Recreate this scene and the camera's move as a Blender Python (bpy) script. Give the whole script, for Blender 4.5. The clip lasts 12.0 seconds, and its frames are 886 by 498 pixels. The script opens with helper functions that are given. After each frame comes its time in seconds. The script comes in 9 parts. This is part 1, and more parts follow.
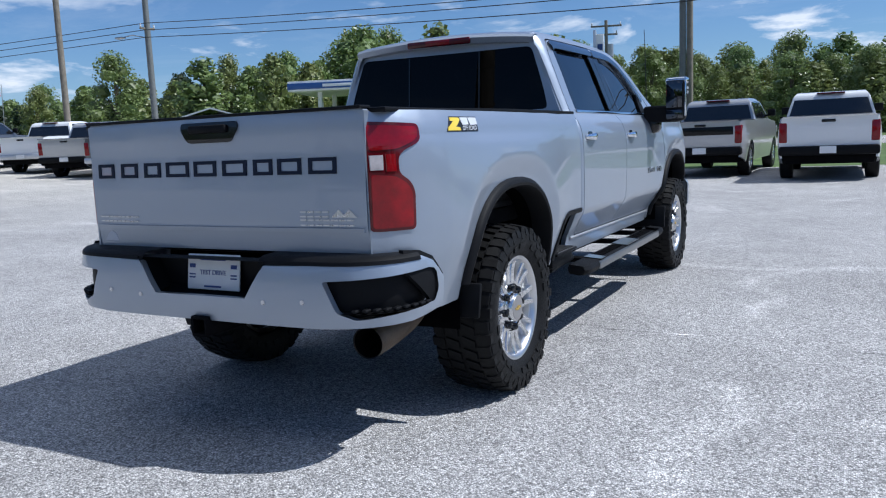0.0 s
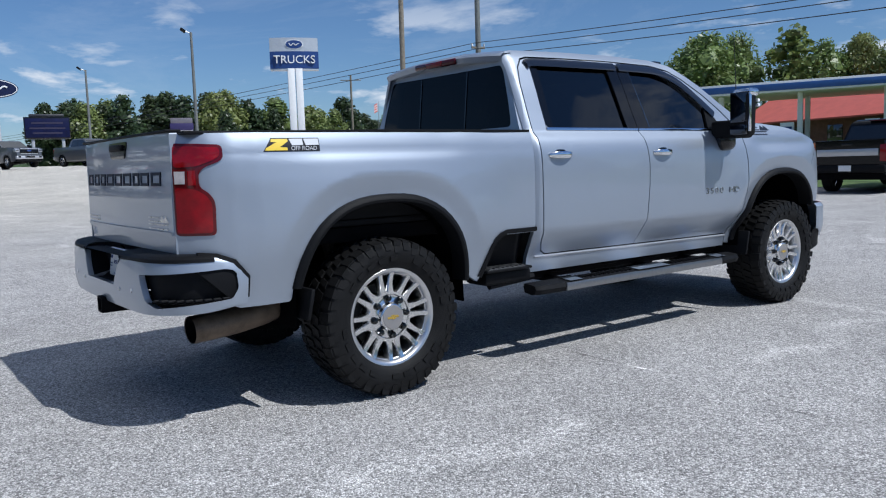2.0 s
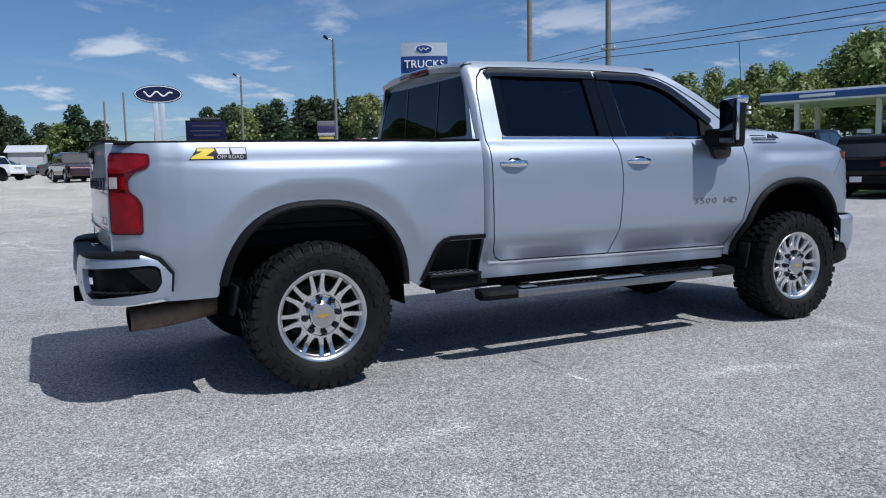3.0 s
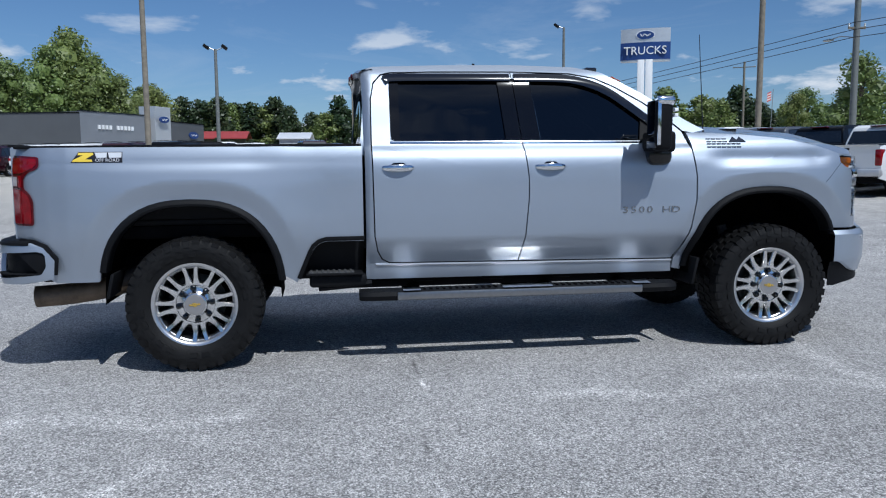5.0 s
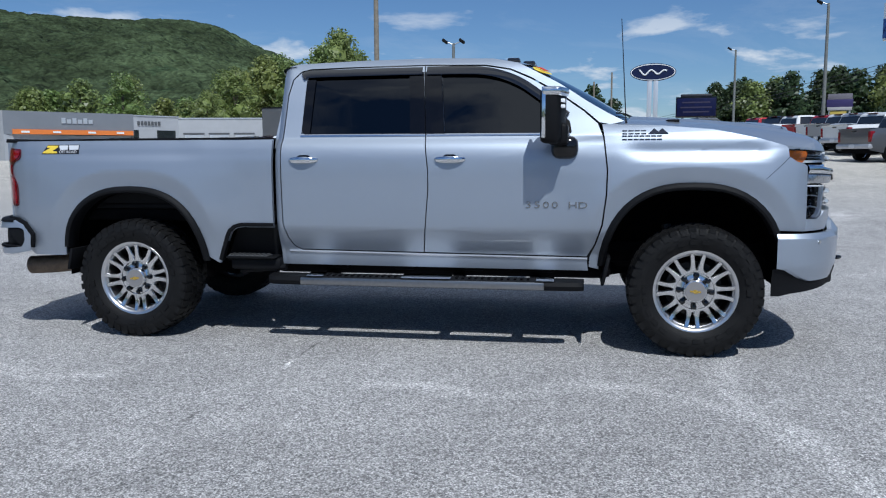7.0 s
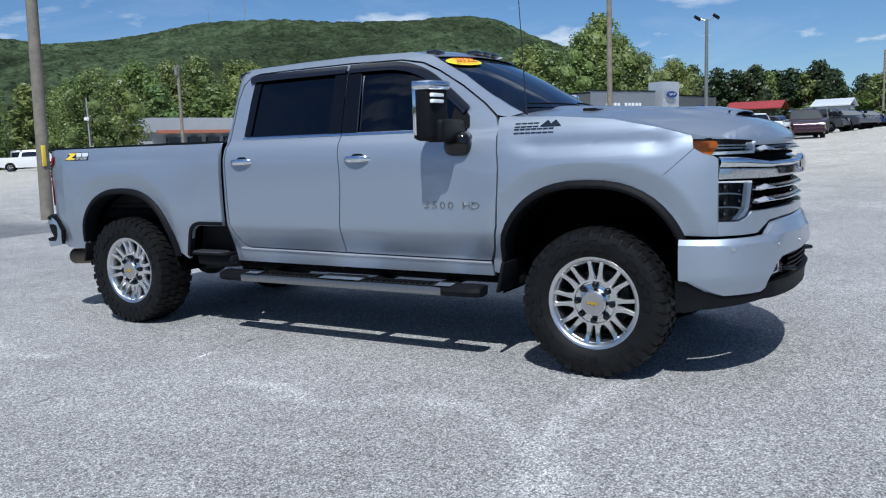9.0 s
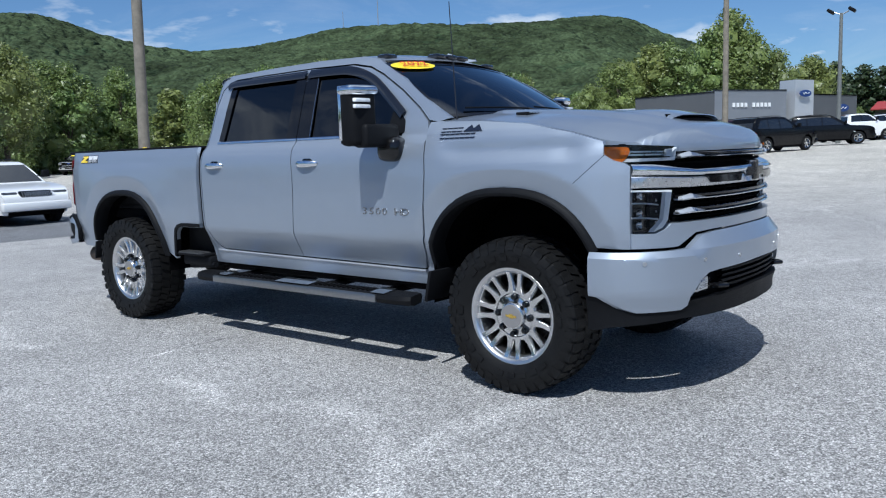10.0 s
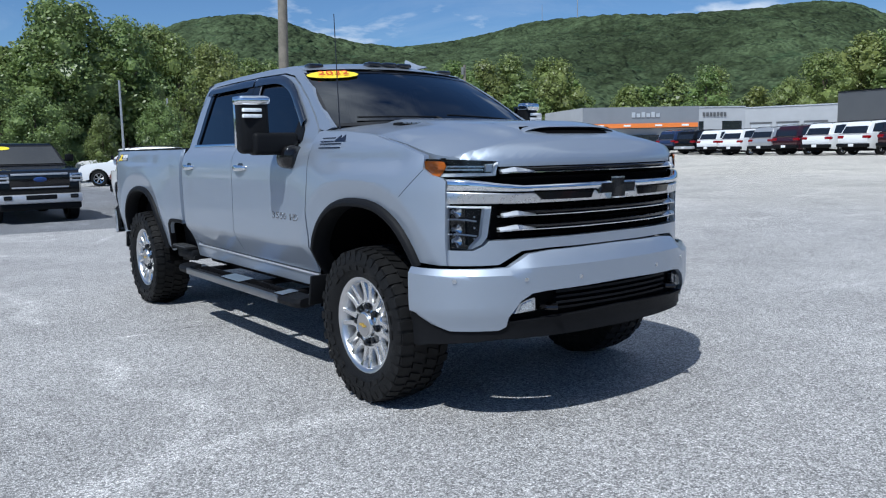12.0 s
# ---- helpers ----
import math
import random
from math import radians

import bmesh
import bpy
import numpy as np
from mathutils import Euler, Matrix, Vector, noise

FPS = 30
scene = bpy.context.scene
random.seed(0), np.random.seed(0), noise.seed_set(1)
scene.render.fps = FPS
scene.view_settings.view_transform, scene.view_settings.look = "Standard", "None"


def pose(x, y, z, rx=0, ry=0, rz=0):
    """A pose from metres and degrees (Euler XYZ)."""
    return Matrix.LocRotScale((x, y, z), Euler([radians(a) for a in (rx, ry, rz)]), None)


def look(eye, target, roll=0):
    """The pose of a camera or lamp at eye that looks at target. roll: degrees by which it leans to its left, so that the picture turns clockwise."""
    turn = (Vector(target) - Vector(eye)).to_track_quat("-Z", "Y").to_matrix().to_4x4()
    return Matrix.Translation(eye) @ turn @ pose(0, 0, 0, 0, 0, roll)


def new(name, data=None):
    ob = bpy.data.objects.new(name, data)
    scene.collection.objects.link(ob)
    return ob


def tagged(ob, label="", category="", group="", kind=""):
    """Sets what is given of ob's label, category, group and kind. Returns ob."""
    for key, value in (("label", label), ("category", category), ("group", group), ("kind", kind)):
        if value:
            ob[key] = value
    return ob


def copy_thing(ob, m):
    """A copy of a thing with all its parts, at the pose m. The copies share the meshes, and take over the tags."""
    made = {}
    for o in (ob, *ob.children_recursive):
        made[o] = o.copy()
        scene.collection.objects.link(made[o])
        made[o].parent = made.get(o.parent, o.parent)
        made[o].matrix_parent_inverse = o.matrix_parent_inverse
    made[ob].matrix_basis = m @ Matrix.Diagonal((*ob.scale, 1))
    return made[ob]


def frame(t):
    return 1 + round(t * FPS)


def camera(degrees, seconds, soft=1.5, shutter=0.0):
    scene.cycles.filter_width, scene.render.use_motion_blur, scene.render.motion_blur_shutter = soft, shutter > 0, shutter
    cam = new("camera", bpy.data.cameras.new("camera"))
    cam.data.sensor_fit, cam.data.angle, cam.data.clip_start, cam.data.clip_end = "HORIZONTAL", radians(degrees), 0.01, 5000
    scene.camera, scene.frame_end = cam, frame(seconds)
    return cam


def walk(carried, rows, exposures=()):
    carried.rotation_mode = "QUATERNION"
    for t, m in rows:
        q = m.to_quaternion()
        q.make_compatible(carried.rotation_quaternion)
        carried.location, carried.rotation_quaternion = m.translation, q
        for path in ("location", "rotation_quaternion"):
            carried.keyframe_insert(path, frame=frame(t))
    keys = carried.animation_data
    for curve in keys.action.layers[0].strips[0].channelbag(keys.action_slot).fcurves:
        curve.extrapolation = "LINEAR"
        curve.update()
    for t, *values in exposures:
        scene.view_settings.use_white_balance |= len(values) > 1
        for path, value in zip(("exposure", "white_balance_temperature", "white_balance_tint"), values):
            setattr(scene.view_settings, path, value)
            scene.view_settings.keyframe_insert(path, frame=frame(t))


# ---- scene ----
cam = camera(58.4, 12.0, 1.15)
PATH = [
    (0, (2.556, -3.805, 1.33), (1.629, -2.054, 1.059), -2.4),
    (0.5, (3.151, -3.535, 1.305), (2.022, -1.903, 1.056), -2.3),
    (1, (3.655, -3.191, 1.284), (2.359, -1.688, 1.043), -2.2),
    (1.5, (4.162, -2.804, 1.292), (2.712, -1.448, 1.054), -2.0),
    (2, (4.623, -2.388, 1.279), (3.035, -1.191, 1.066), -1.8),
    (2.5, (5.028, -1.919, 1.285), (3.337, -0.87, 1.09), -1.5),
    (3, (5.43, -1.433, 1.282), (3.651, -0.541, 1.084), -1.3),
    (3.2, (5.536, -1.219, 1.314), (3.734, -0.384, 1.077), -1.1),
    (4.8, (6.177, 0.585, 1.331), (4.222, 0.941, 1.108), -0.6),
    (5, (6.257, 0.835, 1.354), (4.292, 1.134, 1.135), -0.5),
    (5.5, (6.365, 1.435, 1.337), (4.384, 1.574, 1.103), -0.4),
    (6, (6.392, 2.068, 1.356), (4.407, 2.051, 1.118), -0.2),
    (6.5, (6.394, 2.697, 1.345), (4.416, 2.515, 1.11), -0.3),
    (7, (6.345, 3.301, 1.358), (4.391, 2.953, 1.118), -0.3),
    (7.2, (6.33, 3.555, 1.385), (4.386, 3.14, 1.157), -0.5),
    (8.8, (5.479, 5.37, 1.351), (3.731, 4.437, 1.076), -2.0),
    (9, (5.337, 5.564, 1.383), (3.621, 4.571, 1.125), -2.0),
    (9.5, (4.995, 6.067, 1.389), (3.368, 4.932, 1.132), -2.0),
    (10, (4.579, 6.498, 1.367), (3.04, 5.244, 1.123), -1.9),
    (10.5, (4.219, 6.918, 1.356), (2.774, 5.558, 1.105), -1.7),
    (11, (3.875, 7.277, 1.365), (2.527, 5.819, 1.122), -1.5),
    (11.5, (3.526, 7.567, 1.398), (2.256, 6.044, 1.145), -1.2),
    (12, (3.253, 7.827, 1.416), (2.059, 6.241, 1.168), -1.1),
]
walk(cam, [(t, look(eye, target, roll)) for t, eye, target, roll in PATH], [(0, 0.20, 5780, 9), (1.5, 0.06, 5900, 8), (3, -0.10, 5950, 10), (5, -0.17, 5780, 7), (7.2, -0.14, 5820, 7), (9, 0.05, 5800, 6), (12, 0.12, 5800, 6)])

# ---- light ----
SUN = Vector((0.655, 0.305, 1.0)).normalized()
world = bpy.data.worlds.new("sky")
scene.world = world
world.use_nodes = True


def wn(kind, **inputs):
    n = world.node_tree.nodes.new(kind)
    for k, v in inputs.items():
        n.inputs[k].default_value = v
    return n


def wlink(a, b):
    world.node_tree.links.new(a, b)


def build_sky():
    nodes = world.node_tree.nodes
    nodes.clear()
    out = wn("ShaderNodeOutputWorld")
    bg = wn("ShaderNodeBackground", Strength=0.085)
    sky = wn("ShaderNodeTexSky")
    sky.sky_type = "NISHITA"
    sky.sun_disc = False
    sky.sun_elevation = math.asin(SUN.z)
    sky.sun_rotation = math.atan2(SUN.x, SUN.y)
    sky.air_density, sky.dust_density, sky.ozone_density = 1.0, 0.03, 4.0
    co = wn("ShaderNodeTexCoord")
    sep = wn("ShaderNodeSeparateXYZ")
    wlink(co.outputs["Generated"], sep.inputs[0])
    # clouds lie on a flat sheet: the direction divided by its height
    den = wn("ShaderNodeMath")
    den.operation = "ADD"
    den.inputs[1].default_value = 0.16
    wlink(sep.outputs[2], den.inputs[0])
    mx = wn("ShaderNodeMath")
    mx.operation = "MAXIMUM"
    mx.inputs[1].default_value = 0.03
    wlink(den.outputs[0], mx.inputs[0])
    comb = wn("ShaderNodeCombineXYZ")
    for i in (0, 1):
        d = wn("ShaderNodeMath")
        d.operation = "DIVIDE"
        wlink(sep.outputs[i], d.inputs[0])
        wlink(mx.outputs[0], d.inputs[1])
        wlink(d.outputs[0], comb.inputs[i])
    puff = wn("ShaderNodeTexNoise", Scale=1.9, Detail=10.0, Roughness=0.56, Distortion=0.25)
    wlink(comb.outputs[0], puff.inputs["Vector"])
    ramp = wn("ShaderNodeValToRGB")
    ramp.color_ramp.elements[0].position, ramp.color_ramp.elements[1].position = 0.545, 0.66
    wlink(puff.outputs["Fac"], ramp.inputs[0])
    broad = wn("ShaderNodeValToRGB")
    broad.color_ramp.elements[0].position, broad.color_ramp.elements[1].position = 0.41, 0.57
    wlink(puff.outputs["Fac"], broad.inputs[0])
    low = wn("ShaderNodeMapRange")
    low.inputs["From Min"].default_value, low.inputs["From Max"].default_value = 0.24, 0.11
    low.inputs["To Min"].default_value, low.inputs["To Max"].default_value = 0.0, 1.0
    wlink(sep.outputs[2], low.inputs["Value"])
    # fair-weather clouds low over the horizon, and again higher up
    high = wn("ShaderNodeMapRange")
    high.inputs["From Min"].default_value, high.inputs["From Max"].default_value = 0.30, 0.42
    high.inputs["To Min"].default_value, high.inputs["To Max"].default_value = 0.0, 0.85
    wlink(sep.outputs[2], high.inputs["Value"])
    # broad cloud round the zenith, unseen, added to lift the fill light
    zenith_fill = wn("ShaderNodeMapRange")
    zenith_fill.inputs["From Min"].default_value, zenith_fill.inputs["From Max"].default_value = 0.70, 0.82
    wlink(sep.outputs[2], zenith_fill.inputs["Value"])
    where, near, over, amount = (wn("ShaderNodeMath") for k in range(4))
    near.operation = over.operation = "MULTIPLY"
    where.operation = amount.operation = "MAXIMUM"
    wlink(low.outputs[0], where.inputs[0])
    wlink(high.outputs[0], where.inputs[1])
    wlink(ramp.outputs[0], near.inputs[0])
    wlink(where.outputs[0], near.inputs[1])
    wlink(broad.outputs[0], over.inputs[0])
    wlink(zenith_fill.outputs[0], over.inputs[1])
    wlink(near.outputs[0], amount.inputs[0])
    wlink(over.outputs[0], amount.inputs[1])
    wisp = wn("ShaderNodeTexNoise", Scale=0.7, Detail=7.0, Roughness=0.7, Distortion=1.4)
    wlink(comb.outputs[0], wisp.inputs["Vector"])
    ramp2 = wn("ShaderNodeValToRGB")
    ramp2.color_ramp.elements[0].position, ramp2.color_ramp.elements[1].position = 0.50, 0.85
    ramp2.color_ramp.elements[1].color = (0.20, 0.20, 0.20, 1)
    wlink(wisp.outputs["Fac"], ramp2.inputs[0])
    both = wn("ShaderNodeMath")
    both.operation = "MAXIMUM"
    wlink(amount.outputs[0], both.inputs[0])
    wlink(ramp2.outputs[0], both.inputs[1])
    mix = wn("ShaderNodeMixRGB")
    mix.inputs[2].default_value = (9.0, 9.2, 9.6, 1)
    wlink(both.outputs[0], mix.inputs[0])
    deep = wn("ShaderNodeMixRGB")
    deep.blend_type = "MULTIPLY"
    deep.inputs[0].default_value = 1.0
    deep.inputs[2].default_value = (0.68, 0.78, 0.92, 1)
    wlink(sky.outputs[0], deep.inputs[1])
    wlink(deep.outputs[0], mix.inputs[1])
    wlink(mix.outputs[0], bg.inputs[0])
    wlink(bg.outputs[0], out.inputs[0])


build_sky()
sun = new("sun", bpy.data.lights.new("sun", "SUN"))
sun.data.energy, sun.data.angle, sun.data.color = 4.2, radians(0.55), (1.0, 0.955, 0.89)
sun.matrix_world = look((30, 17, 52), (30 - SUN.x, 17 - SUN.y, 52 - SUN.z))

# ---- materials ----
def material(name, colour, rough=0.5, metal=0.0, coat=0.0, spread=0.0, scale=8.0, bump=0.0, bump_scale=60.0, rough_spread=0.0, spec=0.5, per_object=0.0):
    """A painted, plastic, metal or plaster surface: colour and roughness vary at two scales, with fine relief."""
    m = bpy.data.materials.new(name)
    m.use_nodes = True
    nt = m.node_tree
    p = nt.nodes["Principled BSDF"]
    p.inputs["Base Color"].default_value = (*colour, 1)
    p.inputs["Roughness"].default_value = rough
    p.inputs["Metallic"].default_value = metal
    p.inputs["Coat Weight"].default_value = coat
    p.inputs["Coat Roughness"].default_value = 0.03
    p.inputs["Specular IOR Level"].default_value = spec
    co = nt.nodes.new("ShaderNodeTexCoord")
    if spread or rough_spread or per_object:
        a = nt.nodes.new("ShaderNodeTexNoise")
        a.inputs["Scale"].default_value, a.inputs["Detail"].default_value, a.inputs["Roughness"].default_value = scale, 8.0, 0.65
        nt.links.new(co.outputs["Object"], a.inputs["Vector"])
        mr = nt.nodes.new("ShaderNodeMapRange")
        mr.inputs["From Min"].default_value, mr.inputs["From Max"].default_value = 0.3, 0.7
        mr.inputs["To Min"].default_value, mr.inputs["To Max"].default_value = 1 - spread, 1 + spread
        nt.links.new(a.outputs["Fac"], mr.inputs["Value"])
        value = mr.outputs[0]
        if per_object:
            info = nt.nodes.new("ShaderNodeObjectInfo")
            r = nt.nodes.new("ShaderNodeMapRange")
            r.inputs["To Min"].default_value, r.inputs["To Max"].default_value = 1 - per_object, 1 + per_object
            nt.links.new(info.outputs["Random"], r.inputs["Value"])
            mu = nt.nodes.new("ShaderNodeMath")
            mu.operation = "MULTIPLY"
            nt.links.new(value, mu.inputs[0])
            nt.links.new(r.outputs[0], mu.inputs[1])
            value = mu.outputs[0]
        hsv = nt.nodes.new("ShaderNodeHueSaturation")
        hsv.inputs["Color"].default_value = (*colour, 1)
        nt.links.new(value, hsv.inputs["Value"])
        nt.links.new(hsv.outputs[0], p.inputs["Base Color"])
        if rough_spread:
            rr = nt.nodes.new("ShaderNodeMapRange")
            rr.inputs["From Min"].default_value, rr.inputs["From Max"].default_value = 0.3, 0.7
            rr.inputs["To Min"].default_value, rr.inputs["To Max"].default_value = max(0, rough - rough_spread), rough + rough_spread
            nt.links.new(a.outputs["Fac"], rr.inputs["Value"])
            nt.links.new(rr.outputs[0], p.inputs["Roughness"])
    if bump:
        b = nt.nodes.new("ShaderNodeTexNoise")
        b.inputs["Scale"].default_value, b.inputs["Detail"].default_value = bump_scale, 5.0
        nt.links.new(co.outputs["Object"], b.inputs["Vector"])
        bn = nt.nodes.new("ShaderNodeBump")
        bn.inputs["Strength"].default_value, bn.inputs["Distance"].default_value = bump, 0.01
        nt.links.new(b.outputs["Fac"], bn.inputs["Height"])
        nt.links.new(bn.outputs[0], p.inputs["Normal"])
    return m


def glass(name, tint, rough=0.0, ior=1.55):
    """Tinted pane: what passes is tinted, the gloss follows the angle."""
    m = bpy.data.materials.new(name)
    m.use_nodes = True
    nt = m.node_tree
    nt.nodes.remove(nt.nodes["Principled BSDF"])
    out = nt.nodes["Material Output"]
    tr, gl, fr, mx = (nt.nodes.new(k) for k in ("ShaderNodeBsdfTransparent", "ShaderNodeBsdfGlossy", "ShaderNodeFresnel", "ShaderNodeMixShader"))
    tr.inputs[0].default_value = (*tint, 1)
    gl.inputs["Color"].default_value = (0.95, 0.97, 1.0, 1)
    gl.inputs["Roughness"].default_value = rough
    fr.inputs["IOR"].default_value = ior
    nt.links.new(fr.outputs[0], mx.inputs[0])
    nt.links.new(tr.outputs[0], mx.inputs[1])
    nt.links.new(gl.outputs[0], mx.inputs[2])
    nt.links.new(mx.outputs[0], out.inputs[0])
    return m


def car_paint(name, colour, metal=0.0, rough=0.35):
    """Smooth clear-coated paint with a faint film of dust."""
    return material(name, colour, rough, metal, coat=1.0, spread=0.012, scale=0.9)


def asphalt():
    m = bpy.data.materials.new("worn_asphalt")
    m.use_nodes = True
    nt = m.node_tree
    p = nt.nodes["Principled BSDF"]
    p.inputs["Roughness"].default_value = 0.86
    p.inputs["Specular IOR Level"].default_value = 0.35
    co = nt.nodes.new("ShaderNodeTexCoord")

    def node(kind, **inp):
        n = nt.nodes.new(kind)
        for k, v in inp.items():
            n.inputs[k.replace("_", " ")].default_value = v
        return n

    def noise_at(scale, detail, rough=0.6, distort=0.0):
        n = node("ShaderNodeTexNoise", Scale=scale, Detail=detail, Roughness=rough, Distortion=distort)
        nt.links.new(co.outputs["Object"], n.inputs["Vector"])
        return n.outputs["Fac"]

    def remap(sock, a, b, c, d):
        n = nt.nodes.new("ShaderNodeMapRange")
        for k, v in zip(("From Min", "From Max", "To Min", "To Max"), (a, b, c, d)):
            n.inputs[k].default_value = v
        nt.links.new(sock, n.inputs["Value"])
        return n.outputs[0]

    def maths(op, a, b):
        n = nt.nodes.new("ShaderNodeMath")
        n.operation = op
        for i, s in enumerate((a, b)):
            if isinstance(s, (int, float)):
                n.inputs[i].default_value = s
            else:
                nt.links.new(s, n.inputs[i])
        return n.outputs[0]

    chips = node("ShaderNodeTexVoronoi", Scale=125.0)
    nt.links.new(co.outputs["Object"], chips.inputs["Vector"])
    chip = nt.nodes.new("ShaderNodeSeparateColor")
    nt.links.new(chips.outputs["Color"], chip.inputs[0])
    stone = remap(chip.outputs[0], 0.0, 1.0, 0.41, 1.59)
    coarse = node("ShaderNodeTexVoronoi", Scale=58.0)
    nt.links.new(co.outputs["Object"], coarse.inputs["Vector"])
    pebble = nt.nodes.new("ShaderNodeSeparateColor")
    nt.links.new(coarse.outputs["Color"], pebble.inputs[0])
    stone = maths("MULTIPLY", stone, remap(pebble.outputs[1], 0.0, 1.0, 0.79, 1.21))
    gap = remap(chips.outputs["Distance"], 0.25, 0.75, 1.06, 0.55)
    grit = remap(noise_at(260, 4, 0.75), 0.3, 0.7, 0.80, 1.2)
    blotch = remap(noise_at(0.45, 6, 0.6), 0.3, 0.7, 0.86, 1.14)
    stain = remap(noise_at(2.2, 7, 0.65), 0.35, 0.65, 0.92, 1.08)
    tone = maths("MULTIPLY", maths("MULTIPLY", stone, gap), maths("MULTIPLY", grit, maths("MULTIPLY", blotch, stain)))
    place = nt.nodes.new("ShaderNodeSeparateXYZ")
    nt.links.new(co.outputs["Object"], place.inputs[0])
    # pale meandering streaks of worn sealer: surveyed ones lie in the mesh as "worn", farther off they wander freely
    worn = nt.nodes.new("ShaderNodeAttribute")
    worn.attribute_name = "worn"
    seam = nt.nodes.new("ShaderNodeAttribute")
    seam.attribute_name = "seam"
    dx, dy = maths("SUBTRACT", place.outputs[0], 2.0), maths("SUBTRACT", place.outputs[1], 2.0)
    away = remap(maths("ADD", maths("MULTIPLY", dx, dx), maths("MULTIPLY", dy, dy)), 20.0, 60.0, 0.0, 1.0)
    wander = maths("ABSOLUTE", maths("SUBTRACT", noise_at(0.33, 3, 0.5, 0.6), 0.5), 0)
    streak = maths("MULTIPLY", remap(wander, 0.0, 0.018, 1.0, 0.0), remap(noise_at(0.5, 5, 0.7), 0.46, 0.60, 0.0, 1.0))
    streak = maths("MULTIPLY", streak, away)
    patchy = remap(noise_at(7.0, 6, 0.7), 0.34, 0.62, 0.25, 1.0)
    streak = maths("MAXIMUM", streak, maths("MULTIPLY", worn.outputs["Fac"], patchy))
    tone = maths("MULTIPLY", tone, maths("ADD", 1.0, maths("MULTIPLY", streak, 0.42)))
    # one long hairline crack, dark with pale filling in places
    hair = remap(seam.outputs["Fac"], 0.80, 0.94, 0.0, 1.0)
    fill = remap(noise_at(1.1, 3, 0.6), 0.44, 0.56, -0.55, 0.75)
    tone = maths("MULTIPLY", tone, maths("ADD", 1.0, maths("MULTIPLY", hair, fill)))
    # paler, warmer paving towards the dealership; newer, darker paving along the southern row
    edge = remap(noise_at(0.12, 4), 0.3, 0.7, -3.0, 3.0)
    pale_far = remap(maths("ADD", place.outputs[0], edge), -7.0, -22.0, 0.0, 1.0)
    slant = maths("ADD", place.outputs[1], maths("MULTIPLY", place.outputs[0], 0.25))
    recent = maths("MULTIPLY", remap(slant, -9.7, -9.85, 0.0, 1.0), remap(place.outputs[0], -5.2, -6.5, 1.0, 0.0))
    tint = nt.nodes.new("ShaderNodeMixRGB")
    tint.inputs[1].default_value, tint.inputs[2].default_value = (0.462, 0.452, 0.446, 1), (0.60, 0.57, 0.515, 1)
    nt.links.new(pale_far, tint.inputs[0])
    tint2 = nt.nodes.new("ShaderNodeMixRGB")
    tint2.inputs[2].default_value = (0.22, 0.225, 0.24, 1)
    nt.links.new(recent, tint2.inputs[0])
    nt.links.new(tint.outputs[0], tint2.inputs[1])
    hsv = nt.nodes.new("ShaderNodeHueSaturation")
    nt.links.new(tint2.outputs[0], hsv.inputs["Color"])
    nt.links.new(tone, hsv.inputs["Value"])
    nt.links.new(hsv.outputs[0], p.inputs["Base Color"])
    bump = nt.nodes.new("ShaderNodeBump")
    bump.inputs["Strength"].default_value, bump.inputs["Distance"].default_value = 0.85, 0.007
    nt.links.new(chips.outputs["Distance"], bump.inputs["Height"])
    bump.invert = True
    nt.links.new(bump.outputs[0], p.inputs["Normal"])
    return m


def foliage(name, colour, spread=0.35):
    """Leaves: colour varies from leaf clump to leaf clump and from tree to tree; some light comes through."""
    m = bpy.data.materials.new(name)
    m.use_nodes = True
    nt = m.node_tree
    p = nt.nodes["Principled BSDF"]
    p.inputs["Roughness"].default_value = 0.42
    geo, info = nt.nodes.new("ShaderNodeNewGeometry"), nt.nodes.new("ShaderNodeObjectInfo")
    r1, r2 = nt.nodes.new("ShaderNodeMapRange"), nt.nodes.new("ShaderNodeMapRange")
    r1.inputs["To Min"].default_value, r1.inputs["To Max"].default_value = 1 - spread, 1 + spread
    r2.inputs["To Min"].default_value, r2.inputs["To Max"].default_value = 0.47, 0.515
    nt.links.new(geo.outputs["Random Per Island"], r1.inputs["Value"])
    nt.links.new(info.outputs["Random"], r2.inputs["Value"])
    hsv = nt.nodes.new("ShaderNodeHueSaturation")
    hsv.inputs["Color"].default_value = (*colour, 1)
    nt.links.new(r1.outputs[0], hsv.inputs["Value"])
    nt.links.new(r2.outputs[0], hsv.inputs["Hue"])
    nt.links.new(hsv.outputs[0], p.inputs["Base Color"])
    tl, mx = nt.nodes.new("ShaderNodeBsdfTranslucent"), nt.nodes.new("ShaderNodeMixShader")
    mx.inputs[0].default_value = 0.32
    nt.links.new(hsv.outputs[0], tl.inputs[0])
    nt.links.new(p.outputs[0], mx.inputs[1])
    nt.links.new(tl.outputs[0], mx.inputs[2])
    nt.links.new(mx.outputs[0], nt.nodes["Material Output"].inputs[0])
    return m


def lamp_lens(name, colour, rough=0.08):
    m = material(name, colour, rough, 0.0, coat=0.4, spread=0.3, scale=14.0, spec=0.3)
    return m


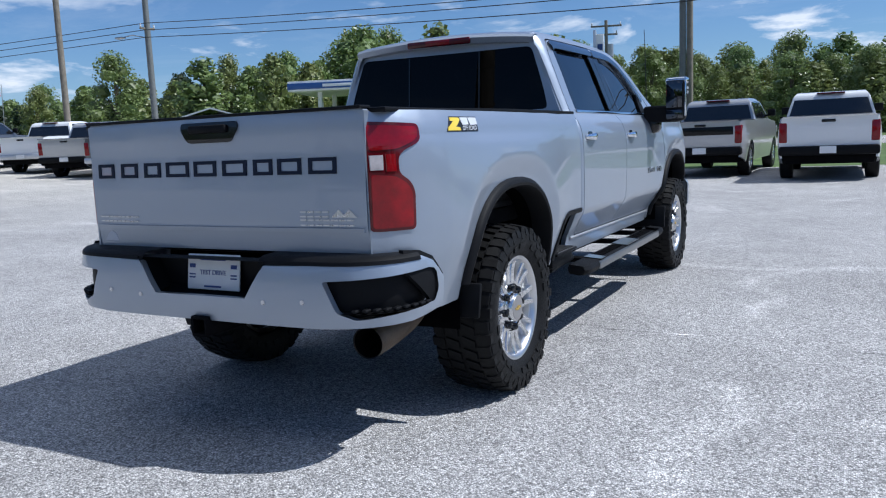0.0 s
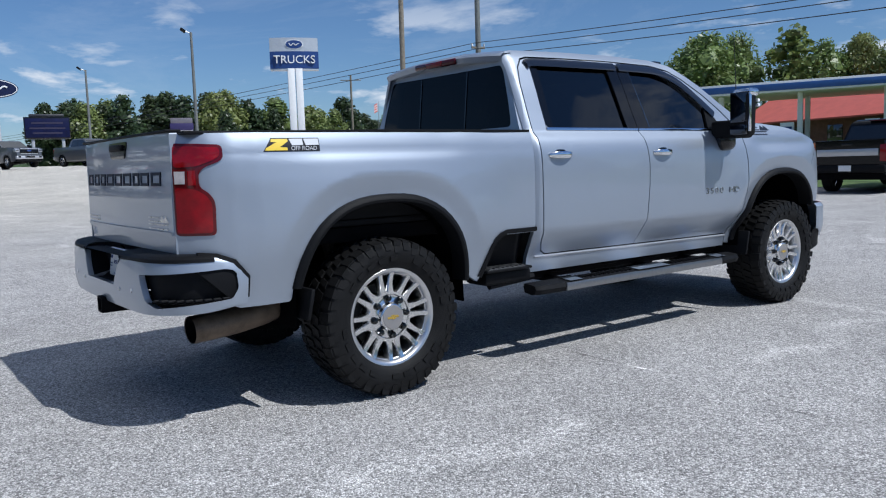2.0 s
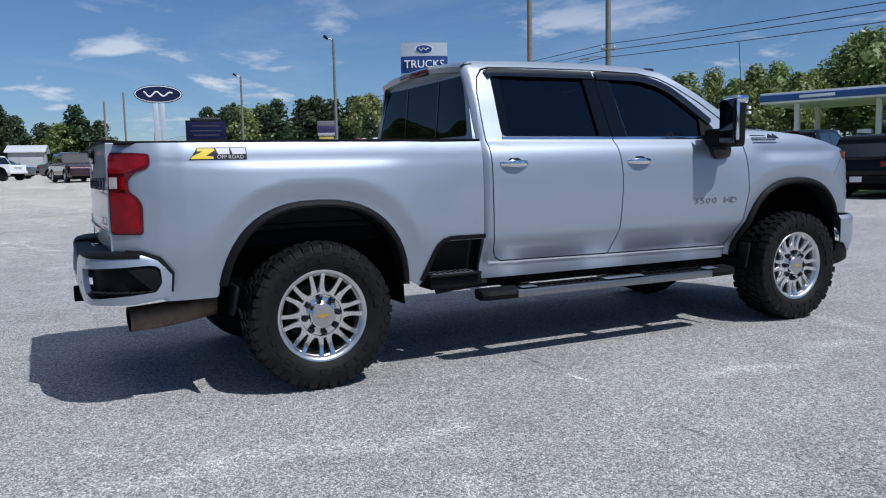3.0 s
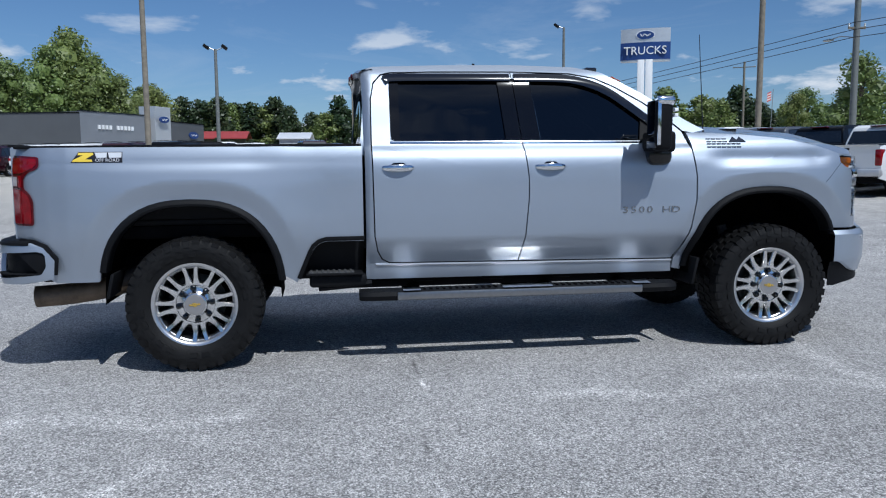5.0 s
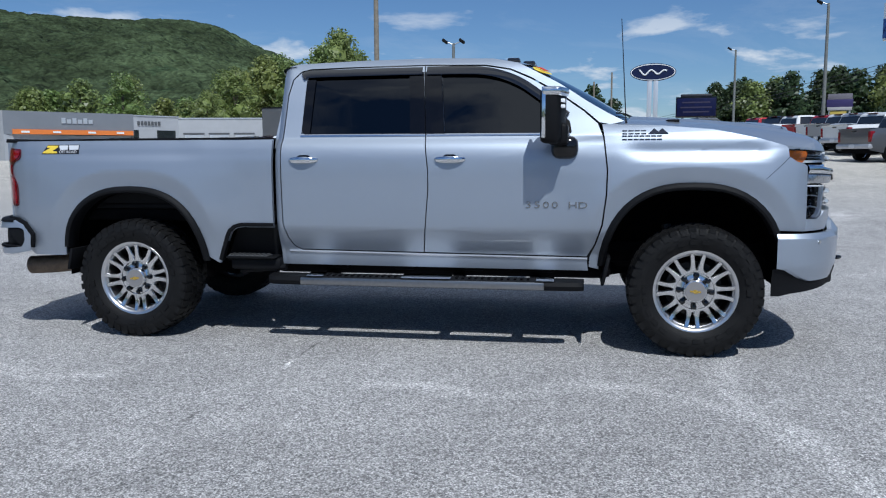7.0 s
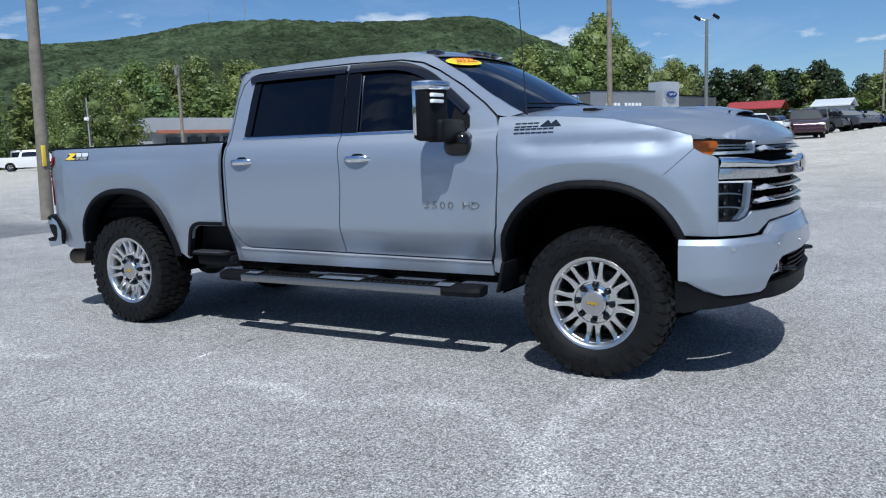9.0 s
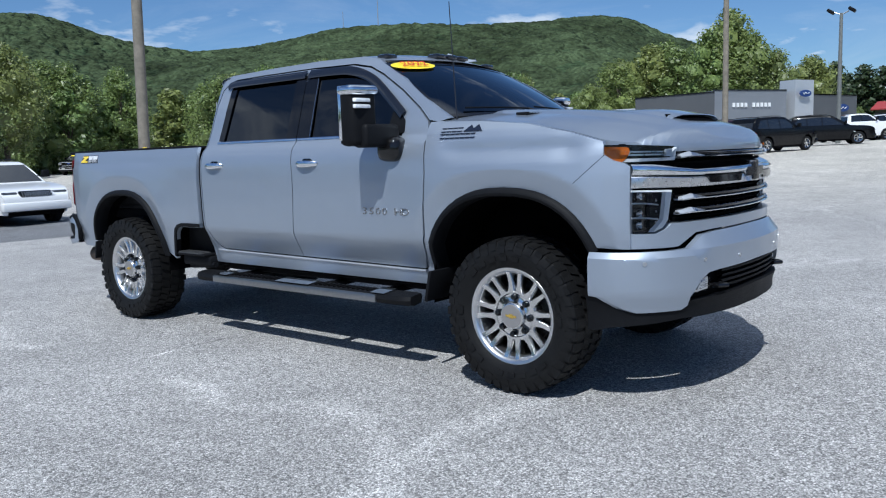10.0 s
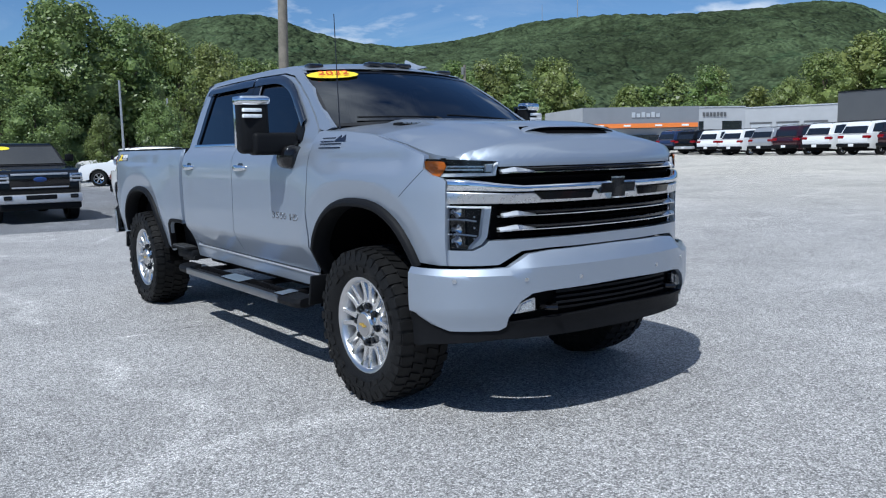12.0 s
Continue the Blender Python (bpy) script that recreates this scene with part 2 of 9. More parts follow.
SILVER = material("silver_metallic_paint", (0.356, 0.403, 0.476), 0.47, 0.68, coat=0.8, spread=0.012, scale=0.9)
BLACK_PLASTIC = material("black_textured_plastic", (0.007, 0.0075, 0.009), 0.55, spread=0.15, bump=0.15, bump_scale=400, spec=0.12)
GLOSS_BLACK = material("gloss_black", (0.006, 0.006, 0.007), 0.14, coat=0.2, spread=0.1, spec=0.4)
PILLAR_BLACK = material("gloss_black_film", (0.004, 0.004, 0.005), 0.03, spread=0.1, spec=0.45)
VISOR = material("smoked_acrylic", (0.010, 0.010, 0.012), 0.08, coat=1.0, spread=0.1)
# also on the sheets that stand in for shade behind grille and spokes
DARK_GAP = material("near_black_matte", (0.005, 0.005, 0.006), 0.8, spread=0.3, bump=0.2, spec=0.06)
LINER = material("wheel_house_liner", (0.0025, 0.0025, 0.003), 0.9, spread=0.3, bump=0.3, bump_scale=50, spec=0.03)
CHROME = material("chrome", (0.80, 0.82, 0.85), 0.10, 1.0, spread=0.02)
SATIN = material("satin_bright_trim", (0.56, 0.57, 0.60), 0.38, 0.55, spread=0.06)
POLISHED = material("polished_alloy", (0.72, 0.72, 0.72), 0.17, 1.0, spread=0.04, rough_spread=0.04, scale=20)
BRUSHED = material("brushed_steel", (0.62, 0.63, 0.65), 0.3, 1.0, spread=0.06, rough_spread=0.08, scale=30)
RUBBER = material("tyre_rubber", (0.0060, 0.0061, 0.0066), 0.58, spread=0.3, scale=14, bump=0.3, bump_scale=180, rough_spread=0.1, spec=0.22)
RUSTY = material("rusty_steel", (0.155, 0.118, 0.086), 0.6, 0.55, spread=0.45, scale=12, bump=0.25, bump_scale=90, rough_spread=0.2)
CAST_IRON = material("dirty_cast_iron", (0.05, 0.047, 0.044), 0.75, 0.3, spread=0.4, scale=15, bump=0.3)
TINTED = glass("dark_tinted_glass", (0.006, 0.007, 0.008), 0.0, 1.6)
TINTED_REAR = glass("black_tinted_glass", (0.006, 0.007, 0.008), 0.0, 1.25)
CLEAR = glass("windscreen_glass", (0.05, 0.056, 0.062), 0.0, 2.0)
LENS = glass("clear_lens", (0.86, 0.88, 0.9), 0.02, 1.25)
TAIL_RED = lamp_lens("red_lens", (0.215, 0.0015, 0.006))
TAIL_DARK = lamp_lens("dark_red_lens", (0.09, 0.002, 0.006))
TAIL_CLEAR = lamp_lens("reversing_lens", (0.48, 0.44, 0.44))
AMBER = lamp_lens("amber_lens", (0.60, 0.16, 0.022))
WHITE_LED = lamp_lens("white_light_guide", (0.82, 0.84, 0.86))
DECAL_YELLOW = material("yellow_decal", (0.80, 0.58, 0.06), 0.45, spread=0.03)
DECAL_GREY = material("grey_decal", (0.62, 0.64, 0.68), 0.45, spread=0.03)
DECAL_BLACK = material("black_decal", (0.012, 0.012, 0.016), 0.4, spread=0.1)
LETTER_BLUE = material("blue_black_letters", (0.010, 0.016, 0.034), 0.5, spread=0.1, spec=0.15)
BADGE = material("smoked_chrome_badge", (0.38, 0.39, 0.41), 0.22, 1.0, spread=0.05)
GOLD = material("gold_badge", (0.75, 0.52, 0.12), 0.25, 0.9, spread=0.05)
PLATE_WHITE = material("white_enamel", (0.78, 0.79, 0.80), 0.4, spread=0.04)
PRINT_BLUE = material("blue_print", (0.03, 0.06, 0.22), 0.5, spread=0.05)
STICKER_YELLOW = material("yellow_sticker", (0.88, 0.70, 0.03), 0.4, spread=0.03)
STICKER_RED = material("red_print", (0.62, 0.05, 0.02), 0.5, spread=0.05)
HEADLAMP = material("smoked_headlamp", (0.10, 0.105, 0.11), 0.12, 0.3, coat=1.0, spread=0.4, scale=30)
CABIN = material("dark_cabin_trim", (0.012, 0.012, 0.012), 0.7, spread=0.2, bump=0.2, bump_scale=120)
ASPHALT = asphalt()
GRASS = material("mown_grass", (0.078, 0.128, 0.032), 0.9, spread=0.4, scale=1.2, bump=0.8, bump_scale=30)
BARK = material("bark", (0.12, 0.095, 0.07), 0.9, spread=0.4, scale=6, bump=0.6, bump_scale=20)
WOOD_POLE = material("weathered_pole_timber", (0.205, 0.182, 0.148), 0.9, spread=0.25, scale=4, bump=0.4, bump_scale=25)
LAMP_STEEL = material("dull_painted_steel", (0.17, 0.18, 0.175), 0.6, 0.2, spread=0.15, scale=5)
GALVANISED = material("galvanised_steel", (0.45, 0.46, 0.47), 0.45, 0.7, spread=0.12, scale=5)
CABLE = material("cable_sheath", (0.015, 0.015, 0.017), 0.6, spread=0.1)
WHITE_WALL = material("white_render", (0.37, 0.385, 0.41), 0.85, spread=0.06, scale=0.8, bump=0.15, bump_scale=30)
GREY_PANEL = material("grey_metal_cladding", (0.105, 0.11, 0.118), 0.45, 0.2, spread=0.06, scale=0.6)
SILVER_PANEL = material("silver_metal_cladding", (0.24, 0.255, 0.28), 0.45, 0.3, spread=0.05, scale=0.6)
RED_ROOF = material("red_metal_roof", (0.48, 0.11, 0.085), 0.55, spread=0.12, scale=1.0)
SIGN_BLUE = material("sign_blue", (0.018, 0.05, 0.19), 0.35, spread=0.06)
NAVY = material("navy_sign_face", (0.008, 0.014, 0.055), 0.4, spread=0.08, spec=0.3)
SIGN_SILVER = material("sign_silver", (0.60, 0.62, 0.65), 0.35, 0.5, spread=0.05)
SIGN_WHITE = material("sign_white", (0.80, 0.81, 0.82), 0.45, spread=0.04)
ORANGE = material("orange_fascia", (0.72, 0.20, 0.04), 0.5, spread=0.06)
SHOP_GLASS = material("dark_shop_glass", (0.02, 0.025, 0.03), 0.05, 0.0, coat=1.0, spread=0.2)
LEAF_A = foliage("leaves_light", (0.185, 0.246, 0.076), 0.32)
LEAF_B = foliage("leaves_mid", (0.178, 0.240, 0.078), 0.34)
LEAF_C = foliage("leaves_dark", (0.050, 0.078, 0.034), 0.45)
def forest():
    """Far woods: the green shifts by stand, crown and leafy tuft; the broadest patches also paint in cloud shadows."""
    m = foliage("forest_canopy", (0.073, 0.107, 0.054), 0.0)
    nt = m.node_tree
    nt.nodes["Principled BSDF"].inputs["Roughness"].default_value = 0.9
    nt.nodes["Principled BSDF"].inputs["Specular IOR Level"].default_value = 0.1
    hsv = [n for n in nt.nodes if n.bl_idname == "ShaderNodeHueSaturation"][0]
    co = nt.nodes.new("ShaderNodeTexCoord")
    value = None
    for scale, detail, lo, hi in ((0.011, 3.0, 0.62, 1.32), (0.09, 3.0, 0.62, 1.40), (0.4, 3.0, 0.72, 1.28)):
        tn, mr = nt.nodes.new("ShaderNodeTexNoise"), nt.nodes.new("ShaderNodeMapRange")
        tn.inputs["Scale"].default_value, tn.inputs["Detail"].default_value = scale, detail
        mr.inputs["From Min"].default_value, mr.inputs["From Max"].default_value = 0.33, 0.67
        mr.inputs["To Min"].default_value, mr.inputs["To Max"].default_value = lo, hi
        nt.links.new(co.outputs["Object"], tn.inputs["Vector"])
        nt.links.new(tn.outputs["Fac"], mr.inputs["Value"])
        if value is None:
            value = mr.outputs[0]
        else:
            mu = nt.nodes.new("ShaderNodeMath")
            mu.operation = "MULTIPLY"
            nt.links.new(value, mu.inputs[0])
            nt.links.new(mr.outputs[0], mu.inputs[1])
            value = mu.outputs[0]
    nt.links.new(value, hsv.inputs["Value"])
    vo, bn = nt.nodes.new("ShaderNodeTexVoronoi"), nt.nodes.new("ShaderNodeBump")
    vo.inputs["Scale"].default_value, vo.inputs["Detail"].default_value, vo.inputs["Roughness"].default_value = 0.13, 1.5, 0.5
    bn.invert = True
    bn.inputs["Strength"].default_value, bn.inputs["Distance"].default_value = 1.0, 6.0
    nt.links.new(co.outputs["Object"], vo.inputs["Vector"])
    nt.links.new(vo.outputs["Distance"], bn.inputs["Height"])
    nt.links.new(bn.outputs[0], nt.nodes["Principled BSDF"].inputs["Normal"])
    return m


FOREST = forest()

# ---- building tools ----
def finish(bm, name, material_, smooth=True, angle=32):
    bm.normal_update()
    me = bpy.data.meshes.new(name)
    bm.to_mesh(me)
    bm.free()
    mats = material_ if isinstance(material_, (list, tuple)) else [material_]
    for m in mats:
        me.materials.append(m)
    if smooth:
        me.polygons.foreach_set("use_smooth", [True] * len(me.polygons))
        me.set_sharp_from_angle(angle=radians(angle))
    return me


def part(name, bm, material_, parent, label="", smooth=True, angle=32):
    ob = new(name, finish(bm, name, material_, smooth, angle))
    ob.parent = parent
    if label:
        tagged(ob, label)
    return ob


def mesh_part(name, me, parent, m=None, label=""):
    ob = new(name, me)
    ob.parent = parent
    if m is not None:
        ob.matrix_basis = m
    if label:
        tagged(ob, label)
    return ob


def thing(name, label, category, group="", kind="", at=None):
    ob = new(name)
    ob.empty_display_size = 0.2
    if at is not None:
        ob.matrix_basis = at
    return tagged(ob, label, category, group, kind)


def solid(name, bm, material_, label, category, group="", kind="", at=None, smooth=True, angle=32):
    ob = new(name, finish(bm, name, material_, smooth, angle))
    if at is not None:
        ob.matrix_basis = at
    return tagged(ob, label, category, group, kind)


def box(bm, lo, hi, bevel=0.0, segments=2, m=None):
    """A box between two corners, with rounded edges."""
    geo = bmesh.ops.create_cube(bm, size=1.0)
    vs = geo["verts"]
    lo, hi = Vector(lo), Vector(hi)
    for v in vs:
        v.co = Vector([(lo[i] + hi[i]) / 2 + v.co[i] * (hi[i] - lo[i]) for i in range(3)])
    if bevel:
        es = list({e for v in vs for e in v.link_edges})
        r = bmesh.ops.bevel(bm, geom=es, offset=bevel, segments=segments, affect="EDGES", profile=0.5)
        vs = list({v for f in r["faces"] for v in f.verts} | {v for v in vs if v.is_valid})
    if m is not None:
        bmesh.ops.transform(bm, matrix=m, verts=vs)
    return vs


def tube(bm, pts, radius, sides=8, caps=True):
    """A round bar through points; radius is one number or one for each point."""
    pts = [Vector(p) for p in pts]
    n = len(pts)
    rs = [radius] * n if isinstance(radius, (int, float)) else radius
    rings, up = [], Vector((0.03, 0.02, 1))
    for i, p in enumerate(pts):
        d = (pts[min(i + 1, n - 1)] - pts[max(i - 1, 0)]).normalized()
        a = d.cross(up if abs(d.z) < 0.9 else Vector((1, 0.02, 0))).normalized()
        b = a.cross(d)
        rings.append([bm.verts.new(p + rs[i] * (math.cos(t) * a + math.sin(t) * b)) for t in [2 * math.pi * k / sides for k in range(sides)]])
    for r, s in zip(rings, rings[1:]):
        for k in range(sides):
            bm.faces.new((r[k], r[(k + 1) % sides], s[(k + 1) % sides], s[k]))
    if caps:
        bm.faces.new(rings[0][::-1])
        bm.faces.new(rings[-1])


def grid(bm, rows, closed=False):
    """A skin over rows of points."""
    vs = [[bm.verts.new(p) for p in r] for r in rows]
    for a, b in zip(vs, vs[1:]):
        n = len(a)
        for k in range(n if closed else n - 1):
            f = (a[k], a[(k + 1) % n], b[(k + 1) % n], b[k])
            bm.faces.new(f)
    return vs


def revolve(bm, profile, sides=48, axis="x", at=(0, 0, 0)):
    """Turns (along the axis, radius) pairs about x or z."""
    at = Vector(at)
    rows = []
    for a, r in profile:
        if axis == "x":
            rows.append([at + Vector((a, r * math.cos(t), r * math.sin(t))) for t in [2 * math.pi * k / sides for k in range(sides)]])
        else:
            rows.append([at + Vector((r * math.cos(t), r * math.sin(t), a)) for t in [2 * math.pi * k / sides for k in range(sides)]])
    return grid(bm, rows, closed=True)


def curve(points, n=6):
    """A smooth line through points (Catmull-Rom)."""
    p = [np.array(q, float) for q in points]
    out = []
    for i in range(len(p) - 1):
        a, b, c, d = p[max(i - 1, 0)], p[i], p[i + 1], p[min(i + 2, len(p) - 1)]
        for k in range(n):
            t = k / n
            out.append(0.5 * (2 * b + (c - a) * t + (2 * a - 5 * b + 4 * c - d) * t * t + (3 * b - a - 3 * c + d) * t ** 3))
    out.append(p[-1])
    return [tuple(float(x) for x in q) for q in out]


def soft_corners(points, r=0.02, n=3):
    """A closed outline with its corners rounded."""
    out = []
    k = len(points)
    for i in range(k):
        a, b, c = (np.array(points[(i + j) % k], float) for j in (-1, 0, 1))
        u, w = a - b, c - b
        lu, lw = np.linalg.norm(u), np.linalg.norm(w)
        d = min(r, lu * 0.45, lw * 0.45)
        p, q = b + u / lu * d, b + w / lw * d
        for j in range(n + 1):
            t = j / n
            s = (1 - t) ** 2 * p + 2 * t * (1 - t) * b + t * t * q
            out.append((float(s[0]), float(s[1])))
    return out


def panel(outline, fn, holes=(), step=0.06, depth=0.02, inward=(-1, 0, 0), bm=None, back=False):
    """A sheet with the given outline (u, v) and holes, laid over the surface fn(u, v), its edges folded inwards."""
    from mathutils.geometry import tessellate_polygon
    out = bm if bm is not None else bmesh.new()
    bm = bmesh.new()
    loops = [[Vector((u, v, 0)) for u, v in l] for l in (outline, *holes)]
    flat = [p for l in loops for p in l]
    vs = [bm.verts.new(p) for p in flat]
    for t in tessellate_polygon(loops):
        if len(set(t)) == 3:
            try:
                bm.faces.new([vs[i] for i in t])
            except ValueError:
                pass
    us, ws = [p.x for p in flat], [p.y for p in flat]
    for axis, lo, hi in ((0, min(us), max(us)), (1, min(ws), max(ws))):
        k = math.ceil(lo / step)
        while k * step < hi:
            co, no = [0, 0, 0], [0, 0, 0]
            co[axis], no[axis] = k * step, 1
            bmesh.ops.bisect_plane(bm, geom=bm.verts[:] + bm.edges[:] + bm.faces[:], plane_co=co, plane_no=no, dist=1e-5)
            k += 1
    bmesh.ops.remove_doubles(bm, verts=bm.verts[:], dist=1e-5)
    for v in bm.verts:
        v.co = fn(v.co.x, v.co.y)
    bm.normal_update()
    inward = Vector(inward)
    total = sum((f.normal * f.calc_area() for f in bm.faces), Vector())
    if total.dot(inward) > 0:
        bmesh.ops.reverse_faces(bm, faces=bm.faces[:])
    if depth:
        rim = [e for e in bm.edges if e.is_boundary]
        front = bm.faces[:] if back else None
        r = bmesh.ops.extrude_edge_only(bm, edges=rim)
        for g in r["geom"]:
            if isinstance(g, bmesh.types.BMVert):
                g.co += inward * depth
        if back:
            d = bmesh.ops.duplicate(bm, geom=front)
            dv = [g for g in d["geom"] if isinstance(g, bmesh.types.BMVert)]
            for v in dv:
                v.co += inward * depth
            bmesh.ops.reverse_faces(bm, faces=[g for g in d["geom"] if isinstance(g, bmesh.types.BMFace)])
            bmesh.ops.remove_doubles(bm, verts=bm.verts[:], dist=1e-5)
    append(out, bm)
    return out


def append(out, bm):
    """Adds one bmesh to another."""
    table = {}
    for v in bm.verts:
        table[v] = out.verts.new(v.co)
    for f in bm.faces:
        try:
            nf = out.faces.new([table[v] for v in f.verts])
            nf.material_index = f.material_index
        except ValueError:
            pass
    bm.free()


def mirrored(bm):
    """The same mesh on the other side of x = 0."""
    b = bm.copy()
    for v in b.verts:
        v.co.x = -v.co.x
    bmesh.ops.reverse_faces(b, faces=b.faces[:])
    return b


def lettering(text, size, material_, parent, m, name="lettering", depth=0.004, label=""):
    """Raised letters in the built-in font, as a mesh."""
    cu = bpy.data.curves.new(name, "FONT")
    cu.body, cu.size, cu.extrude = text, size, depth / 2
    cu.align_x, cu.align_y = "CENTER", "CENTER"
    cu.resolution_u = 3
    tmp = bpy.data.objects.new("tmp", cu)
    scene.collection.objects.link(tmp)
    me = bpy.data.meshes.new_from_object(tmp.evaluated_get(bpy.context.evaluated_depsgraph_get()))
    bpy.data.objects.remove(tmp)
    me.name = name
    me.materials.clear()
    me.materials.append(material_)
    ob = new(name, me)
    ob.parent, ob.matrix_basis = parent, m
    if label:
        tagged(ob, label)
    return ob


def lerp(x, table):
    """A value read from pairs by straight lines."""
    return float(np.interp(x, [a for a, _ in table], [b for _, b in table]))


def smooth_table(pairs, n=160):
    """Pairs made into a smooth function: a fine table, softened."""
    xs = np.linspace(pairs[0][0], pairs[-1][0], n)
    ys = np.interp(xs, [a for a, _ in pairs], [b for _, b in pairs])
    k = max(3, n // 22)
    pad = np.concatenate([2 * ys[0] - ys[k:0:-1], ys, 2 * ys[-1] - ys[-2:-k - 2:-1]])
    w = np.hanning(2 * k + 1)
    ys = np.convolve(pad, w / w.sum(), "same")[k:-k]
    return lambda x: float(np.interp(x, xs, ys))


def step01(x, a, b):
    t = min(1, max(0, (x - a) / (b - a)))
    return t * t * (3 - 2 * t)

# ---- the silver pickup ----
# x to its right, y forward, z up; the rear axle stands over the origin
_low = smooth_table([(0.40, 0.880), (0.50, 0.900), (0.60, 0.921), (0.70, 0.942), (0.78, 0.957), (0.84, 0.967), (0.88, 0.971), (1.00, 0.975), (1.22, 0.976), (1.33, 0.970), (1.39, 0.955), (1.44, 0.928), (1.50, 0.885)])
_high = smooth_table([(1.40, 0.925), (1.47, 0.893), (1.60, 0.842), (1.75, 0.788), (1.90, 0.728), (1.96, 0.694), (2.00, 0.655), (2.04, 0.60)])
_fender = smooth_table([(1.30, 0.972), (1.40, 0.952), (1.48, 0.925), (1.53, 0.885), (1.57, 0.83)])
_nose = smooth_table([(3.6, 0.0), (4.0, 0.0), (4.3, 0.008), (4.5, 0.025), (4.59, 0.045), (4.65, 0.062), (4.71, 0.088), (4.76, 0.125), (4.80, 0.175), (4.84, 0.24)])
_tail = smooth_table([(-1.16, 0.21), (-1.11, 0.165), (-1.05, 0.10), (-0.98, 0.055), (-0.88, 0.02), (-0.75, 0.0), (-0.4, 0.0)])


def haunch(y, z):
    """The blister round each wheel arch: it swells towards a soft crease and falls back to the flare."""
    best = 0
    for yc, hw, top in ((-0.005, 0.690, 1.240), (4.005, 0.705, 1.258)):
        d = ((abs(y - yc) / hw) ** 2.7 + (max(0, z - 0.45) / (top - 0.45)) ** 2.7) ** (1 / 2.7)
        swell = max(0, (1.5 - d) / 0.5) ** 1.6 if d > 1.0 else 1 - 0.9 * min(1, (1 - d) / 0.13)
        best = max(best, swell * step01(z, 0.62, 1.0))
    return 0.032 * best


def shoulder(y, z):
    """A long scooped line over each wheel: it turns in below a crisp edge and swells out again."""
    best = 0
    for y0, y1, y2, y3, depth, zt, zm, zb in ((3.50, 3.72, 4.36, 4.56, 0.019, 1.430, 1.368, 1.275), (-0.75, -0.35, 0.35, 0.62, 0.009, 1.415, 1.378, 1.30)):
        w = step01(y, y0, y1) * step01(y, y3, y2)
        if w and zb < z < zt:
            best = max(best, depth * w * ((zt - z) / (zt - zm) if z > zm else step01(z, zb, zm)))
    return best


def tuck(y, z):
    """Below a crease the doors and sills turn under."""
    if z > 0.835:
        return 0
    return 0.42 * (0.835 - max(z, 0.665)) * step01(y, 1.08, 1.16) * step01(y, 3.52, 3.42)


def side_x(y, z):
    x = _low(z)
    k = step01(y, 3.15, 3.5)
    if z > 1.38 and k > 0:
        x = x * (1 - k) + _fender(max(z, 1.30)) * k
    x += haunch(y, z) - tuck(y, z) - shoulder(y, z)
    if y > 3.6:
        x -= _nose(min(y, 4.84))
    if y < -0.4:
        x -= _tail(max(y, -1.16))
    return x


def cab_x(y, z):
    a = side_x(y, z)
    if y < 1.175:
        # the rounded rear corner
        a -= 0.030 * ((1.175 - y) / 0.05) ** 2
    if z < 1.42:
        return a
    b = _high(z)
    if y < 1.175:
        b -= 0.030 * ((1.175 - y) / 0.05) ** 2
    k = step01(z, 1.42, 1.48)
    return a * (1 - k) + b * k


def bed_x(y, z):
    """The bed's side keeps nearly upright to its rail."""
    x = side_x(y, min(z, 1.36))
    if z > 1.36:
        x -= 0.035 * ((z - 1.36) / 0.12) ** 1.6
    return x


def on_side(fx, lift=0.0):
    return lambda y, z: Vector((fx(y, z) + lift, y, z))


def arch(yc, hw, top, base, n=2.45, lo=0.0, hi=1.0, k=26):
    """An arch line from rear to front; lo and hi cut its ends in height."""
    pts = []
    for i in range(k + 1):
        t = math.pi * (1 - i / k)
        c, s = math.cos(t), max(0, math.sin(t))
        y = yc + hw * math.copysign(abs(c) ** (2 / n), c)
        z = base + (top - base) * s ** (2 / n)
        pts.append((y, z))
    return pts


def clip_low(pts, zr, zf):
    """Lifts the foot of an arch line: zr at its rear, zf at its front."""
    out = []
    mid = sum(p[0] for p in pts) / len(pts)
    for y, z in pts:
        if z >= (zr if y < mid else zf):
            out.append((y, z))
    return out


truck = thing("pickup_truck", "silver crew-cab pickup with black flares and large off-road tyres", "pickup truck")

REAR_ARCH = clip_low(arch(-0.005, 0.585, 1.118, 0.50), 0.56, 0.56)
FRONT_ARCH = clip_low(arch(4.005, 0.600, 1.150, 0.50), 0.56, 0.83)


def both_sides(name, make, material_, parent=None, label=""):
    right = make()
    left = mirrored(right)
    return part(name, right, material_, parent or truck, label), part(name, left, material_, parent or truck, label)


def bed_side():
    pts = [(-1.10, 1.462), (-1.118, 1.43), (-1.118, 0.93), (-1.10, 0.80), (-1.02, 0.72), (-0.93, 0.64), (-0.86, 0.60), (-0.60, 0.60)]
    pts += REAR_ARCH
    pts += [(0.66, 0.56), (0.690, 0.600), (0.762, 0.760), (0.785, 0.800), (0.818, 0.824), (0.86, 0.835), (1.105, 0.835), (1.105, 1.462)]
    return panel(pts, on_side(bed_x), step=0.021, depth=0.03)


both_sides("bed_side", bed_side, SILVER)

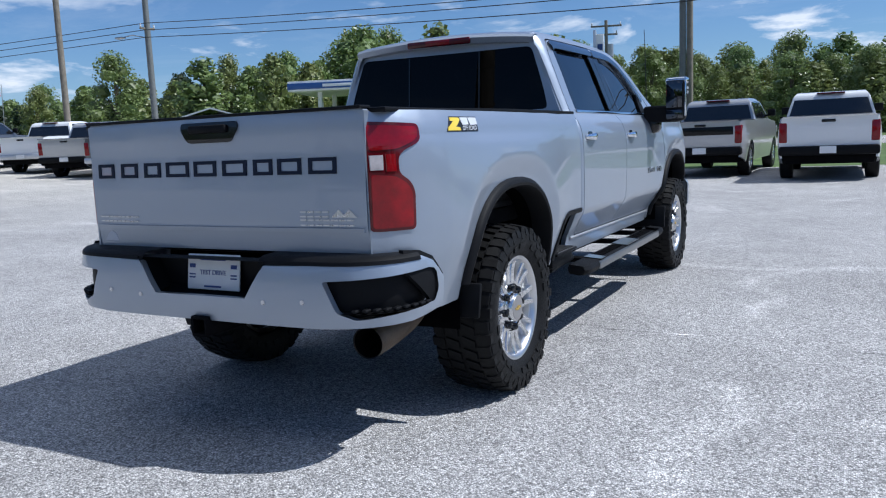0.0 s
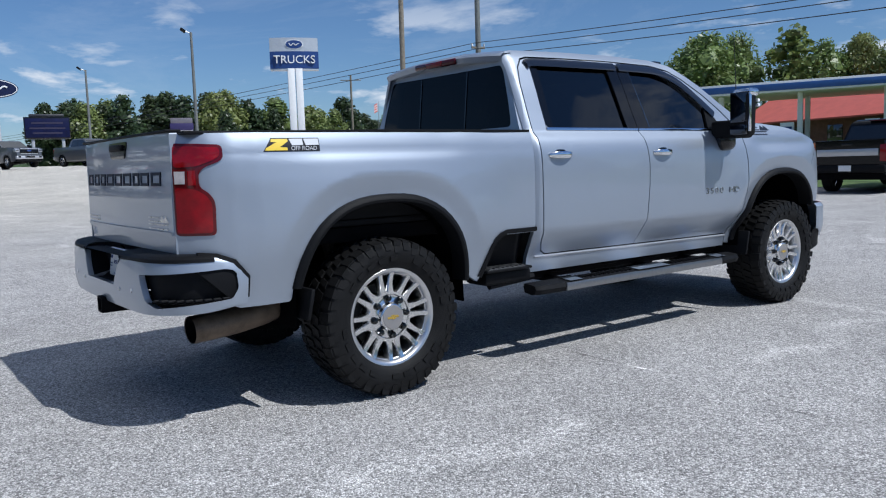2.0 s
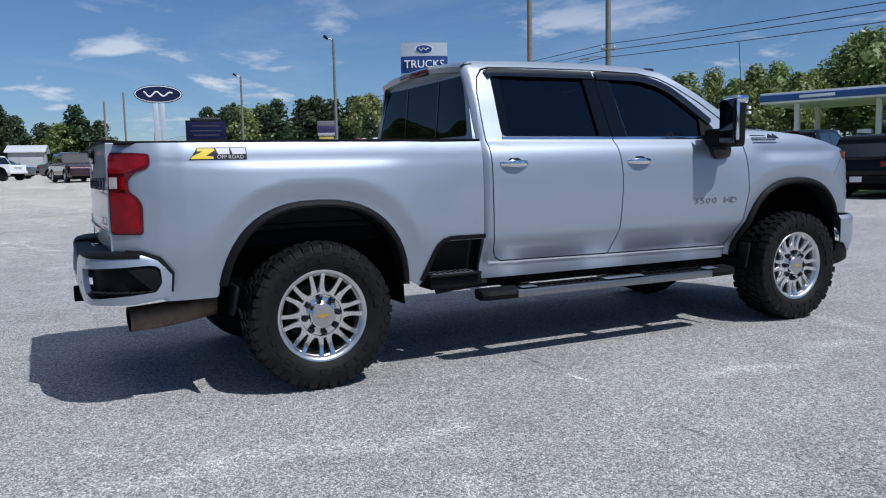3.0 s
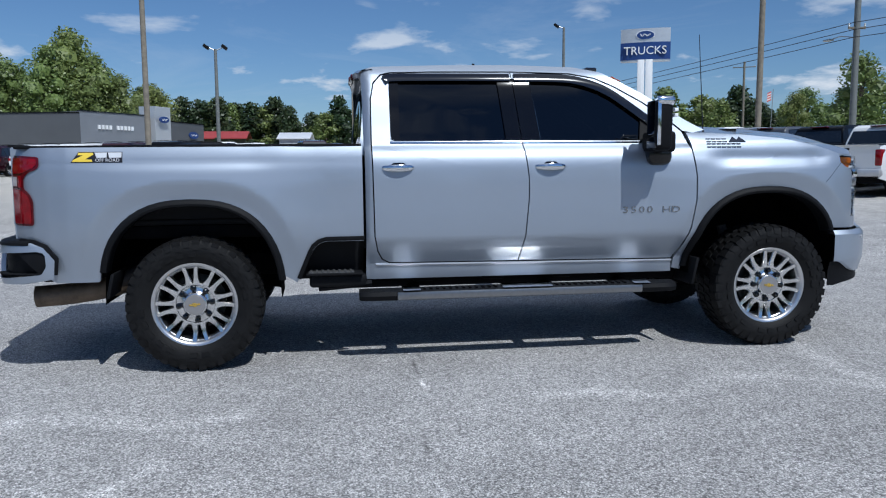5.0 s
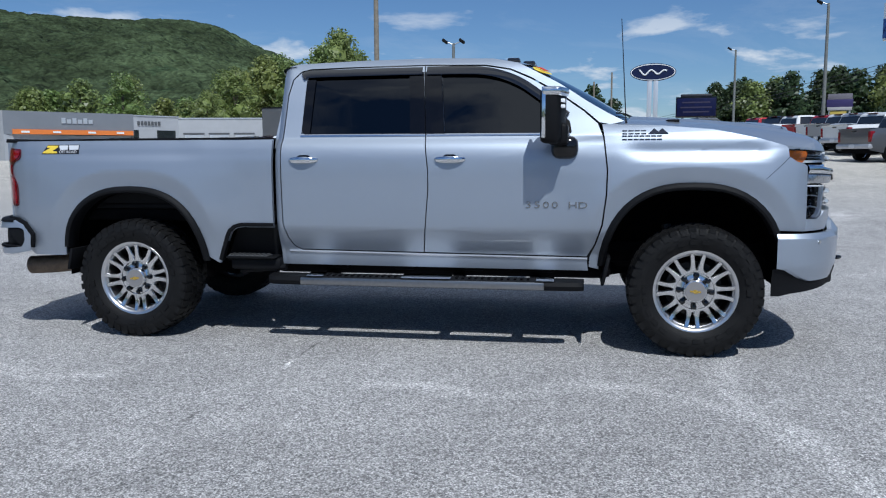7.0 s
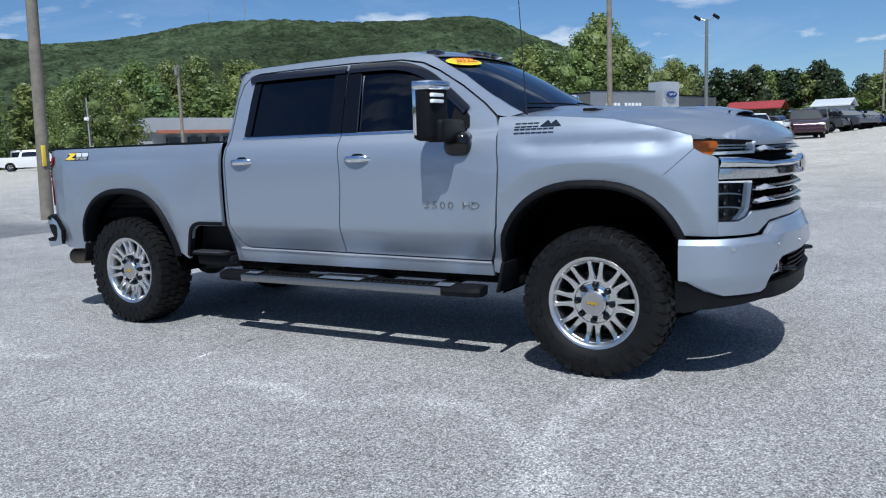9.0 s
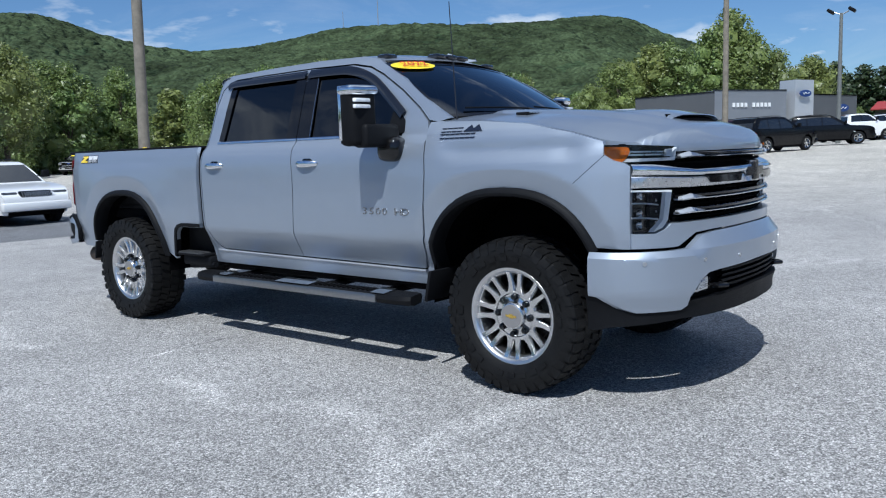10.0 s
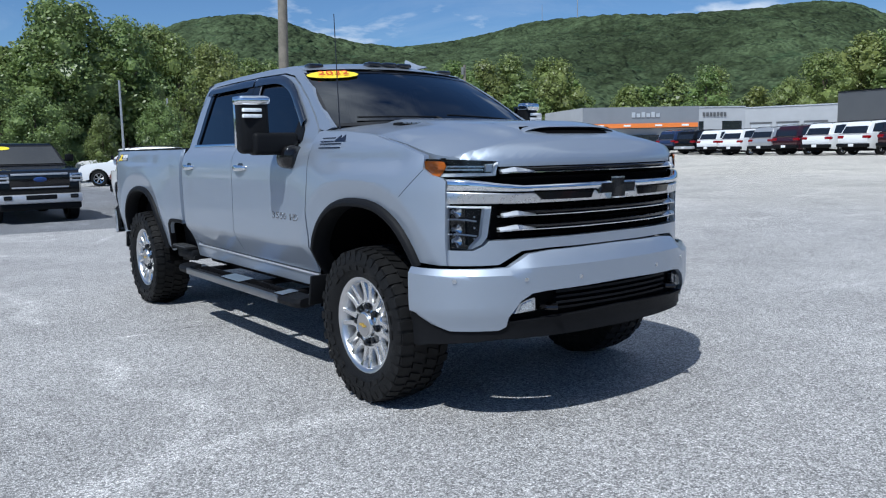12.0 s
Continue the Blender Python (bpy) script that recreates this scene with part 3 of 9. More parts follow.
RDOOR = [(1.185, 0.86), (1.205, 0.76), (1.235, 0.70), (1.285, 0.672), (2.185, 0.662), (2.214, 0.85), (2.236, 1.10), (2.236, 1.24), (2.207, 1.48), (2.168, 1.975), (1.60, 1.970), (1.32, 1.962), (1.255, 1.945), (1.205, 1.89), (1.182, 1.78), (1.176, 1.46)]
RHOLE = soft_corners([(1.302, 1.52), (1.335, 1.488), (2.192, 1.486), (2.155, 1.932), (1.36, 1.93), (1.305, 1.90)], 0.02)
FDOOR = [(2.193, 0.662), (2.222, 0.85), (2.244, 1.10), (2.244, 1.24), (2.215, 1.48), (2.176, 1.975), (2.60, 1.965), (2.78, 1.932), (2.92, 1.870), (3.12, 1.755), (3.29, 1.635), (3.385, 1.550), (3.420, 1.46), (3.446, 1.24), (3.442, 1.08), (3.418, 0.88), (3.375, 0.74), (3.325, 0.650)]
FHOLE = soft_corners([(2.232, 1.486), (2.192, 1.934), (2.60, 1.925), (2.77, 1.885), (2.90, 1.815), (3.06, 1.69), (3.20, 1.57), (3.215, 1.484)], 0.025)
both_sides("rear_door", lambda: panel(RDOOR, on_side(cab_x), [RHOLE], step=0.023, depth=0.03), SILVER)
both_sides("front_door", lambda: panel(FDOOR, on_side(cab_x), [FHOLE], step=0.023, depth=0.03), SILVER)
RR, RL = [o for o in truck.children if o.name.startswith("rear_door")]
FR, FL = [o for o in truck.children if o.name.startswith("front_door")]

CAB = [(1.125, 0.555), (1.125, 1.46), (1.122, 1.88), (1.116, 1.955), (1.135, 1.992), (1.21, 2.014), (1.67, 2.031), (2.19, 2.038), (2.65, 2.024), (2.835, 1.985), (3.12, 1.832), (3.335, 1.690), (3.45, 1.622), (3.56, 1.565), (3.47, 1.545), (3.43, 1.553),
       (3.395, 1.560), (3.298, 1.645), (3.125, 1.766), (2.925, 1.881), (2.785, 1.943), (2.603, 1.976), (2.170, 1.986), (1.60, 1.981), (1.318, 1.973), (1.250, 1.956), (1.197, 1.897), (1.173, 1.78), (1.167, 1.46), (1.176, 0.86), (1.197, 0.755), (1.23, 0.692), (1.282, 0.663), (2.19, 0.652), (3.325, 0.640), (3.335, 0.548)]
both_sides("cab_side", lambda: panel(CAB, on_side(cab_x), step=0.025, depth=0.03), SILVER)

FENDER = [(3.340, 0.575), (3.345, 0.645), (3.385, 0.735), (3.428, 0.875), (3.452, 1.08), (3.456, 1.24), (3.430, 1.46), (3.415, 1.545), (3.50, 1.548), (3.80, 1.532), (4.13, 1.502), (4.40, 1.445), (4.58, 1.392), (4.588, 1.372), (4.592, 1.325), (4.640, 1.294), (4.690, 1.280), (4.716, 1.262), (4.718, 0.93), (4.716, 0.842)] + FRONT_ARCH[::-1] + [(3.405, 0.56)]
both_sides("front_fender", lambda: panel(FENDER, on_side(side_x), step=0.019, depth=0.03), SILVER)


def flare(pts, yc, zc):
    bm = bmesh.new()
    rows = []
    for y, z in pts:
        d = Vector((y - yc, z - zc)).normalized()
        row = []
        for out, lift in ((0.004, 0.002), (0.0, 0.016), (-0.010, 0.026), (-0.026, 0.032), (-0.040, 0.028), (-0.046, 0.016), (-0.046, -0.09)):
            yy, zz = y + d.x * out, z + d.y * out
            row.append(Vector((side_x(y, z) + lift, yy, zz)))
        rows.append(row)
    grid(bm, rows)
    bmesh.ops.recalc_face_normals(bm, faces=bm.faces[:])
    return bm


RF = clip_low(arch(-0.005, 0.592, 1.125, 0.46), 0.60, 0.50)
FF = clip_low(arch(4.005, 0.607, 1.157, 0.46), 0.54, 0.82)
both_sides("wheel_arch_flare", lambda: flare(RF, 0, 0.62), BLACK_PLASTIC, label="black textured plastic wheel arch flare")
both_sides("wheel_arch_flare", lambda: flare(FF, 4.0, 0.65), BLACK_PLASTIC, label="black textured plastic wheel arch flare")


def wheel_house(yc, hw, top):
    bm = bmesh.new()
    line = arch(yc, hw, top, 0.45, k=20)
    rows = [[Vector((x, y, z)) for y, z in line] for x in (0.915, 0.80, 0.60, 0.44)]
    vs = grid(bm, rows)
    c = bm.verts.new((0.44, yc, 0.55))
    last = vs[-1]
    for a, b in zip(last, last[1:]):
        bm.faces.new((a, b, c))
    return bm


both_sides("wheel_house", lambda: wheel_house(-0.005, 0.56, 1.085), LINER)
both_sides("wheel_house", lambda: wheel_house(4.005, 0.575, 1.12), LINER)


# roof, windscreen, rear glass
def roof_edge(y):
    return lerp(y, [(1.10, 1.97), (1.135, 1.992), (1.21, 2.014), (1.67, 2.031), (2.19, 2.038), (2.65, 2.024), (2.835, 1.985), (2.93, 1.936)])


def roof():
    bm = bmesh.new()
    rows = []
    for i in range(27):
        q = i / 26
        row = []
        for j in range(17):
            s = -1 + 2 * j / 16
            y = 1.125 + q * (2.86 - 1.125) + q * 0.11 * (1 - s * s)
            e = roof_edge(min(2.86, 1.125 + q * (2.86 - 1.125)))
            x = _high(e) * s
            z = e + 0.035 * (1 - s * s) - 0.012 * q ** 8 * (1 - s * s)
            row.append(Vector((x, y, z)))
        rows.append(row)
    grid(bm, rows)
    # hem behind, where the roof overhangs the rear glass
    for r, drop in ((rows[0], 0.05),):
        grid(bm, [r, [p + Vector((0, 0.0, -drop)) for p in r]])
    bmesh.ops.remove_doubles(bm, verts=bm.verts[:], dist=1e-5)
    bmesh.ops.recalc_face_normals(bm, faces=bm.faces[:])
    return bm


part("roof", roof(), SILVER, truck)


def screen_point(s, q):
    """Windscreen: s across from -1 to 1, q down from 0 to 1."""
    top = Vector((0.700 * s, 2.895 + 0.075 * (1 - s * s), 1.948 + 0.030 * (1 - s * s)))
    low = Vector((0.845 * s, 3.500 + 0.165 * (1 - s * s), 1.566 + 0.022 * (1 - s * s)))
    p = top.lerp(low, q)
    p.z += 0.018 * math.sin(math.pi * q)
    return p


def windscreen(a, b, q0, q1, lift=0.0):
    bm = bmesh.new()
    grid(bm, [[screen_point(a + (b - a) * j / 20, q0 + (q1 - q0) * i / 10) + Vector((0, 0.5, 0.85)) * lift for j in range(21)] for i in range(11)])
    bmesh.ops.recalc_face_normals(bm, faces=bm.faces[:])
    return bm


screen = part("windscreen", windscreen(-0.985, 0.985, 0.0, 1.0), CLEAR, truck, "dark tinted curved windscreen")
band = bmesh.new()
for a, b, q0, q1 in ((-1, 1, -0.005, 0.05), (-1, 1, 0.955, 1.0), (-1, -0.965, 0, 1), (0.965, 1, 0, 1)):
    append(band, windscreen(a, b, q0, q1, 0.003))
part("windscreen_seal", band, GLOSS_BLACK, screen, "black ceramic border and seal")


def rear_y(x, z):
    return 1.105 + 0.10 * (z - 1.42) - 0.02 * (x / 0.8) ** 2 + 0.035 * max(0, abs(x) - 0.55)


BACK = [(-0.86, 1.40), (0.86, 1.40), (0.853, 1.47), (0.802, 1.60), (0.748, 1.75), (0.690, 1.90), (0.665, 1.952), (0.0, 1.985), (-0.665, 1.952), (-0.690, 1.90), (-0.748, 1.75), (-0.802, 1.60), (-0.853, 1.47)]
BHOLE = soft_corners([(-0.765, 1.505), (0.765, 1.505), (0.727, 1.66), (0.645, 1.915), (-0.645, 1.915), (-0.727, 1.66)], 0.04)
part("cab_rear_wall", panel(BACK, lambda x, z: Vector((x, rear_y(x, z), z)), [BHOLE], step=0.08, depth=0.03, inward=(0, 1, 0)), SILVER, truck)
pane = panel(BHOLE, lambda x, z: Vector((x, rear_y(x, z) + 0.004, z)), step=0.12, depth=0)
pane.normal_update()
bmesh.ops.reverse_faces(pane, faces=[f for f in pane.faces if f.normal.y > 0])
rear_glass = part("rear_window", pane, TINTED_REAR, truck, "dark tinted rear window with sliding centre pane")
for x in (-0.27, 0.27):
    bars = bmesh.new()
    panel([(x - 0.006, 1.51), (x + 0.006, 1.51), (x + 0.006, 1.91), (x - 0.006, 1.91)], lambda u, z: Vector((u, rear_y(u, z) - 0.001, z)), depth=0, bm=bars)
    part("slider_frame", bars, GLOSS_BLACK, rear_glass)
# roof spoiler with the high brake lamp
spoil = bmesh.new()
rows = []
for j in range(25):
    s = -1 + j / 12
    x = 0.675 * s
    z = 1.985 + 0.035 * (1 - s * s)
    y = 1.075 + 0.03 * abs(s) ** 3
    rows.append([Vector((x, y + 0.10, z + 0.010)), Vector((x, y + 0.02, z)), Vector((x, y, z - 0.018)), Vector((x, y + 0.012, z - 0.052)), Vector((x, y + 0.09, z - 0.060))])
grid(spoil, rows)
bmesh.ops.recalc_face_normals(spoil, faces=spoil.faces[:])
spoiler = part("roof_spoiler", spoil, SILVER, truck)
high = bmesh.new()
box(high, (-0.24, 1.066, 1.962), (0.24, 1.10, 2.006), 0.012)
part("high_brake_lamp", high, TAIL_DARK, spoiler, "dark red high brake lamp with cargo lights")
high = bmesh.new()
box(high, (-0.09, 1.060, 1.969), (0.09, 1.07, 2.000), 0.004)
part("brake_lamp_centre", high, TAIL_RED, spoiler)

# side glass, pillars, rain guards, belt trim, handles
for door, sgn, hole in ((RR, 1, RHOLE), (RL, -1, RHOLE), (FR, 1, FHOLE), (FL, -1, FHOLE)):
    g = panel(hole, on_side(cab_x, -0.012), step=0.12, depth=0)
    if sgn < 0:
        g2 = mirrored(g); g.free(); g = g2
    part("side_window", g, TINTED, door, "dark tinted side window")


def strip(points, w, lift, fx=cab_x, depth=0.012):
    """A narrow band along a line on the side."""
    bm = bmesh.new()
    rows = []
    n = len(points)
    for i, (y, z) in enumerate(points):
        a, b = points[max(i - 1, 0)], points[min(i + 1, n - 1)]
        d = Vector((b[0] - a[0], b[1] - a[1])).normalized()
        nrm = Vector((-d.y, d.x))
        row = []
        for o, l in ((-w, lift - depth), (-w, lift * 0.7), (0, lift), (w, lift * 0.7), (w, lift - depth)):
            yy, zz = y + nrm.x * o, z + nrm.y * o
            row.append(Vector((fx(yy, zz) + l, yy, zz)))
        rows.append(row)
    grid(bm, rows)
    bmesh.ops.recalc_face_normals(bm, faces=bm.faces[:])
    return bm


def per_side(name, make, material_, right, left, label=""):
    bm = make()
    other = mirrored(bm)
    part(name, bm, material_, right, label)
    part(name, other, material_, left, label)


fr_r, fr_l = [o for o in truck.children if o.name.startswith("front_fender")]
per_side("panel_seam", lambda: strip([(4.596, 1.322), (4.55, 1.278), (4.50, 1.232), (4.445, 1.182)], 0.0014, 0.0012, side_x, 0.003), DARK_GAP, fr_r, fr_l)
per_side("rain_guard", lambda: strip(curve([(1.275, 1.915), (1.34, 1.933), (1.7, 1.938), (2.160, 1.940)], 8), 0.027, 0.024), VISOR, RR, RL, "smoked acrylic rain guard")
per_side("rain_guard", lambda: strip(curve([(2.190, 1.940), (2.45, 1.938), (2.61, 1.928), (2.755, 1.890), (2.885, 1.828), (3.05, 1.708), (3.18, 1.605)], 8), 0.029, 0.024), VISOR, FR, FL, "smoked acrylic rain guard")
per_side("belt_trim", lambda: strip([(1.30, 1.487), (1.7, 1.486), (2.21, 1.485)], 0.008, 0.008), CHROME, RR, RL, "bright belt trim")
per_side("belt_trim", lambda: strip([(2.218, 1.485), (2.7, 1.484), (3.20, 1.483)], 0.008, 0.008), CHROME, FR, FL, "bright belt trim")
per_side("window_pillar", lambda: panel([(2.100, 1.49), (2.207, 1.49), (2.171, 1.93), (2.066, 1.93)], on_side(cab_x, 0.006), depth=0.012), PILLAR_BLACK, RR, RL)
per_side("window_pillar", lambda: panel([(2.213, 1.49), (2.342, 1.49), (2.294, 1.93), (2.177, 1.93)], on_side(cab_x, 0.006), depth=0.012), PILLAR_BLACK, FR, FL)
per_side("window_pillar", lambda: panel([(1.302, 1.50), (1.365, 1.49), (1.372, 1.93), (1.305, 1.91)], on_side(cab_x, 0.0), depth=0.01), PILLAR_BLACK, RR, RL)
# slim metal strip imitates a reflection along the front glass edge
per_side("pillar_trim", lambda: strip([(2.344, 1.500), (2.322, 1.70), (2.296, 1.918)], 0.0018, 0.009), BADGE, FR, FL, "thin bright strip standing in for a reflection on the pillar edge")
per_side("mirror_patch", lambda: panel(soft_corners([(3.06, 1.488), (3.215, 1.488), (3.20, 1.57), (3.09, 1.66)], 0.015), on_side(cab_x, 0.004), depth=0.014), BLACK_PLASTIC, FR, FL)


def handle(y0):
    bm = bmesh.new()
    rows = []
    for i in range(15):
        q = i / 14
        y = y0 + 0.215 * q
        bow = math.sin(math.pi * q) ** 0.6
        w = 0.011 + 0.011 * bow
        x = cab_x(y, 1.315) + 0.004 + 0.038 * bow
        zc = 1.315
        rows.append([Vector((x + a, y, zc + b * w)) for a, b in ((-0.02, 0.9), (-0.006, 1.0), (0, 0.5), (0.001, -0.3), (-0.006, -1.0), (-0.02, -0.9))])
    grid(bm, rows, closed=True)
    bmesh.ops.recalc_face_normals(bm, faces=bm.faces[:])
    return bm


def handle_cup(y0):
    return panel(soft_corners([(y0 + 0.055, 1.300), (y0 + 0.165, 1.300), (y0 + 0.165, 1.330), (y0 + 0.145, 1.350), (y0 + 0.075, 1.350), (y0 + 0.055, 1.330)], 0.012), on_side(cab_x, 0.002), depth=0.004)


for y0, r, l in ((1.235, RR, RL), (2.285, FR, FL)):
    per_side("door_handle", lambda: handle(y0), CHROME, r, l, "chrome pull handle")
    per_side("handle_cup", lambda: handle_cup(y0), GLOSS_BLACK, r, l)


def sill_mould():
    return strip([(1.19, 0.655), (2.2, 0.643), (3.33, 0.632)], 0.008, 0.010)


both_sides("sill_moulding", sill_mould, SATIN, label="thin bright sill moulding")


def bar_word(y0, y1, z0, z1, count, fx, frame=True, slant=0.0, lift=0.006):
    """Plain letter-sized blocks, hollow in the middle, in a row on the side."""
    bm = bmesh.new()
    w = (y1 - y0) / count
    t = min(w, z1 - z0) * 0.2
    for i in range(count):
        a, b = y0 + w * i + w * 0.08, y0 + w * (i + 1) - w * 0.08
        quads = [((a, z1 - t), (b, z1)), ((a, z0), (b, z0 + t))]
        for (p, q), (r, s) in quads:
            panel([(p, q), (r, q), (r, s), (p, s)], on_side(fx, lift), step=0.3, depth=lift, bm=bm)
    return bm


for side, door in ((1, FR), (-1, FL)):
    for text, y in (("3", 2.932), ("5", 2.991), ("0", 3.050), ("0", 3.109), ("H", 3.228), ("D", 3.294)):
        yc = y if side > 0 else 6.23 - y
        lettering(text, 0.074, BADGE, door, Matrix.Translation((side * (cab_x(yc, 1.007) + 0.002), yc, 1.007)) @ Euler((radians(90), 0, radians(90 * side))).to_matrix().to_4x4() @ Matrix.Diagonal((1.25, 0.85, 1, 1)), name="model_badge", depth=0.006)


def trim_badge():
    bm = bar_word(3.54, 3.70, 1.478, 1.502, 4, side_x)
    append(bm, bar_word(3.54, 3.80, 1.440, 1.468, 7, side_x))
    for y0 in (3.71, 3.76):
        panel([(y0, 1.478), (y0 + 0.08, 1.478), (y0 + 0.04, 1.514)], on_side(side_x, 0.006), depth=0.006, bm=bm)
    return bm


both_sides("trim_badge", trim_badge, LETTER_BLUE, label="dark mountain-shaped trim badge")


def decal(points, lift):
    return lambda: panel(points, on_side(bed_x, lift), step=0.2, depth=lift)


# bed decal: a yellow slanted block, grey blocks and a line of print
Y0, Z0 = -0.705, 1.372
bed_r, bed_l = [o for o in truck.children if o.name.startswith("bed_side")]
per_side("decal_backing", decal([(Y0 - 0.012, Z0 - 0.006), (Y0 + 0.30, Z0 - 0.006), (Y0 + 0.30, Z0 + 0.062), (Y0 + 0.035, Z0 + 0.062), (Y0 + 0.025, Z0 + 0.045)], 0.002), DECAL_BLACK, bed_r, bed_l, "black outlined bed decal")
for shape, m in (([(-0.002, 0.0), (0.120, 0.0), (0.116, 0.014), (0.078, 0.016), (0.126, 0.046), (0.122, 0.057), (0.035, 0.057), (0.032, 0.042), (0.062, 0.041), (0.004, 0.012)], DECAL_YELLOW),
                 ([(0.132, 0.058), (0.206, 0.058), (0.206, 0.026), (0.146, 0.024), (0.138, 0.040)], DECAL_GREY),
                 ([(0.212, 0.058), (0.295, 0.058), (0.295, 0.026), (0.222, 0.024)], DECAL_GREY)):
    per_side("decal_block", decal([(Y0 + a, Z0 + b) for a, b in shape], 0.004), m, bed_r, bed_l)
lettering("OFF ROAD", 0.030, DECAL_GREY, bed_r, Matrix.Translation((bed_x(Y0 + 0.21, Z0 + 0.01) + 0.004, Y0 + 0.21, Z0 + 0.009)) @ Euler((radians(90), 0, radians(90))).to_matrix().to_4x4(), depth=0.002)

# bed: rails, floor, front wall
both_sides("bed_rail_cap", lambda: strip([(-1.10, 1.468), (0.0, 1.470), (1.10, 1.470)], 0.008, 0.006, fx=lambda y, z: bed_x(y, min(z, 1.46)) - 0.004), BLACK_PLASTIC)
bm = bmesh.new()
box(bm, (-0.80, -1.08, 0.95), (0.80, 1.10, 1.0), 0.01)
liner = part("bed_liner", bm, BLACK_PLASTIC, truck, "black bed liner")
for name, lo, hi, r in (("rail_cover", (-0.88, -1.08, 1.455), (-0.78, 1.10, 1.474), 0.006), ("rail_cover", (0.78, -1.08, 1.455), (0.88, 1.10, 1.474), 0.006), ("front_panel", (-0.80, 1.03, 0.98), (0.80, 1.10, 1.474), 0.01), ("side_panel", (-0.80, -1.08, 0.98), (-0.77, 1.10, 1.46), 0.004), ("side_panel", (0.77, -1.08, 0.98), (0.80, 1.10, 1.46), 0.004)):
    bm = bmesh.new()
    box(bm, lo, hi, r)
    part(name, bm, BLACK_PLASTIC, liner)


# tailgate
def gate_y(x, z):
    y = -1.128 - 0.018 * (1 - (x / 0.8) ** 2) + 0.020 * ((z - 0.96) / 0.5) ** 2
    if z > 1.33:
        y -= 0.012 * step01(z, 1.33, 1.38) - 0.05 * max(0, z - 1.43)
    if z < 0.985:
        y += 0.012
    return y


GATE = [(-0.797, 0.885), (0.797, 0.885), (0.800, 1.462), (0.79, 1.474), (-0.79, 1.474), (-0.800, 1.462)]
tailgate = part("tailgate", panel(GATE, lambda x, z: Vector((x, gate_y(x, z), z)), step=0.05, depth=0.06, inward=(0, 1, 0), back=True), SILVER, truck, "silver tailgate with a pressed lower crease")
bm = bmesh.new()
box(bm, (-0.80, -1.14, 1.470), (0.80, -1.06, 1.484), 0.005)
part("tailgate_cap", bm, BLACK_PLASTIC, tailgate)
bm = panel(soft_corners([(-0.165, 1.452), (0.165, 1.452), (0.168, 1.42), (0.125, 1.362), (-0.125, 1.362), (-0.168, 1.42)], 0.02), lambda x, z: Vector((x, gate_y(x, z) - 0.006, z)), depth=0.01, inward=(0, 1, 0))
grip = part("tailgate_handle", bm, GLOSS_BLACK, tailgate, "black tailgate handle")
bm = bmesh.new()
box(bm, (-0.11, gate_y(0, 1.40) - 0.022, 1.405), (0.11, gate_y(0, 1.40), 1.440), 0.01)
part("grip", bm, BLACK_PLASTIC, grip)
# a row of nine plain letter-sized blocks
WORD = ((-0.755, 0.14, "tblr"), (-0.590, 0.14, "tblr"), (-0.430, 0.135, "tblr"), (-0.285, 0.17, "tblr"), (-0.110, 0.16, "tblr"), (0.060, 0.165, "tblr"), (0.235, 0.13, "tblr"), (0.365, 0.15, "tblr"), (0.525, 0.165, "tblr"))
for x0, w, strokes in WORD:
    bm = bmesh.new()
    t, z0, z1 = 0.015, 1.214, 1.282
    w -= 0.026
    lines = {"t": (x0, z1 - t, x0 + w, z1), "m": (x0, 1.242, x0 + w, 1.254), "f": (x0, z0, x0 + w, z1), "b": (x0, z0, x0 + w, z0 + t), "l": (x0, z0, x0 + 0.019, z1), "r": (x0 + w - 0.019, z0, x0 + w, z1)}
    for c in strokes:
        p, q, r, s = lines[c]
        panel([(p, q), (r, q), (r, s), (p, s)], lambda x, z: Vector((x, gate_y(x, z) - 0.004, z)), step=0.3, depth=0.004, inward=(0, 1, 0), bm=bm)
    part("letter_block", bm, LETTER_BLUE, tailgate)


def gate_word(x0, x1, z0, z1, n):
    bm = bmesh.new()
    w = (x1 - x0) / n
    t = (z1 - z0) * 0.22
    for i in range(n):
        a, b = x0 + w * i + w * 0.1, x0 + w * (i + 1) - w * 0.1
        for (p, q), (r, s) in (((a, z1 - t), (b, z1)), ((a, z0), (b, z0 + t))):
            panel([(p, q), (r, q), (r, s), (p, s)], lambda x, z: Vector((x, gate_y(x, z) - 0.005, z)), step=0.3, depth=0.005, inward=(0, 1, 0), bm=bm)
    return bm


part("name_badge", gate_word(-0.76, -0.49, 1.005, 1.032, 9), BRUSHED, tailgate, "small bright badge")
bm = gate_word(0.47, 0.62, 1.035, 1.060, 4)
append(bm, gate_word(0.47, 0.74, 0.998, 1.026, 7))
for a in (0.63, 0.68):
    panel([(a, 1.035), (a + 0.075, 1.035), (a + 0.037, 1.068)], lambda x, z: Vector((x, gate_y(x, z) - 0.005, z)), depth=0.005, inward=(0, 1, 0), bm=bm)
part("trim_badge", bm, BRUSHED, tailgate, "bright mountain-shaped trim badge")
bm = bmesh.new()
panel([(-0.76, 0.91), (-0.66, 0.91), (-0.68, 0.945), (-0.71, 0.96), (-0.735, 0.945)], lambda x, z: Vector((x, gate_y(x, z) - 0.002, z)), depth=0.002, inward=(0, 1, 0), bm=bm)
part("dealer_sticker", bm, DECAL_GREY, tailgate, "small grey dealer sticker")


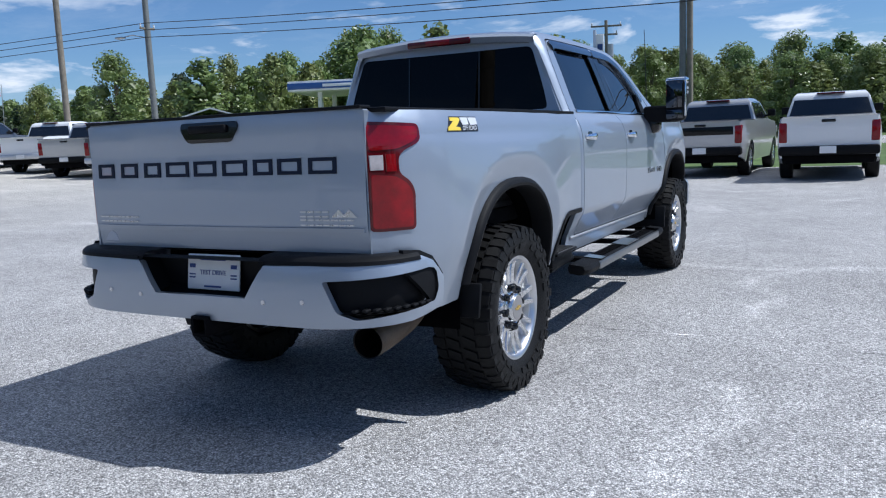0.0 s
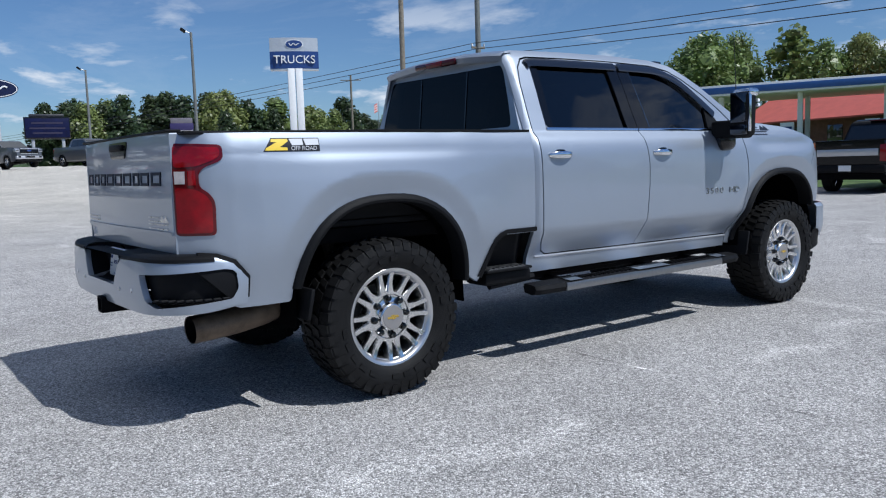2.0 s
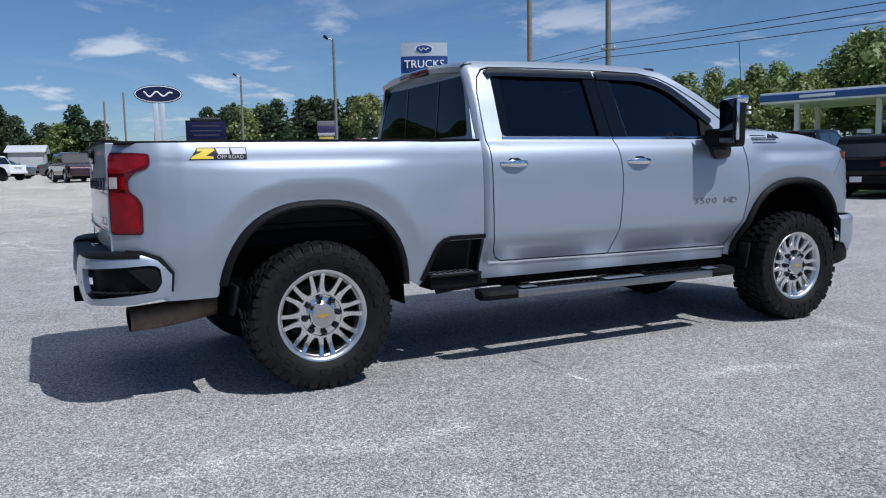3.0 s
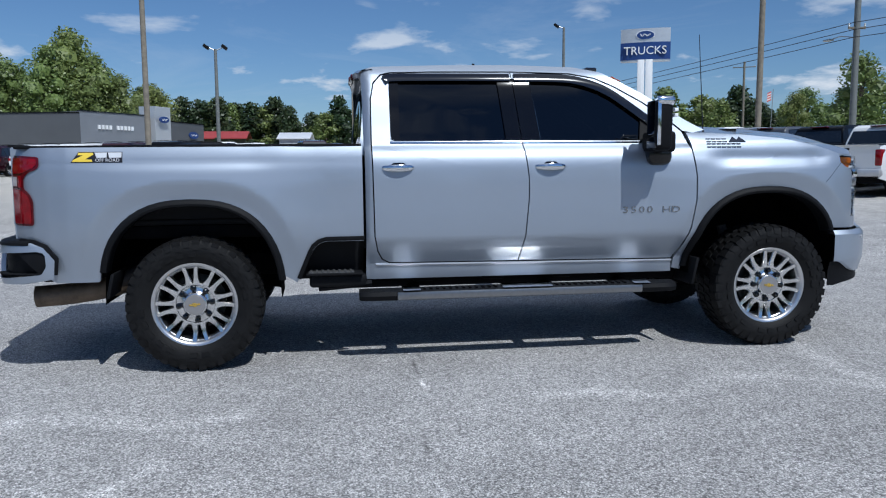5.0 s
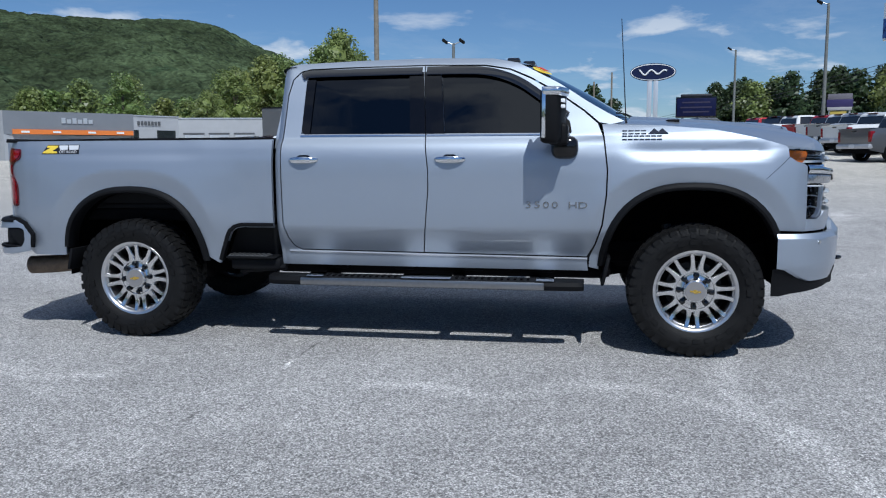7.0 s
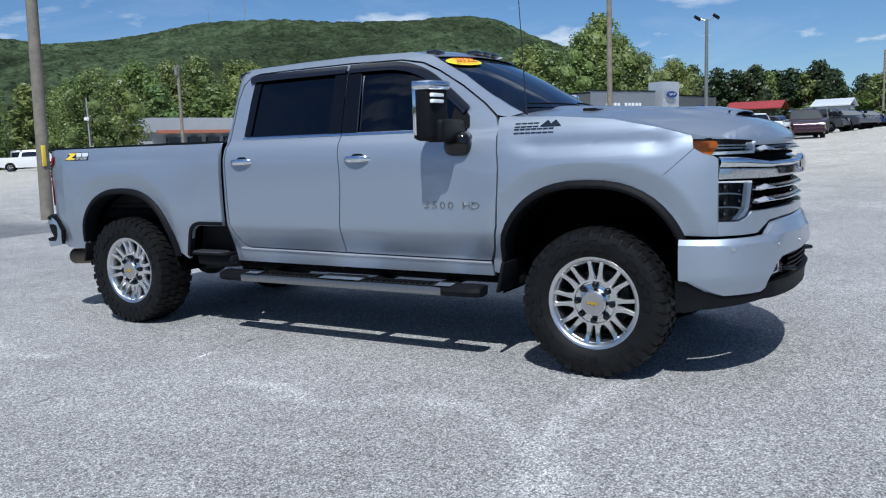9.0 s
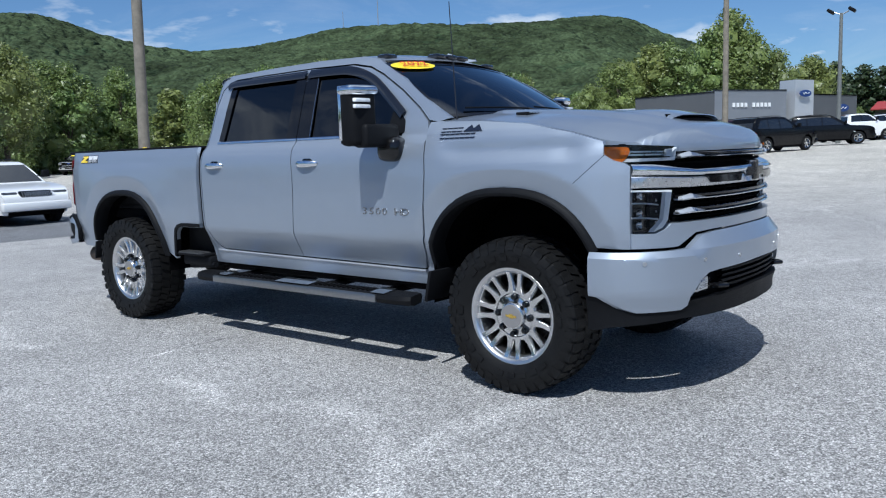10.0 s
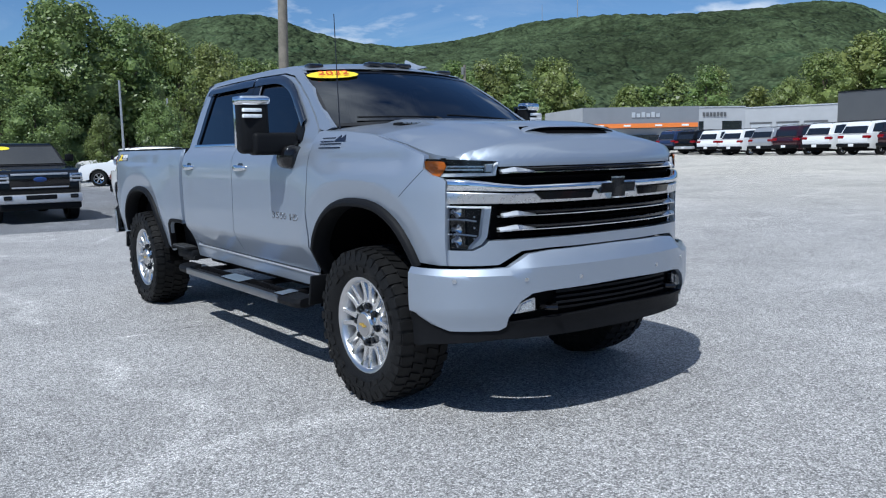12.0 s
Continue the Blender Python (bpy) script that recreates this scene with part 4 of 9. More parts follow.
bm = panel([(-0.785, 0.972), (0.785, 0.972), (0.785, 0.990), (-0.785, 0.990)], lambda x, z: Vector((x, gate_y(x, 1.0) - 0.009 + 0.25 * (0.990 - z), z)), step=0.08, depth=0.014, inward=(0, 1, 0))
part("tailgate_crease", bm, SILVER, tailgate)

# tail lamps: one wrapped housing each side with a waist, and the bright lenses in it
LAMP = soft_corners([(-1.118, 0.972), (-0.965, 0.972), (-0.962, 1.13), (-0.985, 1.175), (-1.025, 1.205), (-1.025, 1.27), (-1.00, 1.30), (-0.935, 1.325), (-0.915, 1.345), (-0.915, 1.405), (-1.118, 1.418)], 0.022)
RV = [(-1.114, 1.222), (-1.078, 1.222), (-1.076, 1.282), (-1.114, 1.282)]
lamp_r, lamp_l = both_sides("tail_lamp", lambda: panel(LAMP, on_side(bed_x, 0.008), step=0.02, depth=0.02), TAIL_DARK, label="red wrap-around tail lamp")
per_side("upper_lens", lambda: panel(soft_corners([(-1.114, 1.300), (-1.03, 1.305), (-0.955, 1.335), (-0.930, 1.355), (-0.930, 1.392), (-1.114, 1.404)], 0.014), on_side(bed_x, 0.012), step=0.02, depth=0.006), TAIL_RED, lamp_r, lamp_l, "bright red upper lens")
per_side("lower_lens", lambda: panel(soft_corners([(-1.114, 0.985), (-0.980, 0.985), (-0.978, 1.125), (-1.000, 1.165), (-1.042, 1.195), (-1.114, 1.205)], 0.014), on_side(bed_x, 0.012), step=0.02, depth=0.006), TAIL_RED, lamp_r, lamp_l, "bright red lower lens")
per_side("side_lens", lambda: panel([(-1.068, 1.215), (-1.038, 1.215), (-1.038, 1.285), (-1.068, 1.285)], on_side(bed_x, 0.012), step=0.02, depth=0.006), TAIL_RED, lamp_r, lamp_l)
per_side("reversing_lens", lambda: panel(RV, on_side(bed_x, 0.012), step=0.02, depth=0.006), TAIL_CLEAR, lamp_r, lamp_l, "pale reversing lens")


def bed_end():
    """The painted end of the bed side, beside the tailgate."""
    bm = bmesh.new()
    rows = []
    for z in np.linspace(0.88, 1.462, 14):
        x = bed_x(-1.118, z)
        rows.append([Vector((x + 0.001, -1.112, z)), Vector((x - 0.004, -1.120, z)), Vector((0.806, -1.122, z)), Vector((0.802, -1.08, z))])
    grid(bm, rows)
    bmesh.ops.recalc_face_normals(bm, faces=bm.faces[:])
    return bm


both_sides("bed_end", bed_end, SILVER)

# rear bumper: one wrapped beam with step pockets
RB = curve([(0.0, -1.285), (0.30, -1.285), (0.60, -1.275), (0.78, -1.245), (0.90, -1.165), (0.965, -1.05), (0.985, -0.93), (0.985, -0.78)], 10)
_rbs = np.concatenate([[0], np.cumsum([math.dist(a, b) for a, b in zip(RB, RB[1:])])])


def rb(u, z, lift=0.0):
    s = abs(u)
    x, y = np.interp(s, _rbs, [p[0] for p in RB]), np.interp(s, _rbs, [p[1] for p in RB])
    bulge = -0.018 * ((z - 0.72) / 0.14) ** 2
    k = (bulge + lift)
    ang = np.interp(s, [0.0, 0.6, 0.9, 1.2], [0.0, 0.1, 0.9, 1.5])
    return Vector((math.copysign(x + k * math.sin(ang), u if u else 1), y - k * math.cos(ang), z))


UMAX = float(_rbs[-1])
UEND = UMAX - 0.10
BUMP = [(-UEND, 0.635), (-1.05, 0.605), (-0.62, 0.590), (0.62, 0.590), (1.05, 0.605), (UEND, 0.635), (UEND + 0.01, 0.755), (UEND - 0.06, 0.835), (UEND - 0.14, 0.866), (1.0, 0.862), (0.42, 0.845), (0.36, 0.845), (0.262, 0.702), (-0.262, 0.702), (-0.36, 0.845), (-0.42, 0.845), (-1.0, 0.862), (-UEND + 0.14, 0.866), (-UEND + 0.06, 0.835), (-UEND - 0.01, 0.755)]
POCK = soft_corners([(0.655, 0.788), (1.16, 0.812), (1.215, 0.800), (1.222, 0.715), (1.19, 0.665), (0.80, 0.630), (0.715, 0.660)], 0.015)
POCKL = [(-a, b) for a, b in POCK][::-1]
bumper = part("rear_bumper", panel(BUMP, rb, [POCK, POCKL], step=0.05, depth=0.03, inward=(0, 1, 0)), SILVER, truck, "silver rear bumper with corner steps")
for sgn in (1, -1):
    pts = [(sgn * a, b) for a, b in POCK]
    part("step_pocket", panel(pts, lambda u, z: rb(u, z, -0.05), step=0.05, depth=0), BLACK_PLASTIC, bumper, "black corner step pocket")
    bm = bmesh.new()
    for i in range(9):
        u = sgn * (0.80 + i * 0.045)
        p = rb(u, 0.665, -0.02)
        box(bm, p - Vector((0.012, 0.02, 0.006)), p + Vector((0.012, 0.02, 0.008)), 0.004, 1)
    rows = [[rb(sgn * (0.72 + 0.05 * k), 0.655, l) for k in range(10)] for l in (0.0, -0.05)]
    grid(bm, rows)
    part("step_tread", bm, BLACK_PLASTIC, bumper)
for sgn in (1, -1):
    bm = bmesh.new()
    us = [0.34 + (UEND - 0.12 - 0.34) * i / 24 for i in range(25)]
    rows = [[rb(sgn * u, 0.862 + a, l) for u in us] for a, l in ((-0.012, 0.004), (0.004, 0.004), (0.016, -0.006), (0.022, -0.03), (0.024, -0.17))]
    grid(bm, rows)
    bmesh.ops.recalc_face_normals(bm, faces=bm.faces[:])
    part("bumper_top_pad", bm, BLACK_PLASTIC, bumper, "black rubber top step pad")
for sgn in (1, -1):
    edge = [(UEND - 0.20, 0.895), (UEND - 0.10, 0.885), (UEND - 0.01, 0.850), (UEND + 0.055, 0.765), (UEND + 0.045, 0.66), (UEND - 0.05, 0.66), (UEND - 0.20, 0.80)]
    part("bumper_gap", panel([(sgn * a, b) for a, b in edge], lambda u, z: rb(u, z, -0.012), step=0.05, depth=0.02, inward=(-sgn, 0, 0)), BLACK_PLASTIC, bumper, "black trim between bumper and bed")
bm = bmesh.new()
rows = [[Vector((x * k, y, z)) for x in (-1, -0.85, 0, 0.85, 1)] for k, y, z in ((0.37, -1.275, 0.862), (0.36, -1.24, 0.866), (0.35, -1.17, 0.860), (0.30, -1.150, 0.72), (0.275, -1.20, 0.690), (0.27, -1.275, 0.695))]
grid(bm, rows)
for sgn in (1, -1):
    bm.faces.new([bm.verts.new((sgn * a, b, c)) for a, b, c in ((0.37, -1.275, 0.862), (0.35, -1.16, 0.862), (0.29, -1.15, 0.72), (0.27, -1.275, 0.695))])
part("plate_recess", bm, BLACK_PLASTIC, bumper, "black number plate recess")
plate = bmesh.new()
box(plate, (-0.155, -1.186, 0.708), (0.155, -1.176, 0.868), 0.006)
tilt = Matrix.Translation((0, -1.18, 0.79)) @ Euler((radians(-8), 0, 0)).to_matrix().to_4x4() @ Matrix.Translation((0, 1.18, -0.79))
bmesh.ops.transform(plate, matrix=tilt, verts=plate.verts[:])
plate_ob = part("test_drive_plate", plate, PLATE_WHITE, bumper, "white dealer plate reading test drive in blue")
face = tilt @ Matrix.Translation((0, -1.187, 0.785)) @ Euler((radians(90), 0, 0)).to_matrix().to_4x4()
lettering("TEST DRIVE", 0.030, PRINT_BLUE, plate_ob, face, "test_drive_print", 0.002)
for lo, hi in (((-0.075, 0.055), (0.075, 0.068)), ((-0.14, 0.02), (-0.105, 0.038)), ((0.105, 0.02), (0.14, 0.038)), ((-0.14, -0.012), (-0.105, -0.006)), ((-0.14, -0.026), (-0.105, -0.020)), ((0.105, -0.012), (0.14, -0.006)), ((0.105, -0.026), (0.14, -0.020)), ((-0.05, -0.066), (0.05, -0.058)), ((-0.118, 0.058), (-0.10, 0.068)), ((0.10, 0.058), (0.118, 0.068))):
    bm = bmesh.new()
    box(bm, (lo[0], lo[1], -0.0005), (hi[0], hi[1], 0.0012))
    bmesh.ops.transform(bm, matrix=face, verts=bm.verts[:])
    part("print_bar", bm, PRINT_BLUE, plate_ob)
for u in (-0.56, -0.36, 0.36, 0.56):
    bm = bmesh.new()
    p = rb(u, 0.69 if abs(u) < 0.5 else 0.70, 0.001)
    geo = bmesh.ops.create_cone(bm, cap_ends=True, segments=14, radius1=0.011, radius2=0.010, depth=0.006)
    bmesh.ops.transform(bm, matrix=Matrix.Translation(p) @ Euler((radians(90), 0, 0)).to_matrix().to_4x4(), verts=geo["verts"])
    part("parking_sensor", bm, BRUSHED, bumper)
bm = bmesh.new()
box(bm, (-0.045, -1.30, 0.52), (0.045, -1.02, 0.533), 0.004)
box(bm, (-0.045, -1.30, 0.597), (0.045, -1.02, 0.61), 0.004)
box(bm, (-0.045, -1.30, 0.53), (-0.032, -1.02, 0.60), 0.003)
box(bm, (0.032, -1.30, 0.53), (0.045, -1.02, 0.60), 0.003)
box(bm, (-0.42, -1.10, 0.54), (0.42, -1.02, 0.60), 0.01)
part("tow_hitch", bm, DARK_GAP, truck, "black square tow hitch receiver")
bm = bmesh.new()
path = curve([(0.62, -1.10, 0.545), (0.60, -0.85, 0.56), (0.56, -0.60, 0.60), (0.45, -0.45, 0.66)], 8)
tube(bm, path, [0.071] * len(path), 24, caps=False)
bmesh.ops.transform(bm, matrix=Matrix.Translation((0.095, 0.05, -0.058)), verts=bm.verts[:])
pipe = part("exhaust_tip", bm, RUSTY, truck, "wide heat-stained exhaust pipe")
# near-black sleeve just inside the pipe
bm = bmesh.new()
tube(bm, path, [0.065] * len(path), 24, caps=False)
bmesh.ops.transform(bm, matrix=Matrix.Translation((0.095, 0.052, -0.058)), verts=bm.verts[:])
part("sooty_bore", bm, DARK_GAP, pipe, "near-black inside of the pipe")


def mud_flap(y, z0, z1, lean):
    bm = bmesh.new()
    vs = box(bm, (0.70, y - 0.012, z0), (1.0, y + 0.012, z1), 0.008)
    for v in vs:
        v.co.y += lean * (v.co.z - z0)
    return bm


both_sides("mud_flap", lambda: mud_flap(-0.53, 0.50, 0.66, 0.22), BLACK_PLASTIC, label="black moulded mud flap")
both_sides("mud_flap", lambda: mud_flap(3.43, 0.47, 0.66, 0.22), BLACK_PLASTIC, label="black moulded mud flap")


# bed-side step in front of the rear wheel
def bed_step():
    bm = bmesh.new()
    rim = [(0.672, 0.585), (0.748, 0.765), (0.772, 0.808), (0.810, 0.838), (0.86, 0.852), (1.112, 0.852)]
    append(bm, strip(rim, 0.014, 0.012, fx=lambda y, z: bed_x(y, max(z, 0.6)), depth=0.05))
    append(bm, panel([(0.665, 0.565), (1.112, 0.575), (1.112, 0.845), (0.83, 0.845), (0.78, 0.82)], lambda y, z: Vector((bed_x(y, max(0.6, z)) - 0.12, y, z)), depth=0))
    box(bm, (0.80, 0.72, 0.600), (0.945, 1.10, 0.618), 0.008)
    box(bm, (0.70, 0.74, 0.515), (0.905, 1.125, 0.600), 0.02)
    tube(bm, [(0.86, 0.80, 0.505), (0.88, 1.16, 0.535)], 0.022, 8)
    return bm


def step_tread():
    bm = bmesh.new()
    box(bm, (0.835, 0.735, 0.617), (0.942, 1.04, 0.624), 0.003)
    for k in range(8):
        box(bm, (0.845, 0.745 + 0.038 * k, 0.623), (0.942, 0.760 + 0.038 * k, 0.631))
    return bm


steps = both_sides("bed_step", bed_step, BLACK_PLASTIC, label="black corner step in the bed side")
per_side("step_tread", step_tread, material("worn_grey_tread", (0.055, 0.057, 0.06), 0.6, spread=0.25, scale=30), *steps, "ribbed grey step tread")


# running boards
def board():
    bm = bmesh.new()
    prof = [(0.885, 0.478), (0.900, 0.500), (0.985, 0.494), (1.018, 0.488), (1.030, 0.462), (1.018, 0.432), (0.98, 0.424), (0.90, 0.436)]
    rows = []
    for y, k in ((1.07, 0.80), (1.10, 0.95), (1.16, 1.0), (3.22, 1.0), (3.28, 0.95), (3.31, 0.80)):
        rows.append([Vector((0.885 + (x - 0.885) * k, y, 0.465 + (z - 0.465) * (0.6 + 0.4 * k))) for x, z in prof])
    vs = grid(bm, rows, closed=True)
    bm.faces.new(vs[0][::-1])
    bm.faces.new(vs[-1])
    bmesh.ops.recalc_face_normals(bm, faces=bm.faces[:])
    return bm


def board_strip():
    bm = bmesh.new()
    box(bm, (1.010, 1.32, 0.434), (1.036, 3.045, 0.486), 0.008)
    return bm


def board_plate(y0, y1):
    """A smooth bright plate between the grip pads; the top of the board falls a little outwards."""
    bm = bmesh.new()
    rows = [[Vector((x, y, z)) for x, z in ((0.902, 0.5085), (1.026, 0.4965))] for y in (y0, y1)]
    grid(bm, rows)
    bmesh.ops.recalc_face_normals(bm, faces=bm.faces[:])
    return bm


PLATE = material("polished_step_plate", (0.80, 0.81, 0.82), 0.045, 1.0, spread=0.03)
boards = both_sides("running_board", board, BLACK_PLASTIC, label="black running board with bright edge strip")
per_side("board_edge_strip", board_strip, material("satin_edge_strip", (0.30, 0.305, 0.315), 0.34, 1.0, spread=0.08, scale=30), *boards, label="brushed metal edge strip")
for a, b in ((1.36, 1.48), (2.05, 2.40), (2.99, 3.11)):
    per_side("step_plate", lambda: board_plate(a, b), PLATE, *boards, label="smooth bright plate between grip pads")
for side, ob in ((1, boards[0]), (-1, boards[1])):
    for y in [1.50 + 0.045 * k for k in range(12)] + [2.43 + 0.045 * k for k in range(12)]:
        bm = bmesh.new()
        box(bm, (min(side * 0.91, side * 0.99), y, 0.492), (max(side * 0.91, side * 0.99), y + 0.018, 0.502))
        part("grip_bar", bm, DARK_GAP, ob)
    for y in (1.46, 2.42, 2.97):
        bm = bmesh.new()
        box(bm, (min(side * 0.55, side * 0.93), y - 0.04, 0.455), (max(side * 0.55, side * 0.93), y + 0.04, 0.49), 0.01)
        part("bracket", bm, DARK_GAP, ob)

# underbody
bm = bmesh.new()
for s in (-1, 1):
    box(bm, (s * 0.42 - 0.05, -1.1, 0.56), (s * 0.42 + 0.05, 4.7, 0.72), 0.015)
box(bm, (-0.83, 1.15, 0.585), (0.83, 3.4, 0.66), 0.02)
# low wide pan, added near black so the underside looks shaded
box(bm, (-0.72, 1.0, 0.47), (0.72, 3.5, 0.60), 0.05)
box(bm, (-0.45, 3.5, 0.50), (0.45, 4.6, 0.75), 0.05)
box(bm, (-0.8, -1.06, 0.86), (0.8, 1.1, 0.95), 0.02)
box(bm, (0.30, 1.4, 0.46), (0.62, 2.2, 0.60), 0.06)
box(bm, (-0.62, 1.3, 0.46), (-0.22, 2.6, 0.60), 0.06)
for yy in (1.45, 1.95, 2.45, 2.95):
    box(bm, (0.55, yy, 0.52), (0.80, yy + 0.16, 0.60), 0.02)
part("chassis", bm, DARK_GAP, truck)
for y in (0.0, 4.036):
    bm = bmesh.new()
    tube(bm, [(-0.80, y, 0.44), (-0.2, y, 0.44), (0.2, y, 0.44), (0.80, y, 0.44)], [0.055, 0.06, 0.06, 0.055], 14)
    bmesh.ops.create_uvsphere(bm, u_segments=18, v_segments=10, radius=0.17, matrix=Matrix.Translation((0.05 if y == 0 else -0.2, y, 0.44)))
    for s in (-1, 1):
        tube(bm, [(s * 0.58, y - 0.06, 0.42), (s * 0.55, y - 0.16, 0.85)], 0.035, 10)
    part("axle", bm, CAST_IRON, truck)


# wheels
def tyre_mesh():
    bm = bmesh.new()
    prof = [(-0.10, 0.262), (-0.128, 0.270), (-0.148, 0.300), (-0.160, 0.350), (-0.158, 0.392), (-0.145, 0.421), (-0.120, 0.432), (0.120, 0.432), (0.145, 0.421), (0.158, 0.392), (0.160, 0.350), (0.148, 0.300), (0.128, 0.270), (0.10, 0.262)]
    revolve(bm, prof, 64)
    vs, fs = [], []

    def lug(x0, x1, a0, a1, r0, r1, skew=0.0, x2=None, r2=None):
        pts = []
        for r, da in ((r0, 0.0), (r1, 0.006)):
            for x, a in ((x0, a0), (x1, a0 + skew), (x1, a1 + skew), (x0, a1)):
                rr = r if x2 is None else (r if abs(x) < 0.14 else r - 0.012)
                pts.append((x, rr * math.cos(a + (da if a in (a0, a0 + skew) else -da)), rr * math.sin(a + (da if a in (a0, a0 + skew) else -da))))
        n = len(vs)
        vs.extend(pts)
        fs.extend([tuple(n + i for i in f) for f in ((4, 5, 6, 7), (0, 1, 5, 4), (1, 2, 6, 5), (2, 3, 7, 6), (3, 0, 4, 7))])

    N = 42
    for i in range(N):
        a = 2 * math.pi * i / N
        d = 2 * math.pi / N
        long = i % 2
        for s in (-1, 1):
            o = 0 if s > 0 else d / 2
            lug(s * 0.088, s * (0.160 if long else 0.150), a + o, a + o + d * 0.78, 0.415, 0.441, 0.0, x2=1)
            # side biters
            r0, r1 = (0.362, 0.418) if long else (0.380, 0.418)
            n = len(vs)
            for x in (0.150, 0.1635):
                for r, q in ((r0, 0.10), (r1, 0.04), (r1, 0.74), (r0, 0.66)):
                    vs.append((s * (x - (0.008 if r == r1 else 0)), r * math.cos(a + o + d * q), r * math.sin(a + o + d * q)))
            fs.extend([tuple(n + k for k in f) for f in ((4, 5, 6, 7), (0, 1, 5, 4), (1, 2, 6, 5), (2, 3, 7, 6), (3, 0, 4, 7))])
            lug(s * 0.010, s * 0.078, a + o + d * 0.2, a + o + d * 0.82, 0.420, 0.442, 0.05 * s)
    # raised sidewall blocks
    for k in range(26):
        a0 = 2 * math.pi * (k + (0.3 if k > 12 else 0)) / 27
        if k % 13 in (5, 11, 12):
            continue
        for s in (-1, 1):
            n = len(vs)
            for x in (0.155, 0.1645):
                for r, q in ((0.318, 0.0), (0.345, 0.0), (0.345, 0.14), (0.318, 0.14)):
                    vs.append((s * (x - (0.0035 if r < 0.33 else 0)), r * math.cos(a0 + q), r * math.sin(a0 + q)))
            fs.extend([tuple(n + j for j in f) for f in ((4, 5, 6, 7), (0, 1, 5, 4), (1, 2, 6, 5), (2, 3, 7, 6), (3, 0, 4, 7))])
    bmesh.ops.recalc_face_normals(bm, faces=bm.faces[:])
    lugs = bmesh.new()
    bv = [lugs.verts.new(v) for v in vs]
    for f in fs:
        lugs.faces.new([bv[i] for i in f])
    bmesh.ops.recalc_face_normals(lugs, faces=lugs.faces[:])
    return finish(bm, "tyre", RUBBER, angle=38), finish(lugs, "tread", RUBBER, angle=38)


def rim_mesh():
    bm = bmesh.new()
    revolve(bm, [(-0.12, 0.262), (-0.10, 0.235), (0.06, 0.232), (0.098, 0.240), (0.106, 0.252)], 64)
    revolve(bm, [(0.100, 0.244), (0.120, 0.250), (0.130, 0.262), (0.132, 0.274), (0.126, 0.281), (0.110, 0.280)], 64)
    bmesh.ops.recalc_face_normals(bm, faces=bm.faces[:])
    return finish(bm, "rim", material("machined_rim", (0.66, 0.66, 0.67), 0.32, 1.0, spread=0.04), angle=40)


def spoke_mesh(side):
    """One of a pair of spokes: it leaves the hub broad, runs slim beside its twin and meets the lip flush."""
    bm = bmesh.new()
    rows = []
    for i in range(11):
        q = i / 10
        r = 0.128 + 0.146 * q
        a = side * radians(8.0 + 1.2 * q)
        inner = 0.0150
        outer = 0.0155 + 0.018 * max(0, 1 - q * 1.9) ** 2 + 0.006 * max(0, q - 0.82) / 0.18
        x = 0.0985 + 0.026 * q - 0.006 * math.sin(math.pi * q)
        c, s = math.cos(a), math.sin(a)
        cen, tan = Vector((0, r * c, r * s)), Vector((0, -s, c)) * side
        rows.append([cen + tan * o + Vector((x + d, 0, 0)) for o, d in ((-inner - 0.003, -0.050), (-inner, -0.007), (-inner + 0.004, 0.0), (outer - 0.004, 0.0), (outer, -0.007), (outer + 0.003, -0.050))])
    grid(bm, rows, closed=True)
    bmesh.ops.recalc_face_normals(bm, faces=bm.faces[:])
    return finish(bm, "spoke", POLISHED, angle=40)


def hub_mesh():
    bm = bmesh.new()
    revolve(bm, [(0.02, 0.150), (0.090, 0.146), (0.099, 0.138), (0.099, 0.126), (0.092, 0.121), (0.092, 0.090), (0.100, 0.080), (0.122, 0.076), (0.127, 0.070), (0.1275, 0.0)], 48)
    bmesh.ops.recalc_face_normals(bm, faces=bm.faces[:])
    return finish(bm, "hub", POLISHED, angle=40)


def back_mesh():
    bm = bmesh.new()
    revolve(bm, [(-0.06, 0.0), (-0.05, 0.17), (-0.03, 0.185), (0.0, 0.185), (0.005, 0.10), (0.006, 0.0)], 40)
    bmesh.ops.recalc_face_normals(bm, faces=bm.faces[:])
    return finish(bm, "brake_disc", CAST_IRON)


def shade_disc_mesh():
    """Near-black disc added behind the spokes to stand in for the shade there."""
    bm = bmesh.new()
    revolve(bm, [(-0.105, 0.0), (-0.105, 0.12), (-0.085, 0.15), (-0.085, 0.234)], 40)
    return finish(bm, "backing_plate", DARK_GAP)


def nut_mesh():
    bm = bmesh.new()
    revolve(bm, [(0.0, 0.0205), (0.022, 0.0190), (0.032, 0.013), (0.035, 0.0)], 10)
    bmesh.ops.recalc_face_normals(bm, faces=bm.faces[:])
    # the shade of the nut pockets is put into the chrome's colour
    return finish(bm, "lug_nut", material("pocket_dark_chrome", (0.05, 0.052, 0.055), 0.12, 1.0, spread=0.05))


def cap_mesh():
    bm = bmesh.new()
    revolve(bm, [(0.1265, 0.067), (0.1295, 0.065), (0.1305, 0.0)], 32)
    return finish(bm, "cap", material("cap_grey", (0.34, 0.33, 0.33), 0.4, 0.6, spread=0.05))


